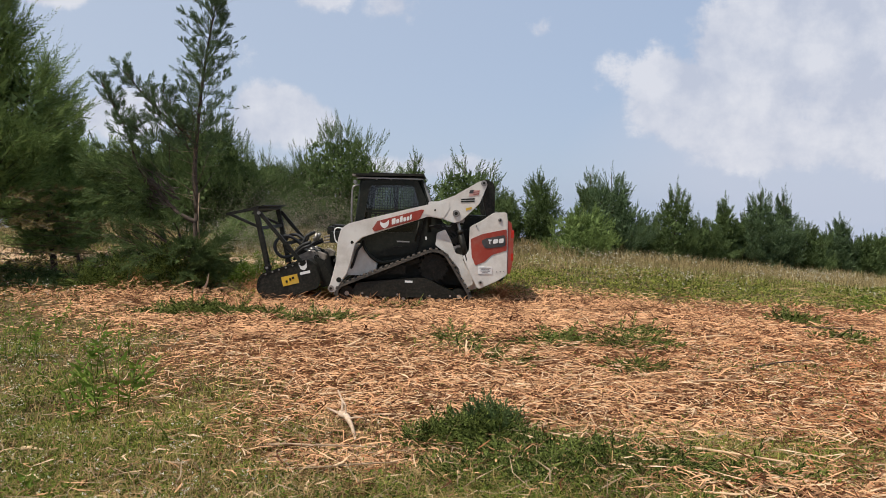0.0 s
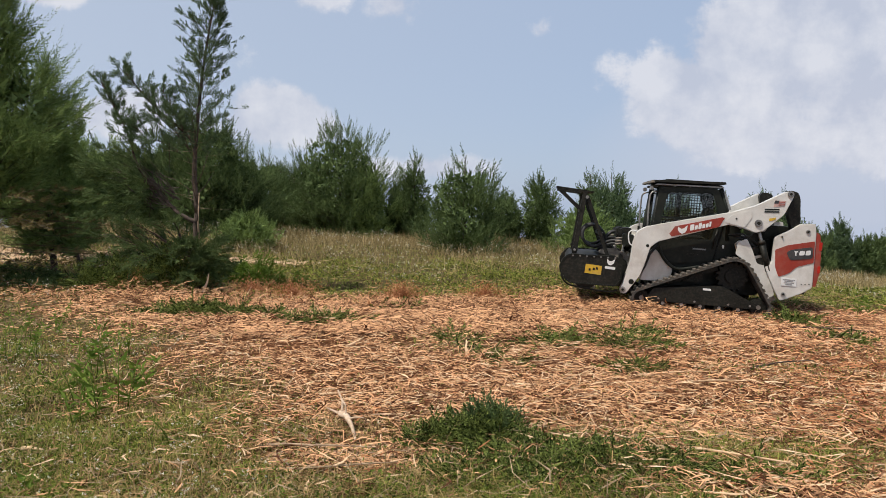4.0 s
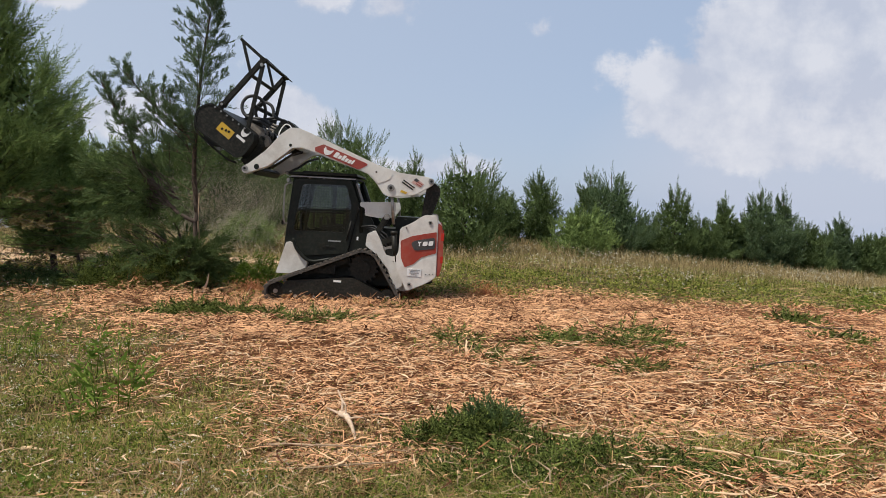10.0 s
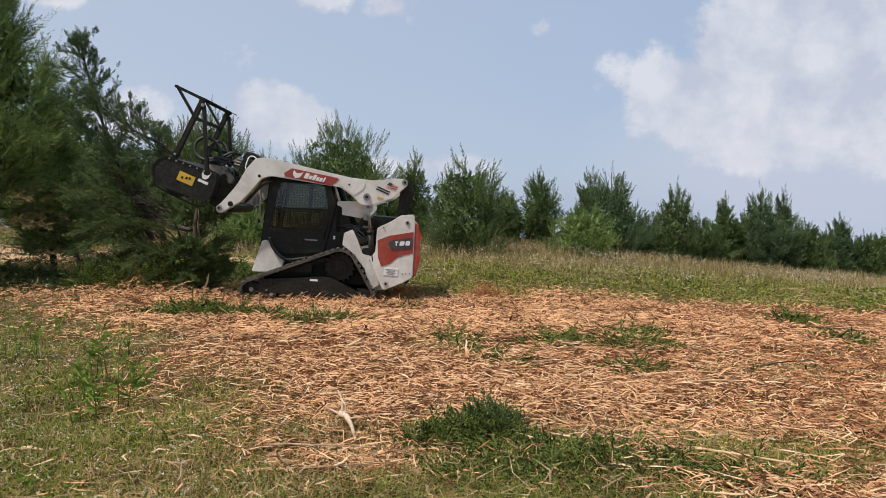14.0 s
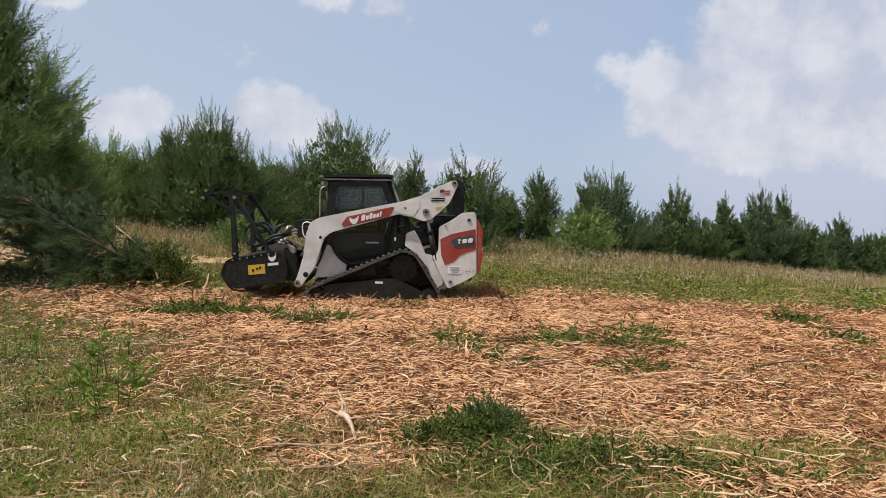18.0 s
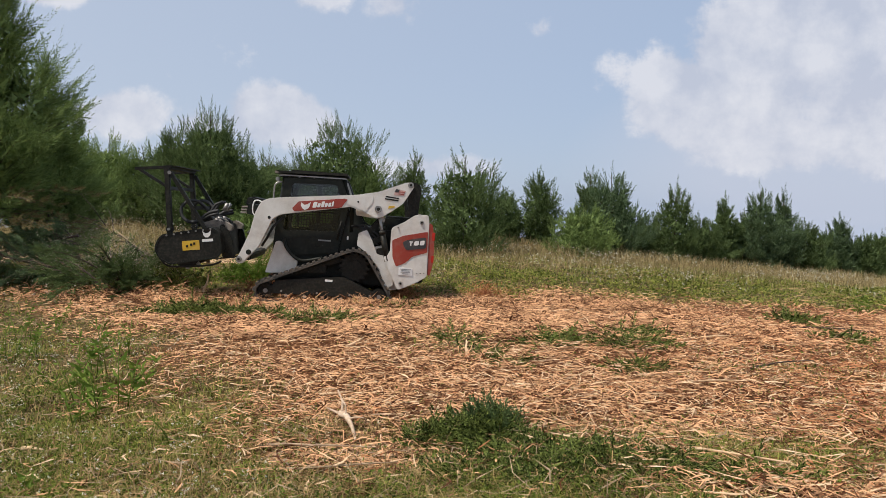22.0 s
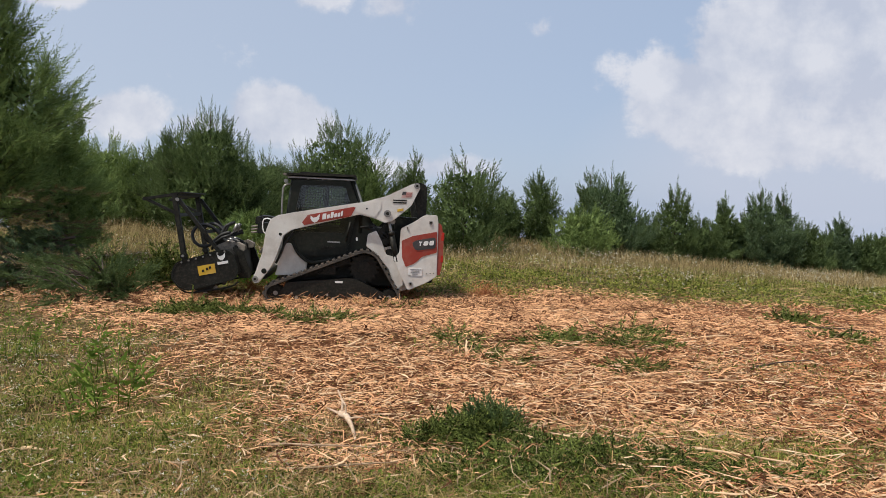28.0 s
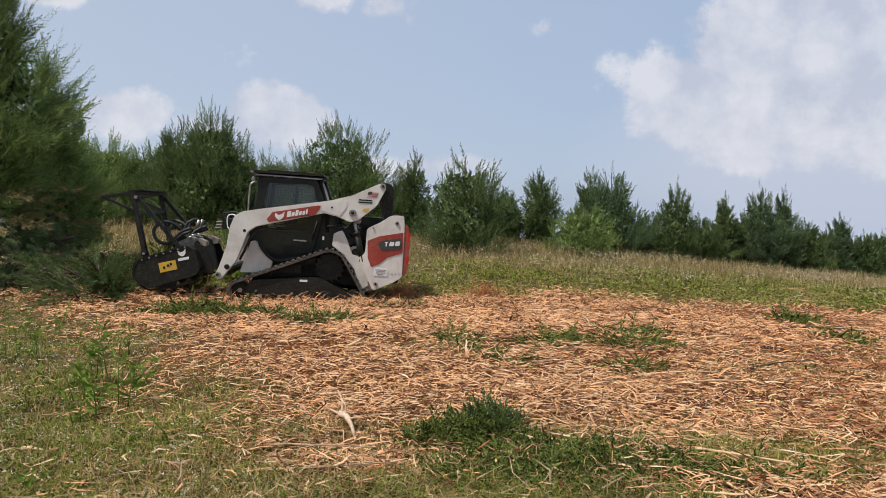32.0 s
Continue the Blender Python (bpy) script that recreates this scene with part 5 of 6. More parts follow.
    lines = start[:, None] * (1 - w) + end[:, None] * w - np.array([0, 0, 0.12]) * w * (1 - w)
    fol = joined(dressed(rng, lines, 9, 0.155, 0.036, 0.06, 0.02, 0.60, 6, 5, 0.13), fronds(rng, np.array([[0.30, 0, 3.4]]), unit(np.array([[0.25, 0, 1.0]])), np.array([0.75]), 0.30, 12, 8, 0.045, True))
    tagged(mesh_np("top_foliage", *fol, needles_blue, top), kind="stuff")
    tagged(mesh_np("top_branchwork", *limbs(lines, reach, 0.009), bark, top), kind="stuff")
    # dead twigs on the bare stretch of the stem
    n = 30
    z, az = rng.uniform(0.05, 1.5, n), rng.uniform(0, 6.3, n)
    start = np.stack([np.full(n, -0.02), np.zeros(n), z], 1)
    end = start + np.stack([np.cos(az), np.sin(az), rng.uniform(-0.1, 0.5, n)], 1) * rng.uniform(0.2, 0.75, n)[:, None]
    tagged(mesh_np("bare_branchwork", *limbs(start[:, None] * (1 - w) + end[:, None] * w, np.ones(n), 0.006), dead_wood, top), kind="stuff")
    top.location = (0.03, 0, 1.45)
    moving["stem"], moving["tree"], moving["top"], moving["limb"], moving["skirt"] = stem, tree, top, limb, skirt


felled_cedar()


# ------------------------------------------------------------------ ground cover
def blades(rng, x, y, tall, wide, tilt):
    k = len(x)
    z = lie(x, y)
    b = np.stack([x, y, z], 1)
    az = rng.uniform(0, 2 * math.pi, k)
    out = np.stack([np.cos(az), np.sin(az), np.zeros(k)], 1)
    sd = np.stack([-np.sin(az), np.cos(az), np.zeros(k)], 1) * (wide * rng.uniform(0.6, 1.4, k))[:, None]
    h = tall * rng.uniform(0.5, 1.3, k)
    t = tilt * rng.uniform(0.2, 1.5, k)
    up = np.array([0, 0, 1.0])
    mid = b + out * (h * t * 0.35)[:, None] + up * (h * 0.6)[:, None]
    tip = b + out * (h * t)[:, None] + up * (h * np.clip(1 - 0.3 * t, 0.1, 1))[:, None]
    v = np.stack([b - sd, b + sd, mid + sd * 0.7, mid - sd * 0.7, tip + sd * 0.12, tip - sd * 0.12], 1).reshape(-1, 3)
    i = np.arange(k)[:, None] * 6
    f = np.concatenate([i + np.array([[0, 1, 2, 3]]), i + np.array([[3, 2, 4, 5]])])
    return v, f


def scattered(rng, n, x0, x1, y0, y1, keep):
    """n places thinned by keep(x, y); even over the ground."""
    x, y = rng.uniform(x0, x1, n), rng.uniform(y0, y1, n)
    ok = rng.uniform(0, 1, n) < keep(x, y)
    return x[ok], y[ok]


def nearer(rng, n, y0, y1, power=1.6):
    """Depths drawn more often near the front."""
    return y0 * (1 - rng.uniform(0, 1, n) * (1 - (y0 / y1) ** power)) ** (-1 / power)


def patchy(x, y, s, o=0.0):
    return 0.5 + 0.5 * np.sin(x * s + o + 1.3 * np.sin(y * s * 0.8)) * np.sin(y * s * 1.1 + o * 2 + np.sin(x * s * 0.7))


def heaped(x, y):
    return np.exp(-((x - 0.22) / 0.55) ** 2 - ((y - 5.05) / 0.35) ** 2) + np.exp(-((x - 0.75) / 0.6) ** 2 - ((y - 4.5) / 0.25) ** 2)


def cover():
    rng = np.random.default_rng(5)
    # tall dry grass of the rise
    x, y = scattered(rng, 76000, -16, 22, 13.6, 31, lambda x, y: smooth(14.5, 20.0, y + 0.06 * x) * (0.35 + 0.65 * patchy(x, y, 0.7)))
    tagged(mesh_np("tall_grass", *blades(rng, x, y, 0.30 + 0.16 * patchy(x, y, 1.9, 2), 0.0042, 1.1), dry_grass), "tall dry seed-headed meadow grass", "grass", kind="stuff")
    x, y = scattered(rng, 90000, -14, 18, 12.6, 22, lambda x, y: (1 - 0.75 * smooth(17, 21, y)) * (1 - mulched(x, y)) * (0.3 + 0.7 * patchy(x, y, 1.1, 2)))
    tagged(mesh_np("meadow_grass", *blades(rng, x, y, 0.085, 0.0080, 2.0), green_grass), "short green meadow grass", "grass", kind="stuff")
    # verge in front and to the west
    n = 150000
    y = nearer(rng, n, 3.2, 13.4)
    x = rng.uniform(-0.75, 0.75, n) * (y + 1.2)
    ok = rng.uniform(0, 1, n) < (1 - mulched(x, y)) * np.clip(1 - heaped(x, y), 0.08, 1) * (0.14 + 0.86 * smooth(0.35, 0.65, 0.6 * patchy(x, y, 1.7, 1) + 0.4 * patchy(x, y, 4.3, 2))) + 0.02
    tagged(mesh_np("verge_grass", *blades(rng, x[ok], y[ok], 0.085, 0.0032, 1.3), green_grass), "trampled short green grass and weeds", "grass", kind="stuff")
    ok = rng.uniform(0, 1, n) < ((1 - mulched(x, y)) * 0.30 * (0.3 + patchy(x, y, 1.3, 4)) + 0.012)
    xs = x[ok] + rng.normal(0, 0.15, ok.sum())
    tagged(mesh_np("dry_stems", *blades(rng, xs, y[ok], 0.11, 0.003, 1.4), dry_stem), "dry straw-coloured grass stems", "grass", kind="stuff")
    # a few tall dry stalks over the verge
    n = 420
    y = nearer(rng, n, 3.6, 13, 1.0)
    x = rng.uniform(-0.75, 0.0, n) * (y + 0.5)
    ok = mulched(x, y) < 0.4
    tagged(mesh_np("tall_stalks", *blades(rng, x[ok], y[ok], 0.30, 0.0022, 0.35), dry_stem), "thin tall dry stalks in the verge", "grass", kind="stuff")
    # low broadleaf weeds among the grass
    n = 90000
    y = nearer(rng, n, 3.2, 17.5, 0.8)
    x = rng.uniform(-0.75, 0.75, n) * (y + 1.2)
    ok = rng.uniform(0, 1, n) < (1 - mulched(x, y)) * (0.15 + 0.85 * (patchy(x, y, 2.3, 3) > 0.45)) * 0.8 + 0.03
    x, y = x[ok], y[ok]
    base = np.stack([x, y, lie(x, y) + rng.uniform(0.005, 0.09, len(x))], 1)
    size = 0.020 + 0.0022 * y
    v, f = sprigs(rng, base, unit(rng.normal(0, 1, base.shape) * np.array([1, 1, 0.45]) + np.array([0, 0, 0.2])), size, size * 0.3)
    tagged(mesh_np("ground_weeds", v, f, ground_leaf), "low green broadleaf weeds among the grass", "weeds", kind="stuff")
    # broadleaf patches and mown stalks on the near meadow
    x, y = scattered(rng, 60000, -13, 15, 12.4, 18.5, lambda x, y: (1 - mulched(x, y)) * (patchy(x, y, 1.6, 1) > 0.52) * 0.9)
    base = np.stack([x, y, lie(x, y) + rng.uniform(0.01, 0.12, len(x))], 1)
    v, f = sprigs(rng, base, unit(rng.normal(0, 1, base.shape) * np.array([1, 1, 0.4]) + np.array([0, 0, 0.3])), 0.07, np.full(len(x), 0.020))
    tagged(mesh_np("meadow_weeds", v, f, green_grass), "patches of low bright green weeds in the meadow", "weeds", kind="stuff")
    # the same turf behind and beside the viewpoint
    x, y = scattered(rng, 7000, -7, 7, -5, 3.6, lambda x, y: 0.3 + 0.7 * patchy(x, y, 1.7, 1))
    tagged(mesh_np("near_grass", *blades(rng, x, y, 0.075, 0.004, 1.4), green_grass), "short green grass of the verge", "grass", kind="stuff")
    # small white flowers
    for n, x0, x1, y0, y1, hi in ((3000, -9, -0.4, 3.4, 8, 0.10), (5200, -12, 18, 14, 24, 0.30), (160, -10, -4, 11.5, 14, 0.2)):
        x, y = scattered(rng, n, x0, x1, y0, y1, lambda x, y: (1 - mulched(x, y)) * (patchy(x, y, 1.2, 5) > 0.5) * (np.abs(x) < 0.8 * y))
        z = lie(x, y) + hi * rng.uniform(0.5, 1.3, len(x))
        base = np.repeat(np.stack([x, y, z], 1), 5, 0) + rng.normal(0, 0.006 + 0.0006 * y0, (5 * len(x), 3))
        v, f = sprigs(rng, base, unit(rng.normal(size=base.shape)), np.full(len(base), 0.010 + 0.0009 * y0), np.full(len(base), 0.005 + 0.00045 * y0))
        tagged(mesh_np("wildflowers", v, f, petal), "small white wildflower heads", "flowers", kind="stuff")


def shreds(name, n, seed, y0, y1, ln, wd, keep, material, label, lift=0.035, power=0.3, joints=2, stray=0.04, turn=1.0, tilt=0.16):
    """Torn strips of wood, thrown flat over one another."""
    rng = np.random.default_rng(seed)
    y = nearer(rng, n, y0, y1, power)
    x = rng.uniform(-0.72, 0.72, n) * (y + 1.0)
    ok = rng.uniform(0, 1, n) < keep(x, y)
    x, y = x[ok], y[ok]
    k = len(x)
    az = rng.normal(0.0, turn, k) + math.pi * rng.integers(0, 2, k)
    el = np.abs(rng.normal(0, tilt, k)) + (rng.uniform(0, 1, k) < stray) * rng.uniform(0.2, 0.65, k)
    way = np.stack([np.cos(az) * np.cos(el), np.sin(az) * np.cos(el), np.sin(el)], 1)
    side = np.stack([-np.sin(az), np.cos(az), np.zeros(k)], 1)
    L = ln * np.clip(np.exp(rng.normal(0, 0.5, k)), 0.3, 2.4)
    W = wd * np.clip(np.exp(rng.normal(0, 0.45, k)), 0.4, 1.7)
    bend = rng.normal(0, 0.22, k) * L
    start = np.stack([x, y, lie(x, y) + rng.uniform(0.0, lift, k)], 1)
    rings = []
    for t, w in ((0.0, 0.5), (0.5, 1.0), (1.0, 0.25)) if joints == 2 else ((0.0, 0.9), (1.0, 0.5)):
        c = start + way * (L * t)[:, None] + side * (bend * 4 * t * (1 - t))[:, None]
        c[:, 2] += 0.3 * np.abs(bend) * 4 * t * (1 - t)
        rings.append(np.stack([c - side * (W * w / 2)[:, None], c + np.array([0, 0, 1.0]) * (W * w * 0.45)[:, None], c + side * (W * w / 2)[:, None]], 1))
    v = np.stack(rings, 1).reshape(-1, 3)
    i = np.arange(k)[:, None, None] * (3 * len(rings)) + np.arange(joints)[None, :, None] * 3
    f = np.concatenate([(i + np.array([a, b, b + 3, a + 3])).reshape(-1, 4) for a, b in ((0, 1), (1, 2))])
    return tagged(mesh_np(name, v, f, material), label, "wood chips", kind="stuff")


cover()
MULCH = "orange and tan shredded cedar wood on the ground"
shreds("wood_mulch", 52000, 11, 3.4, 9.0, 0.088, 0.0088, lambda x, y: 0.02 + 0.05 * (x > -2.6) + 0.08 * heaped(x, y) + 0.9 * mulched(x, y) ** 1.2 * (1 - 0.68 * smooth(1.5, 4.6, x)), chip_wood, MULCH, 0.075, turn=1.4, stray=0.05, tilt=0.14)
shreds("wood_mulch", 70000, 14, 8.4, 15.5, 0.100, 0.0145, lambda x, y: 0.03 + 0.95 * mulched(x, y) ** 1.2 * (1 - 0.68 * smooth(2.0, 5.6, x)), chip_wood, MULCH, 0.085, turn=1.4, stray=0.06, tilt=0.14)
shreds("wood_crumbs", 24000, 19, 3.4, 12.0, 0.045, 0.0085, lambda x, y: 0.03 + 0.9 * mulched(x, y), chip_wood, "small crumbs of shredded cedar between the strips", 0.04, joints=1, turn=1.6)
shreds("red_mulch", 110000, 16, 3.6, 15.0, 0.060, 0.012, lambda x, y: mulched(x, y) * np.clip(0.10 + 0.85 * smooth(1.0, 4.0, x) + 0.45 * smooth(10.5, 12.5, y), 0, 1) * (0.25 + 0.75 * patchy(x, y, 1.5, 3)), fresh_bark,
       "dark red-brown shredded cedar bark and heartwood", 0.075, joints=1, turn=1.3)
shreds("wood_splinters", 7500, 12, 3.5, 14.0, 0.120, 0.0100, lambda x, y: 0.06 + 0.9 * mulched(x, y), fresh_wood, "long pale splinters of torn wood", 0.07, turn=1.5, stray=0.02, tilt=0.14)
shreds("mulch_pile", 30000, 15, 11.0, 13.2, 0.11, 0.013, lambda x, y: np.exp(-((x + 3.5) / 0.75) ** 2 - ((y - 12.0) / 0.35) ** 2) + 0.8 * np.exp(-((x + 6.6) / 1.3) ** 2 - ((y - 12.2) / 0.3) ** 2), chip_wood,
       "fresh heap of torn orange wood fibres", 0.20, stray=0.35, turn=1.6)
shreds("mulch_ridge", 26000, 20, 11.55, 12.05, 0.12, 0.012, lambda x, y: 0.75 * (x > -5.3) * (x < 3.6) * (0.15 + 0.85 * patchy(x, y, 2.7, 1)), chip_wood, "low ridge of torn wood pushed up beside the tracks", 0.09, stray=0.28, turn=1.5)
shreds("clearing_mulch", 24000, 18, 16.4, 19.2, 0.13, 0.024, lambda x, y: 1.0 * (x < -3) * mulched(x, y), fresh_wood, "pale shredded wood on the clearing behind the cedars", 0.06, joints=1, turn=1.3)
shreds("mown_stalks", 1500, 17, 12.6, 19.0, 0.36, 0.013, lambda x, y: 0.75 * (1 - 0.6 * mulched(x, y)), dry_stem, "long pale mown stalks lying on the meadow", 0.10, power=0.2, turn=0.8)
shreds("scattered_straw", 24000, 13, 3.3, 18.5, 0.15, 0.006, lambda x, y: 0.25 * (1 - mulched(x, y)) + 0.1 + 0.3 * np.minimum(1, heaped(x, y)), dead_wood, "scattered grey-brown twigs and straw")


# ------------------------------------------------------------------ brush, sticks and weeds
def brush(u, depth, wide, deep, tall, seed, label="flattened heap of cut green cedar sprays", n=900, leaf=0.07, material=None, up=0.0, size=1.0):
    rng = np.random.default_rng(seed)
    x0 = stand(u, depth)
    ob = empty("cut_brush", pose(x0, depth, float(lie(x0, depth))))
    tagged(ob, label, "brush", "heaps of cut cedar")
    nb = max(14, int(n / 55 / size))
    a, r = rng.uniform(0, 2 * math.pi, nb), np.sqrt(rng.uniform(0, 1, nb)) * rng.uniform(0.75, 1.25, nb)
    c = np.stack([wide * r * np.cos(a), deep * r * np.sin(a), np.zeros(nb)], 1)
    c[:, 2] = tall * np.clip(1 - r ** 1.5, 0, 1) * rng.uniform(0.1, 1, nb) + 0.012
    way = unit(np.stack([rng.normal(size=nb), 0.8 * rng.normal(size=nb), rng.normal(0.04 + 0.5 * tall + up, 0.14 + 0.3 * up, nb)], 1))
    axis = size * (0.13 + 0.010 * depth) * rng.uniform(0.6, 1.5, nb)
    v, f = fronds(rng, c, way, axis * 1.35, 0.45, 5, 9, leaf, thin=0.24)
    v[:, 2] = np.maximum(v[:, 2], 0.003 + 0.01 * np.abs(np.sin(v[:, 0] * 90 + v[:, 1] * 70)))
    tagged(mesh_np("sprays", v, f, material or cut_needles, ob), kind="stuff")
    knots = c[:, None] + way[:, None] * (axis[:, None] * np.linspace(0, 0.9, 4)[None])[..., None]
    knots[..., 2] = np.maximum(knots[..., 2], 0.004)
    tagged(mesh_np("twig_mat", *limbs(knots[::3], np.ones(len(knots[::3])), 0.004), dead_wood, ob), kind="stuff")
    return ob


FORE_HEAPS = ((825, 790, 0.40, 0.17, 0.13, 2300), (862, 774, 0.18, 0.11, 0.14, 1300), (985, 822, 0.52, 0.20, 0.09, 2200), (1120, 845, 0.50, 0.20, 0.06, 1600),
          (870, 850, 0.45, 0.22, 0.06, 1600), (1010, 868, 0.50, 0.15, 0.06, 1300), (1230, 862, 0.42, 0.16, 0.05, 1200), (1340, 874, 0.28, 0.10, 0.04, 600), (985, 603, 0.36, 0.36, 0.08, 1100), (1105, 592, 0.38, 0.36, 0.07, 1000), (1135, 618, 0.25, 0.25, 0.10, 900),
          (1135, 658, 0.20, 0.16, 0.10, 800), (805, 600, 0.16, 0.30, 0.08, 380), (850, 632, 0.14, 0.16, 0.09, 420), (905, 648, 0.16, 0.14, 0.05, 260))
FAR_HEAPS = ((330, 563, 0.62, 0.42, 0.17, 2600), (400, 560, 0.35, 0.3, 0.12, 1200), (570, 577, 0.42, 0.35, 0.07, 1200), (490, 566, 0.3, 0.25, 0.08, 800),
          (680, 540, 0.50, 0.35, 0.02, 600), (1410, 553, 0.28, 0.3, 0.14, 900), (1495, 592, 0.2, 0.2, 0.10, 600),
          (445, 500, 0.45, 0.40, 0.50, 1700), (490, 508, 0.25, 0.3, 0.25, 700), (290, 521, 0.55, 0.35, 0.75, 3600), (190, 521, 0.65, 0.35, 0.62, 3400),
          (90, 512, 0.9, 0.5, 0.33, 2600), (20, 505, 0.6, 0.5, 0.38, 1700))
for k, (u, v, w, dp, tl, n) in enumerate(FORE_HEAPS + FAR_HEAPS):
    depth = 1.6 * F / (v - 367)
    brush(u, depth, w, dp, tl * (1.15 if k < 2 else 0.55 if k < 15 else 0.9 if k < 22 else 1.0), 300 + k, n=n * (4 if k < 8 else 3), leaf=0.011 + 0.0030 * depth, up=(0.10, 0.40)[k] if k < 2 else 0.0, size=0.6 if k < 8 else 0.85, material={1: needles, 22: weed_leaf, 23: weed_leaf, 26: needles, 27: needles}.get(k),
          label="low bright green bush beside the track" if k in (22, 23) else "tangled heap of green cedar tops" if k > 23 else "flattened heap of cut green cedar sprays")


def stick(u, v, length, turn, r, seed, up=4.0, material=None, label="pale splintered branch on the mulch", z=0.02):
    rng = random.Random(seed)
    depth = 1.6 * F / (v - 367)
    x0 = stand(u, depth)
    pts = [(length * t, 0.06 * length * math.sin(3 * t + seed) + rng.uniform(-0.01, 0.01), r + 0.02 * length * math.sin(2.5 * t)) for t in (0, 0.2, 0.45, 0.7, 1.0)]
    bm = tube(pts, r, 7, taper=0.35)
    for k in range(2):
        b = pts[1 + k * 2]
        tube([b, (b[0] + length * 0.13, b[1] + rng.choice((-1, 1)) * length * 0.08, b[2] + 0.02)], r * 0.4, 5, bm, 0.3)
    ob = part("branch", bm, material or fresh_wood)
    ob.matrix_world = pose(x0, depth, float(lie(x0, depth)) + z, 0, -up, turn)
    return tagged(ob, label, "branch")


bm = tube([(0, 0, 0.0), (0.09, 0.012, 0.010), (0.20, 0.0, 0.018), (0.30, -0.02, 0.010), (0.42, -0.055, 0.0)], 0.030, 6, taper=0.22)
for a, b, c, r in (((0.03, 0, 0.01), (-0.05, 0.06, 0.05), (-0.11, 0.08, 0.12), 0.013), ((0.02, 0, 0.0), (-0.06, -0.03, 0.02), (-0.14, -0.05, 0.03), 0.015), ((0.16, 0, 0.02), (0.22, 0.05, 0.03), (0.27, 0.09, 0.02), 0.011),
                   ((0.10, 0.01, 0.02), (0.05, 0.05, 0.06), (0.02, 0.06, 0.12), 0.009)):
    tube([a, b, c], r, 5, bm, 0.3)
splinter = tagged(part("branch", bm, chip_pale), "thick pale torn splinter of wood with forked ends", "branch")
splinter.matrix_world = pose(stand(601, 5.13), 5.13, float(lie(stand(601, 5.13), 5.13)) + 0.095, 0, 0, -62) @ pose(0, 0, 0, 30, 6, 0)
stick(362, 525, 0.34, 60, 0.030, 2, 74, None, "upright pale splintered stub")
stick(428, 530, 0.30, 40, 0.020, 3, 55, fresh_wood, "upright torn orange stub")
stick(1560, 573, 1.2, 176, 0.018, 4, 3, bark, "long thin dark branch")
stick(1120, 668, 0.75, -14, 0.014, 5)
stick(1190, 690, 0.65, -10, 0.012, 6)
stick(1130, 815, 0.9, -30, 0.015, 7)
stick(450, 808, 0.8, -6, 0.012, 8, 3, dead_wood, "long grey-brown dead branch")
stick(430, 850, 0.9, 3, 0.010, 9, 3, dead_wood, "long grey-brown dead branch")
stick(610, 622, 0.30, 50, 0.020, 10, 12, fresh_wood)
stick(825, 640, 0.18, 80, 0.02, 11, 45, fresh_wood, "upright pale splintered stub")
stick(1330, 655, 0.7, 5, 0.012, 12, 4, bark, "thin dark twig on the mulch")
stick(1500, 690, 0.5, -40, 0.014, 13)
stick(1215, 600, 0.6, 8, 0.014, 14)
stick(960, 550, 0.6, 5, 0.014, 15)
stick(560, 705, 0.30, 2, 0.014, 16)
stick(505, 690, 0.22, 85, 0.012, 17)
stick(30, 800, 0.20, -30, 0.018, 18, 5, fresh_wood)


def weed(u, v, tall, seed, stems=3, leaf=0.10):
    rng = np.random.default_rng(seed)
    depth = 1.6 * F / (v - 367)
    x0 = stand(u, depth)
    plant = empty("weed_plant", pose(x0, depth, float(lie(x0, depth))))
    tagged(plant, "leafy green broadleaf weed in the grass", "plant", "weeds in the verge")
    for s in range(stems):
        h = tall * rng.uniform(0.6, 1.1)
        dx, dy = rng.normal(0, 0.10, 2)
        bx, by = rng.normal(0, 0.06, 2)
        pts = [(bx, by, 0), (bx + dx * 0.4, by + dy * 0.4, h * 0.5), (bx + dx, by + dy, h)]
        part("stalk", tube(pts, 0.005, 5, taper=0.5), weed_leaf, plant)
        k = int(10 + 16 * tall)
        t = rng.uniform(0.12, 1, k)
        base = np.stack([np.interp(t, [0, 0.5, 1], [p[i] for p in pts]) for i in range(3)], 1)
        az = rng.uniform(0, 6.3, k)
        way = unit(np.stack([np.cos(az), np.sin(az), rng.uniform(-0.1, 0.9, k)], 1))
        v_, f_ = sprigs(rng, base, way, np.full(k, leaf), np.full(k, leaf * 0.2))
        mesh_np("foliage", v_, f_, weed_leaf, plant)


for k, (u, v, tall, st, lf) in enumerate(((165, 690, 0.65, 4, 0.10), (200, 735, 0.42, 4, 0.12), (245, 700, 0.30, 3, 0.10), (120, 720, 0.40, 3, 0.08), (60, 640, 0.45, 3, 0.07), (40, 610, 0.40, 3, 0.07),
                                          (95, 600, 0.42, 3, 0.07), (10, 650, 0.5, 3, 0.07), (215, 640, 0.35, 3, 0.07), (20, 870, 0.16, 3, 0.07), (300, 790, 0.22, 1, 0.05), (130, 760, 0.25, 3, 0.08),
                                          (1530, 540, 0.40, 5, 0.10))):
    weed(u, v, tall, 500 + k, st, lf)



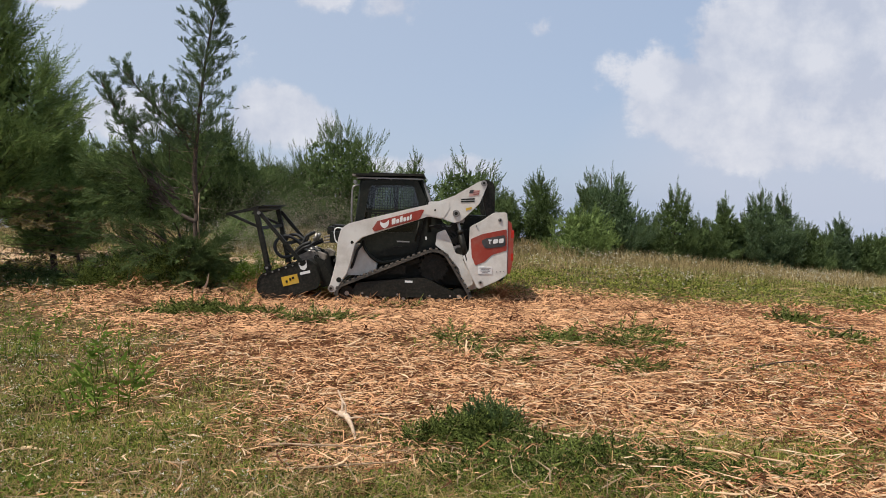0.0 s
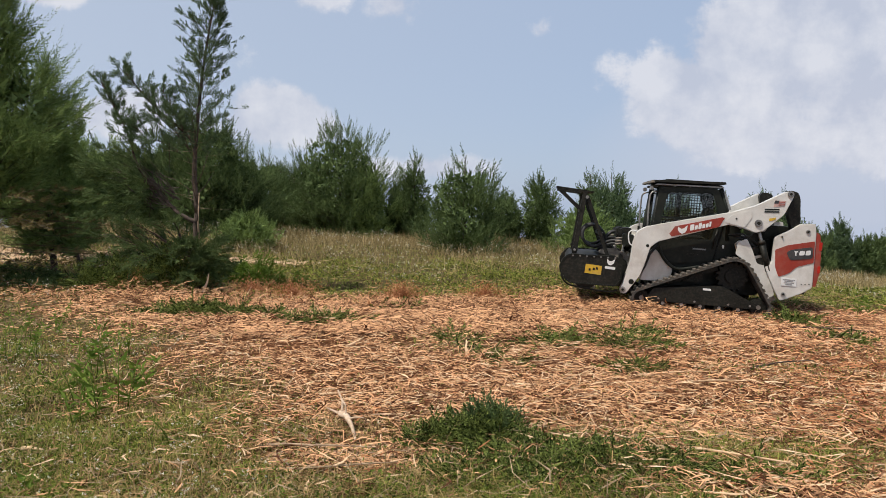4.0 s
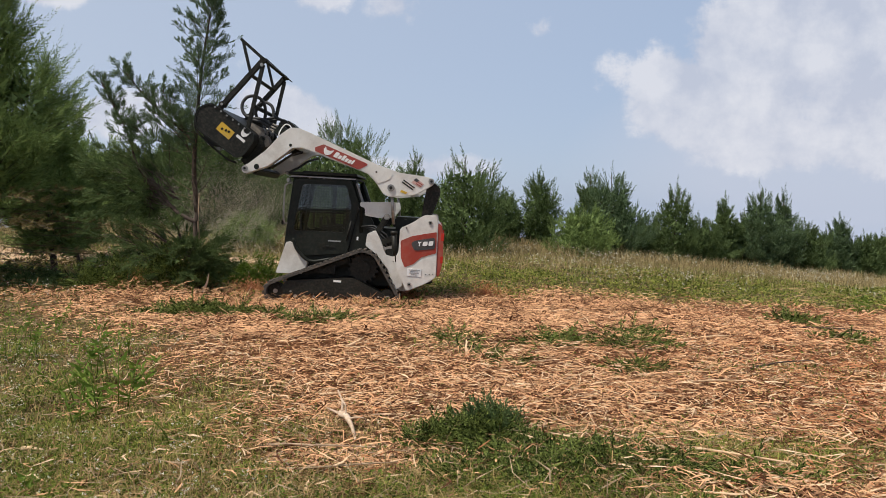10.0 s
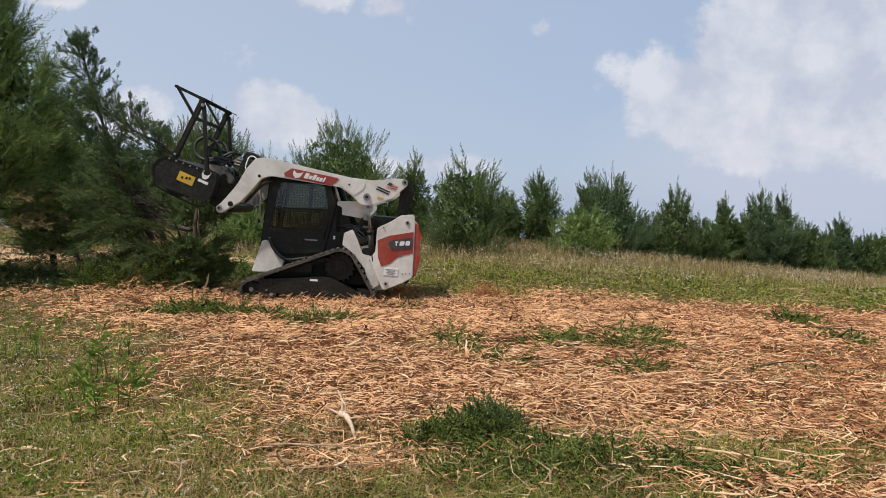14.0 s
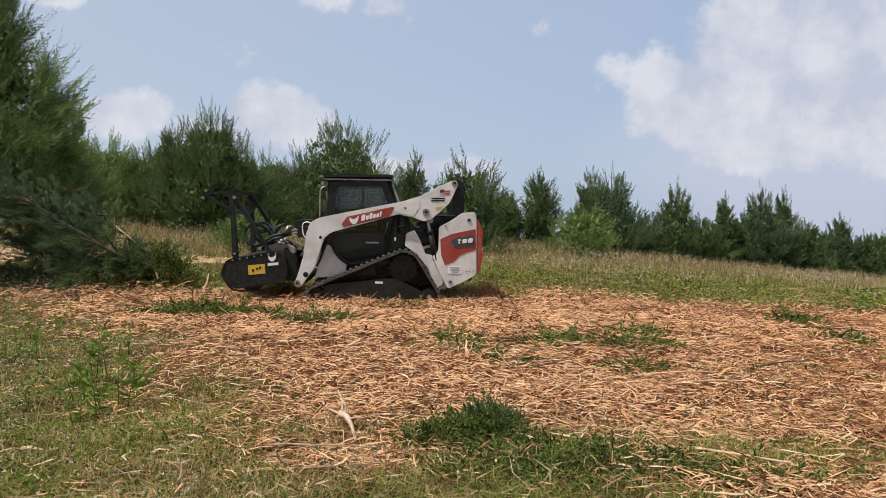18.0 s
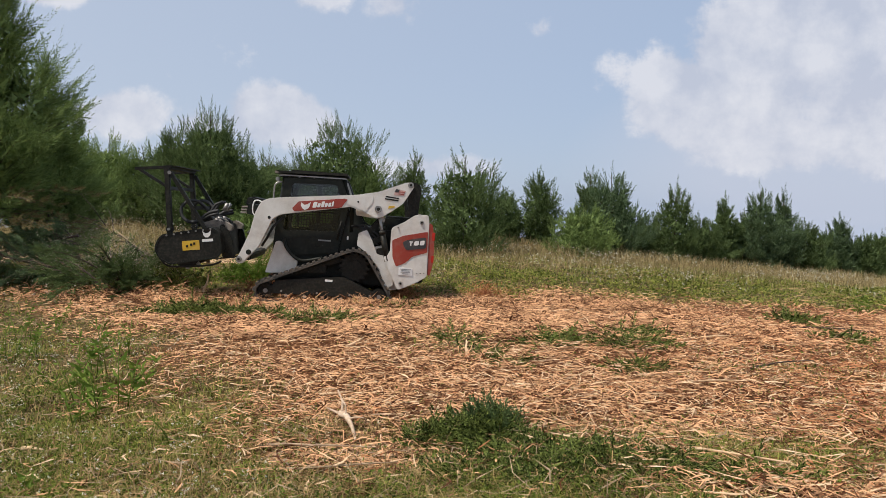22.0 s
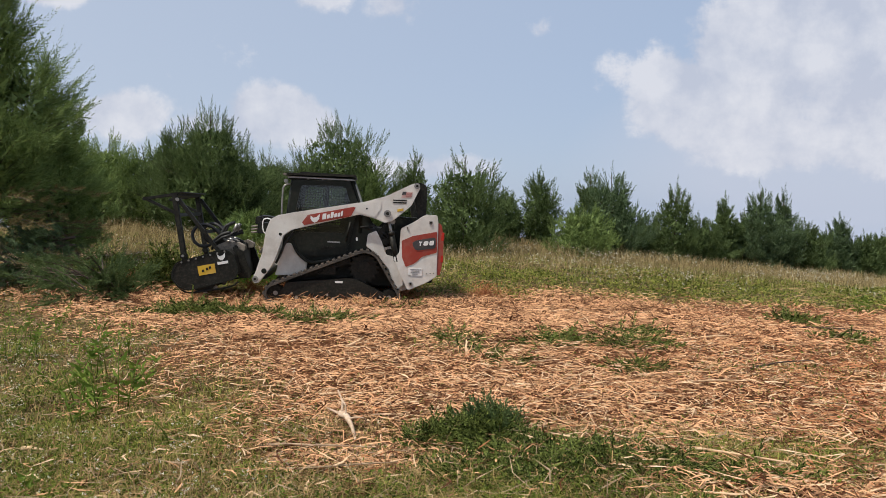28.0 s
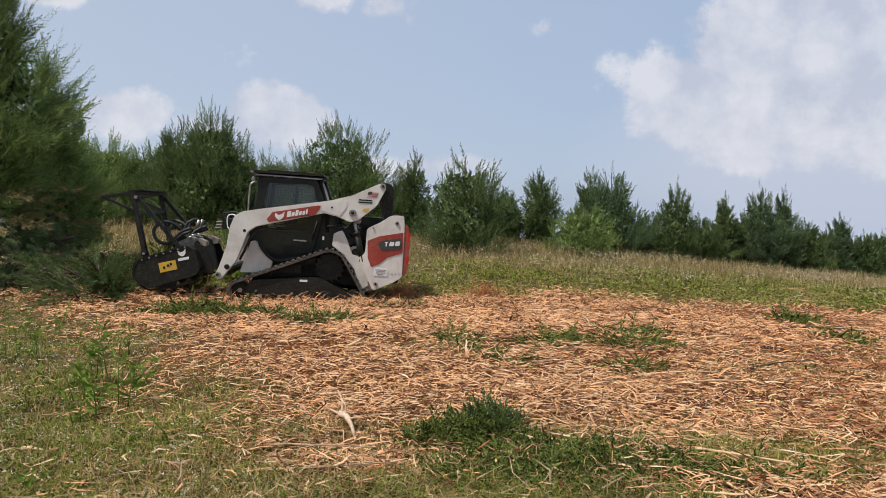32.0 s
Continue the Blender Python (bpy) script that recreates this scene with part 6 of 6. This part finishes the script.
# ------------------------------------------------------------------ chips thrown by the rotor
def thrown_chips():
    rng = random.Random(21)
    variants = []
    for k in range(4):
        l, w = 0.05 + 0.03 * k, 0.016 + 0.004 * (k % 2)
        bm = prism([(-l / 2, -w / 3), (l / 2, -w / 2), (l * 0.42, w / 3), (-l * 0.3, w / 2)], -w / 2, w / 2)
        me = bpy.data.meshes.new("chip")
        bm.to_mesh(me)
        bm.free()
        me.materials.append(fresh_wood)
        variants.append(me)
    # time of the throw, where from (east, north, up), how many, how far west and how high
    for t0, t1, src, n, west, high in ((0.0, 1.2, (-2.4, 13.0, 0.15), 22, 1.2, 0.9), (0.7, 2.2, (-1.6, 13.0, 0.1), 20, 1.2, 0.8),                                        (14.0, 17.6, (-4.6, 13.0, 0.4), 30, 0.9, 1.3), (21.5, 24.0, (-4.7, 13.0, 0.4), 10, 0.8, 0.5)):
        for k in range(n):
            ob = new("wood_chip", rng.choice(variants))
            tagged(ob, "loose pale wood chip thrown by the rotor", "wood chip", "thrown wood chips")
            t = t0 + (t1 - t0) * rng.random()
            x, y = src[0] + rng.uniform(-0.25, 0.25), src[1] + rng.uniform(-0.8, 0.5)
            z = src[2] if src[2] > 1 else float(lie(x, y)) + 0.03
            up = high * rng.uniform(0.3, 1.0)
            dx, dy = -west * rng.uniform(-0.3, 1.2), rng.uniform(-0.7, 0.4)
            ex, ey = x + dx, y + dy
            ez = float(lie(ex, ey)) + 0.03
            rise = math.sqrt(2 * up / 9.8)
            fall = math.sqrt(2 * (up + z - ez) / 9.8)
            total = rise + fall
            spin = rng.uniform(-160, 160)
            rows = [(0.0, pose(x, y, z))] if t > 0.15 else []
            t = max(t, 0.0)
            for i in range(5):
                s = total * i / 4
                rows.append((round(t + s, 3), pose(x + dx * i / 4, y + dy * i / 4, z + up * (1 - ((s - rise) / rise) ** 2) if s < rise else max(ez, z + up - 4.9 * (s - rise) ** 2), spin * i / 4 * 0.3, spin * i / 4, 20 * i)))
            rows.append((32.0, rows[-1][1]))
            moving.setdefault("chips", []).append((ob, rows))


thrown_chips()


def chip_sprays():
    """Fans of torn wood from the rotor, stood up facing the camera, then laid flat."""
    for k, (t0, t1, x, y, wide, high) in enumerate(((0.2, 0.9, -3.2, 12.9, 0.5, 0.5), (0.6, 1.6, -2.45, 12.8, 0.50, 0.55), (1.5, 2.6, -0.45, 12.7, 0.55, 0.55), (2.6, 3.6, 1.05, 12.7, 0.5, 0.42),
                                                    (15.2, 17.0, -5.5, 12.8, 0.75, 0.75), (16.4, 17.9, -4.9, 13.3, 0.6, 0.6))):
        rng = np.random.default_rng(900 + k)
        n = 4200
        a, r = rng.uniform(0, math.pi, n), np.abs(rng.normal(0, 0.55, n))
        c = np.stack([wide * r * np.cos(a), high * r * np.sin(a), rng.normal(0, 0.12, n)], 1)
        way = unit(rng.normal(size=(n, 3)))
        v, f = sprigs(rng, c, way, np.full(n, 0.042), np.full(n, 0.011))
        ob = tagged(mesh_np("chip_spray", v, f, sawdust), "burst of orange wood chips from the rotor", "wood chips", kind="stuff")
        z = float(lie(x, y)) + 0.03
        flat, up = pose(x, y, z, 4, 0, 0), pose(x - 0.1, y, z + 0.06, 84, 0, 0)
        rows = [(0.0, flat if t0 > 0.35 else pose(x, y, z, 30, 0, 0)), (max(t0 - 0.15, 0.1), flat if t0 > 0.35 else pose(x, y, z, 45, 0, 0)), (t0 + 0.15, up), (t1 - 0.25, pose(x - 0.25, y, z + 0.10, 78, 0, 0)),
                (t1 + 0.1, pose(x - 0.3, y, z, 4, 0, 0)), (32.0, pose(x - 0.3, y, z, 4, 0, 0))]
        moving["chips"].append((ob, rows))


chip_sprays()


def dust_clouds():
    """Dust that the rotor beats out of the dry ground: fine specks that hang in the air, drift and sink under the
    ground out of view. when it rises, hangs and has sunk below ground; image column, depth, height, half sizes, specks
    """
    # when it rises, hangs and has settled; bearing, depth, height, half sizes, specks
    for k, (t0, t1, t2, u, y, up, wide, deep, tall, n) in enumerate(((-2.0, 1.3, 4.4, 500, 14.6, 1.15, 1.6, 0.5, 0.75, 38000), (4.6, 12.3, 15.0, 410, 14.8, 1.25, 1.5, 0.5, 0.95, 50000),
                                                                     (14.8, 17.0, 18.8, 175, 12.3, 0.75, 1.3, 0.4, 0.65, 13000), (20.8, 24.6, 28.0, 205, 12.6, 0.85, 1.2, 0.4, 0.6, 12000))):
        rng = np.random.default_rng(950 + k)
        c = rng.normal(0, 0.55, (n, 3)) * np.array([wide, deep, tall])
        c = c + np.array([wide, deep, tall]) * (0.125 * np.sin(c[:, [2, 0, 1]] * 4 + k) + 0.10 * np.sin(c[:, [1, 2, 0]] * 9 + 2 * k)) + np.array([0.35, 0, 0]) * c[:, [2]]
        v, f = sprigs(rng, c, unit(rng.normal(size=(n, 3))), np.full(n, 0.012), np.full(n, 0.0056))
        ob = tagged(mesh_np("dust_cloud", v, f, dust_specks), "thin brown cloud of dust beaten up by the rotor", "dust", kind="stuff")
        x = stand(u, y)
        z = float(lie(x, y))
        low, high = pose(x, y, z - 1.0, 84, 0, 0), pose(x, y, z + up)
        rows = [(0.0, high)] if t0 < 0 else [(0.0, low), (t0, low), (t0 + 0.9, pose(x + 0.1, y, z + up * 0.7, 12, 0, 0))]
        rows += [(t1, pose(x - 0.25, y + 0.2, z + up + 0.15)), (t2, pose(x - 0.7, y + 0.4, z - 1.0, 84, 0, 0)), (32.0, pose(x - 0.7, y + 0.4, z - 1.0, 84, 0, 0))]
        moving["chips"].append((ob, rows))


dust_clouds()

# seconds, place along the strip, height, pitch, yaw
LOADER_ROWS = [
    (0, -0.684, -0.018, 2.26, 0.0), (0.5, -0.132, -0.016, 1.81, 1.0), (1, 0.484, -0.012, 2.50, 2.0),
    (1.5, 1.227, -0.013, 3.53, 3.0), (2, 2.029, -0.060, 3.60, 4.0), (2.5, 2.870, -0.082, 3.26, 6.0),
    (3, 3.575, -0.099, 3.82, 8.0), (3.5, 4.107, -0.142, 4.20, 9.0), (4.0, 4.40, -0.15, 4.2, 9.5), (4.5, 4.10, -0.14, 4.0, 9.0), (5.0, 3.20, -0.10, 3.6, 8.5), (5.5, 2.146, -0.061, 3.20, 8.0),
    (6, 1.267, -0.012, 2.20, 7.0), (6.5, 0.484, -0.027, 2.27, 5.5), (7, -0.195, -0.028, 1.47, 4.0),
    (7.5, -0.917, -0.033, 1.24, 1.0), (8, -1.424, -0.028, 2.01, 0.0), (8.5, -1.560, -0.029, 2.43, 0.0),
    (9, -1.577, -0.036, 2.55, 0.0), (9.5, -1.769, -0.008, 3.98, 0.0), (10, -1.914, -0.009, 4.09, 0.0),
    (10.5, -2.091, -0.009, 4.10, 0.0), (11, -2.216, 0.009, 4.73, -0.3), (11.5, -2.306, 0.010, 4.70, -0.7),
    (12, -2.321, 0.011, 4.73, -1.0), (12.5, -2.319, 0.010, 4.75, -1.4), (13, -2.317, 0.003, 4.53, -1.7),
    (13.5, -2.321, 0.011, 4.73, -2.1), (14, -2.321, 0.011, 4.73, -2.4), (14.5, -2.322, 0.018, 4.95, -2.8),
    (16.5, -2.148, 0.003, 4.03, -4.0), (17, -1.986, -0.012, 4.01, -4.1), (17.5, -1.676, -0.017, 3.37, -4.2),
    (18, -1.189, -0.036, 1.62, -4.3), (18.5, -0.584, -0.038, 0.62, -4.4), (19, -0.130, -0.053, 0.94, -4.5),
    (19.5, -0.265, -0.039, 0.55, -4.7), (20, -0.742, -0.041, 0.81, -4.8), (20.5, -1.220, -0.040, 1.78, -5.0),
    (21, -1.616, -0.020, 3.34, -5.2), (21.5, -1.866, -0.010, 4.03, -5.3), (22, -2.066, 0.001, 4.44, -5.5),
    (22.5, -2.109, 0.002, 4.54, -5.7), (23, -2.114, 0.007, 4.99, -5.8), (23.5, -2.102, -0.014, 4.04, -6.0),
    (24, -2.108, -0.004, 4.48, -6.2), (24.5, -2.045, -0.014, 4.03, -6.2), (25, -2.015, -0.027, 3.55, -6.2),
    (25.5, -2.018, -0.026, 3.58, -6.2), (27.5, -1.946, -0.014, 4.19, -6.2), (28, -1.888, -0.025, 3.61, -6.2),
    (28.5, -1.711, -0.026, 3.50, -6.2), (29, -1.537, -0.032, 3.30, -6.2), (29.5, -1.522, -0.046, 2.77, -6.2),
    (30, -1.763, -0.019, 4.01, -6.2), (30.5, -2.072, -0.004, 4.56, -6.2), (31, -2.349, 0.008, 5.24, -6.2),
    (31.5, -2.502, 0.012, 4.84, -6.2), (32, -2.499, 0.000, 4.88, -6.2),
]
# poses of the lift arms and of the head in the loader's space
ARM_ROWS = [
    (0, 0.008, 0.016, 0.38), (0.5, 0.017, 0.017, 0.12), (1, 0.037, 0.001, -0.53), (1.5, 0.047, -0.017, -1.39),
    (2, 0.001, 0.009, -0.05), (2.5, -0.024, 0.010, 0.27), (3, -0.027, 0.003, 0.10), (3.5, -0.058, 0.024, 0.83),
    (5.5, -0.086, 0.035, 2.11), (6, -0.000, 0.000, -0.00), (6.5, 0.041, 0.021, -0.09), (7, 0.048, 0.027, -0.00),
    (7.5, -0.023, 0.101, 2.92), (8, -0.245, 0.321, 11.08), (8.5, -0.377, 0.591, 18.80), (9, -0.514, 0.829, 25.43),
    (9.5, -0.621, 1.081, 32.00), (10, -0.693, 1.276, 37.02), (10.5, -0.750, 1.429, 40.74),
    (11, -0.772, 1.476, 41.77), (11.5, -0.759, 1.435, 40.66), (12, -0.738, 1.370, 39.29),
    (12.5, -0.694, 1.246, 36.30), (13, -0.636, 1.103, 32.56), (13.5, -0.575, 0.944, 28.42),
    (14, -0.513, 0.786, 24.47), (14.5, -0.422, 0.611, 19.44), (16.5, -0.099, 0.121, 4.78), (17, -0.088, 0.107, 4.39),
    (17.5, -0.075, 0.088, 3.85), (18, -0.057, 0.089, 3.19), (18.5, -0.038, 0.069, 2.85), (19, -0.060, 0.093, 3.87),
    (19.5, -0.057, 0.094, 3.70), (20, -0.151, 0.195, 7.28), (20.5, -0.219, 0.266, 9.84), (21, -0.227, 0.257, 9.53),
    (21.5, -0.230, 0.261, 9.57), (22, -0.230, 0.254, 9.37), (22.5, -0.231, 0.253, 9.31), (23, -0.195, 0.209, 7.52),
    (23.5, -0.118, 0.131, 5.18), (24, -0.104, 0.106, 4.40), (24.5, -0.157, 0.163, 6.48), (25, -0.166, 0.176, 6.85),
    (25.5, -0.164, 0.175, 6.82), (27.5, -0.105, 0.100, 4.16), (28, -0.082, 0.092, 3.67), (28.5, -0.054, 0.055, 2.26),
    (29, -0.050, 0.056, 2.30), (29.5, -0.070, 0.079, 3.28), (30, -0.103, 0.110, 4.33), (30.5, -0.113, 0.102, 4.32),
    (31, -0.118, 0.117, 4.74), (31.5, -0.122, 0.107, 4.46), (32, -0.110, 0.102, 4.05),
]
HEAD_ROWS = [
    (0, -0.062, 0.361, -15.07), (0.5, -0.034, 0.383, -16.04), (1, 0.000, 0.399, -17.69), (1.5, 0.021, 0.464, -21.04),
    (2, 0.011, 0.457, -18.53), (2.5, -0.010, 0.410, -16.98), (3, -0.005, 0.436, -17.99), (3.5, -0.051, -0.054, 5.09),
    (5.5, -0.029, 0.225, -4.34), (6, -0.000, 0.000, -0.00), (6.5, 0.037, 0.108, -2.39), (7, 0.042, 0.110, -2.64),
    (7.5, -0.068, 0.121, 2.25), (8, -0.245, 0.438, 7.07), (8.5, -0.397, 0.718, 14.39), (9, -0.598, 0.849, 26.21),
    (9.5, -0.694, 1.116, 32.48), (10, -0.748, 1.324, 36.89), (10.5, -0.827, 1.461, 41.38),
    (11, -0.855, 1.494, 43.02), (11.5, -0.765, 1.554, 36.07), (12, -0.741, 1.503, 33.31),
    (12.5, -0.694, 1.379, 30.07), (13, -0.685, 1.213, 27.49), (13.5, -0.655, 1.045, 23.92),
    (14, -0.592, 0.868, 20.12), (14.5, -0.517, 0.700, 14.14), (16.5, -0.206, 0.220, -1.57),
    (17, -0.180, 0.259, -3.52), (17.5, -0.153, 0.244, -4.21), (18, -0.111, 0.298, -5.99),
    (18.5, -0.053, 0.353, -8.85), (19, -0.042, 0.166, 1.40), (19.5, -0.021, 0.331, -4.15),
    (20, -0.142, 0.425, -0.03), (20.5, -0.239, 0.553, -0.70), (21, -0.287, 0.695, -8.51),
    (21.5, -0.334, 0.643, -7.68), (22, -0.360, 0.619, -7.95), (22.5, -0.363, 0.616, -8.05),
    (23, -0.349, 0.551, -9.51), (23.5, -0.285, 0.472, -12.04), (24, -0.273, 0.429, -12.87),
    (24.5, -0.304, 0.462, -9.45), (25, -0.300, 0.519, -10.22), (25.5, -0.298, 0.498, -9.65),
    (27.5, -0.239, 0.446, -13.21), (28, -0.235, 0.448, -13.16), (28.5, -0.204, 0.494, -16.54),
    (29, -0.161, 0.563, -19.07), (29.5, -0.169, 0.549, -17.09), (30, -0.207, 0.543, -14.74),
    (30.5, -0.238, 0.474, -12.78), (31, -0.263, 0.500, -13.42), (31.5, -0.283, 0.535, -15.62),
    (32, -0.287, 0.537, -16.46),
]
# ------------------------------------------------------------------ what moves
def arm_point(row, x, z):
    """Where a point of the lift arm lies in the loader's space at a row's pose."""
    a = radians(row[3])
    return row[1] + x * math.cos(a) + z * math.sin(a), row[2] - x * math.sin(a) + z * math.cos(a)


def at_time(rows, t, k):
    return float(np.interp(t, [r[0] for r in rows], [r[k] for r in rows]))


def motions():
    # the loader backs off, comes up to the cedar, reaches up, mulches it down and works the heap
    walk(loader, [(t, pose(x + 0.94 * math.sin(radians(yaw)), 13.0, z, 0, pitch, -yaw)) for t, x, z, pitch, yaw in LOADER_ROWS])
    walk(moving["arm"], [(t, pose(x, 0, z, 0, turn, 0)) for t, x, z, turn in ARM_ROWS])
    walk(moving["head"], [(t, pose(x, 0, z, 0, turn, 0)) for t, x, z, turn in HEAD_ROWS])
    rear = math.degrees(math.atan2(2.065 - 1.34, 1.275 - 1.48))
    for ob in moving["rear_links"]:
        rows = []
        for r in ARM_ROWS:
            px, pz = arm_point(r, 1.275, 2.065)
            rows.append((r[0], pose(1.48, 0, 1.34, 0, rear - math.degrees(math.atan2(pz - 1.34, px - 1.48)), 0)))
        walk(ob, rows)
    for ob in moving["control_links"]:
        rows = []
        for r in ARM_ROWS:
            px, pz = arm_point(r, 1.02, 1.52)
            rows.append((r[0], pose(0.63, 0, 1.10, 0, -math.degrees(math.atan2(pz - 1.10, px - 0.63)), 0)))
        walk(ob, rows)
    for ob in moving["barrels"]:
        rows = []
        for r in ARM_ROWS:
            px, pz = arm_point(r, 0.83, 1.535)
            rows.append((r[0], pose(1.05, 0, 0.78, 0, 90 - math.degrees(math.atan2(pz - 0.78, px - 1.05)), 0)))
        walk(ob, rows)
    for ob in moving["rods"]:
        rows = []
        for r in ARM_ROWS:
            px, pz = arm_point(r, 0.83, 1.535)
            rows.append((r[0], pose(px, 0, pz, 0, 90 - math.degrees(math.atan2(pz - 0.78, px - 1.05)), 0)))
        walk(ob, rows)
    for ob, rows in moving["chips"]:
        walk(ob, rows)
    # tracks and wheels turn with the way gone
    times, gone = [0.0], [0.0]
    t = 0.0
    while t < 31.95:
        t = round(t + 0.1, 2)
        d = at_time(LOADER_ROWS, 0, 1) - at_time(LOADER_ROWS, t, 1)
        if abs(d - gone[-1]) > 0.06 or t > 31.95:
            if times[-1] < t - 0.15:
                times.append(round(t - 0.1, 2)), gone.append(at_time(LOADER_ROWS, 0, 1) - at_time(LOADER_ROWS, t - 0.1, 1))
            times.append(t), gone.append(d)
    for ob, s in moving["lugs"]:
        rows = []
        for t, d in zip(times, gone):
            x, z, a = on_loop(s + d)
            rows.append((t, pose(x, 0, z, 0, a, 0)))
        walk(ob, rows)
    for ob, r in moving["wheels"]:
        x, y, z = ob.location
        walk(ob, [(t, pose(x, y, z, 0, -math.degrees(d / r), 0)) for t, d in zip(times, gone)])
    # the cedar: a nod while the head bites its foot, then the top is cut through and goes over to the west
    walk(moving["top"], [(0.0, pose(0.03, 0, 1.45, 0, 0.5, 0)), (0.5, pose(0.03, 0, 1.45, 0, -1.5, 0)), (1.0, pose(0.03, 0, 1.45, 0, -2.6, 0)), (1.6, pose(0.03, 0, 1.45, 0, -0.8, 0)),
                         (3.0, pose(0.03, 0, 1.45)), (9.2, pose(0.03, 0, 1.45)), (10.0, pose(0.03, 0, 1.45, 0, -0.5, 0)), (11.0, pose(0.0, 0, 1.45, 0, -2.5, 0)), (12.0, pose(-0.15, 0, 1.42, 0, -8, 0)),
                         (12.6, pose(-0.30, 0, 1.40, 0, -11, 0)), (13.0, pose(-0.52, 0, 0.64, 0, -14, 0)), (13.5, pose(-0.95, 0.1, 1.00, 0, -20, 0)), (14.0, pose(-0.90, 0.2, 0.92, 0, -25, 0)),
                         (14.5, pose(-0.97, 0.3, 0.80, 0, -34, 0)), (15.2, pose(-0.8, 0.1, 0.45, 0, -50, 0)), (16.0, pose(-0.62, -0.3, 0.45, 0, -60, 0)), (16.5, pose(-0.55, -0.5, 0.45, 0, -63, 0)),
                         (18.2, pose(-0.65, -0.5, 0.42, 0, -65, 0)), (20.5, pose(-1.35, -0.4, 0.34, 0, -82, 0)), (32.0, pose(-1.5, -0.4, 0.30, 0, -84, 0))])
    walk(moving["limb"], [(0.0, pose(0.02, 0, 1.35)), (12.0, pose(0.02, 0, 1.35)), (13.0, pose(-0.02, 0, 1.30, 0, -4, 0)), (14.0, pose(-0.1, 0, 1.2, 0, -12, 0)), (14.6, pose(-0.2, 0.1, 1.0, 0, -22, 0)),
                          (15.6, pose(-0.6, 0.2, 0.5, 0, -45, 0)), (16.5, pose(-0.75, 0.3, 0.50, 0, -44, 0)), (18.2, pose(-0.85, 0.3, 0.42, 0, -46, 0)), (20.5, pose(-1.2, 0.3, 0.25, 0, -56, 0)), (32.0, pose(-1.3, 0.3, 0.22, 0, -57, 0))])
    walk(moving["stem"], [(0.0, pose(0, 0, 0)), (14.5, pose(0, 0, 0)), (15.5, pose(-0.05, 0, 0, 0, -20, 0)), (16.5, pose(-0.1, 0.1, 0, 0, -45, 0)), (17.5, pose(-0.15, 0.1, 0.02, 0, -52, 0)),
                          (22.0, pose(-0.15, 0.1, 0.02, 0, -55, 0)), (23.0, pose(-0.3, 0.1, 0.02, 0, -78, 0)), (32.0, pose(-0.5, 0.1, 0.02, 0, -86, 0))])
    walk(moving["skirt"], [(0.0, pose(0, 0, 0)), (14.5, pose(0, 0, 0)), (15.4, pose(-0.3, 0.1, 0.0, 0, -6, 0)), (16.5, pose(-0.9, 0.1, -0.04, 0, -7, 0)), (18.0, pose(-1.0, -0.2, -0.22, 0, -6, 0)), (20.5, pose(-0.95, -0.4, -0.28, 0, -6, 0)),
                           (24.0, pose(-0.85, -1.0, -0.46, 0, -5, 0)), (32.0, pose(-0.95, -1.05, -0.52, 0, -5, 0))])


motions()
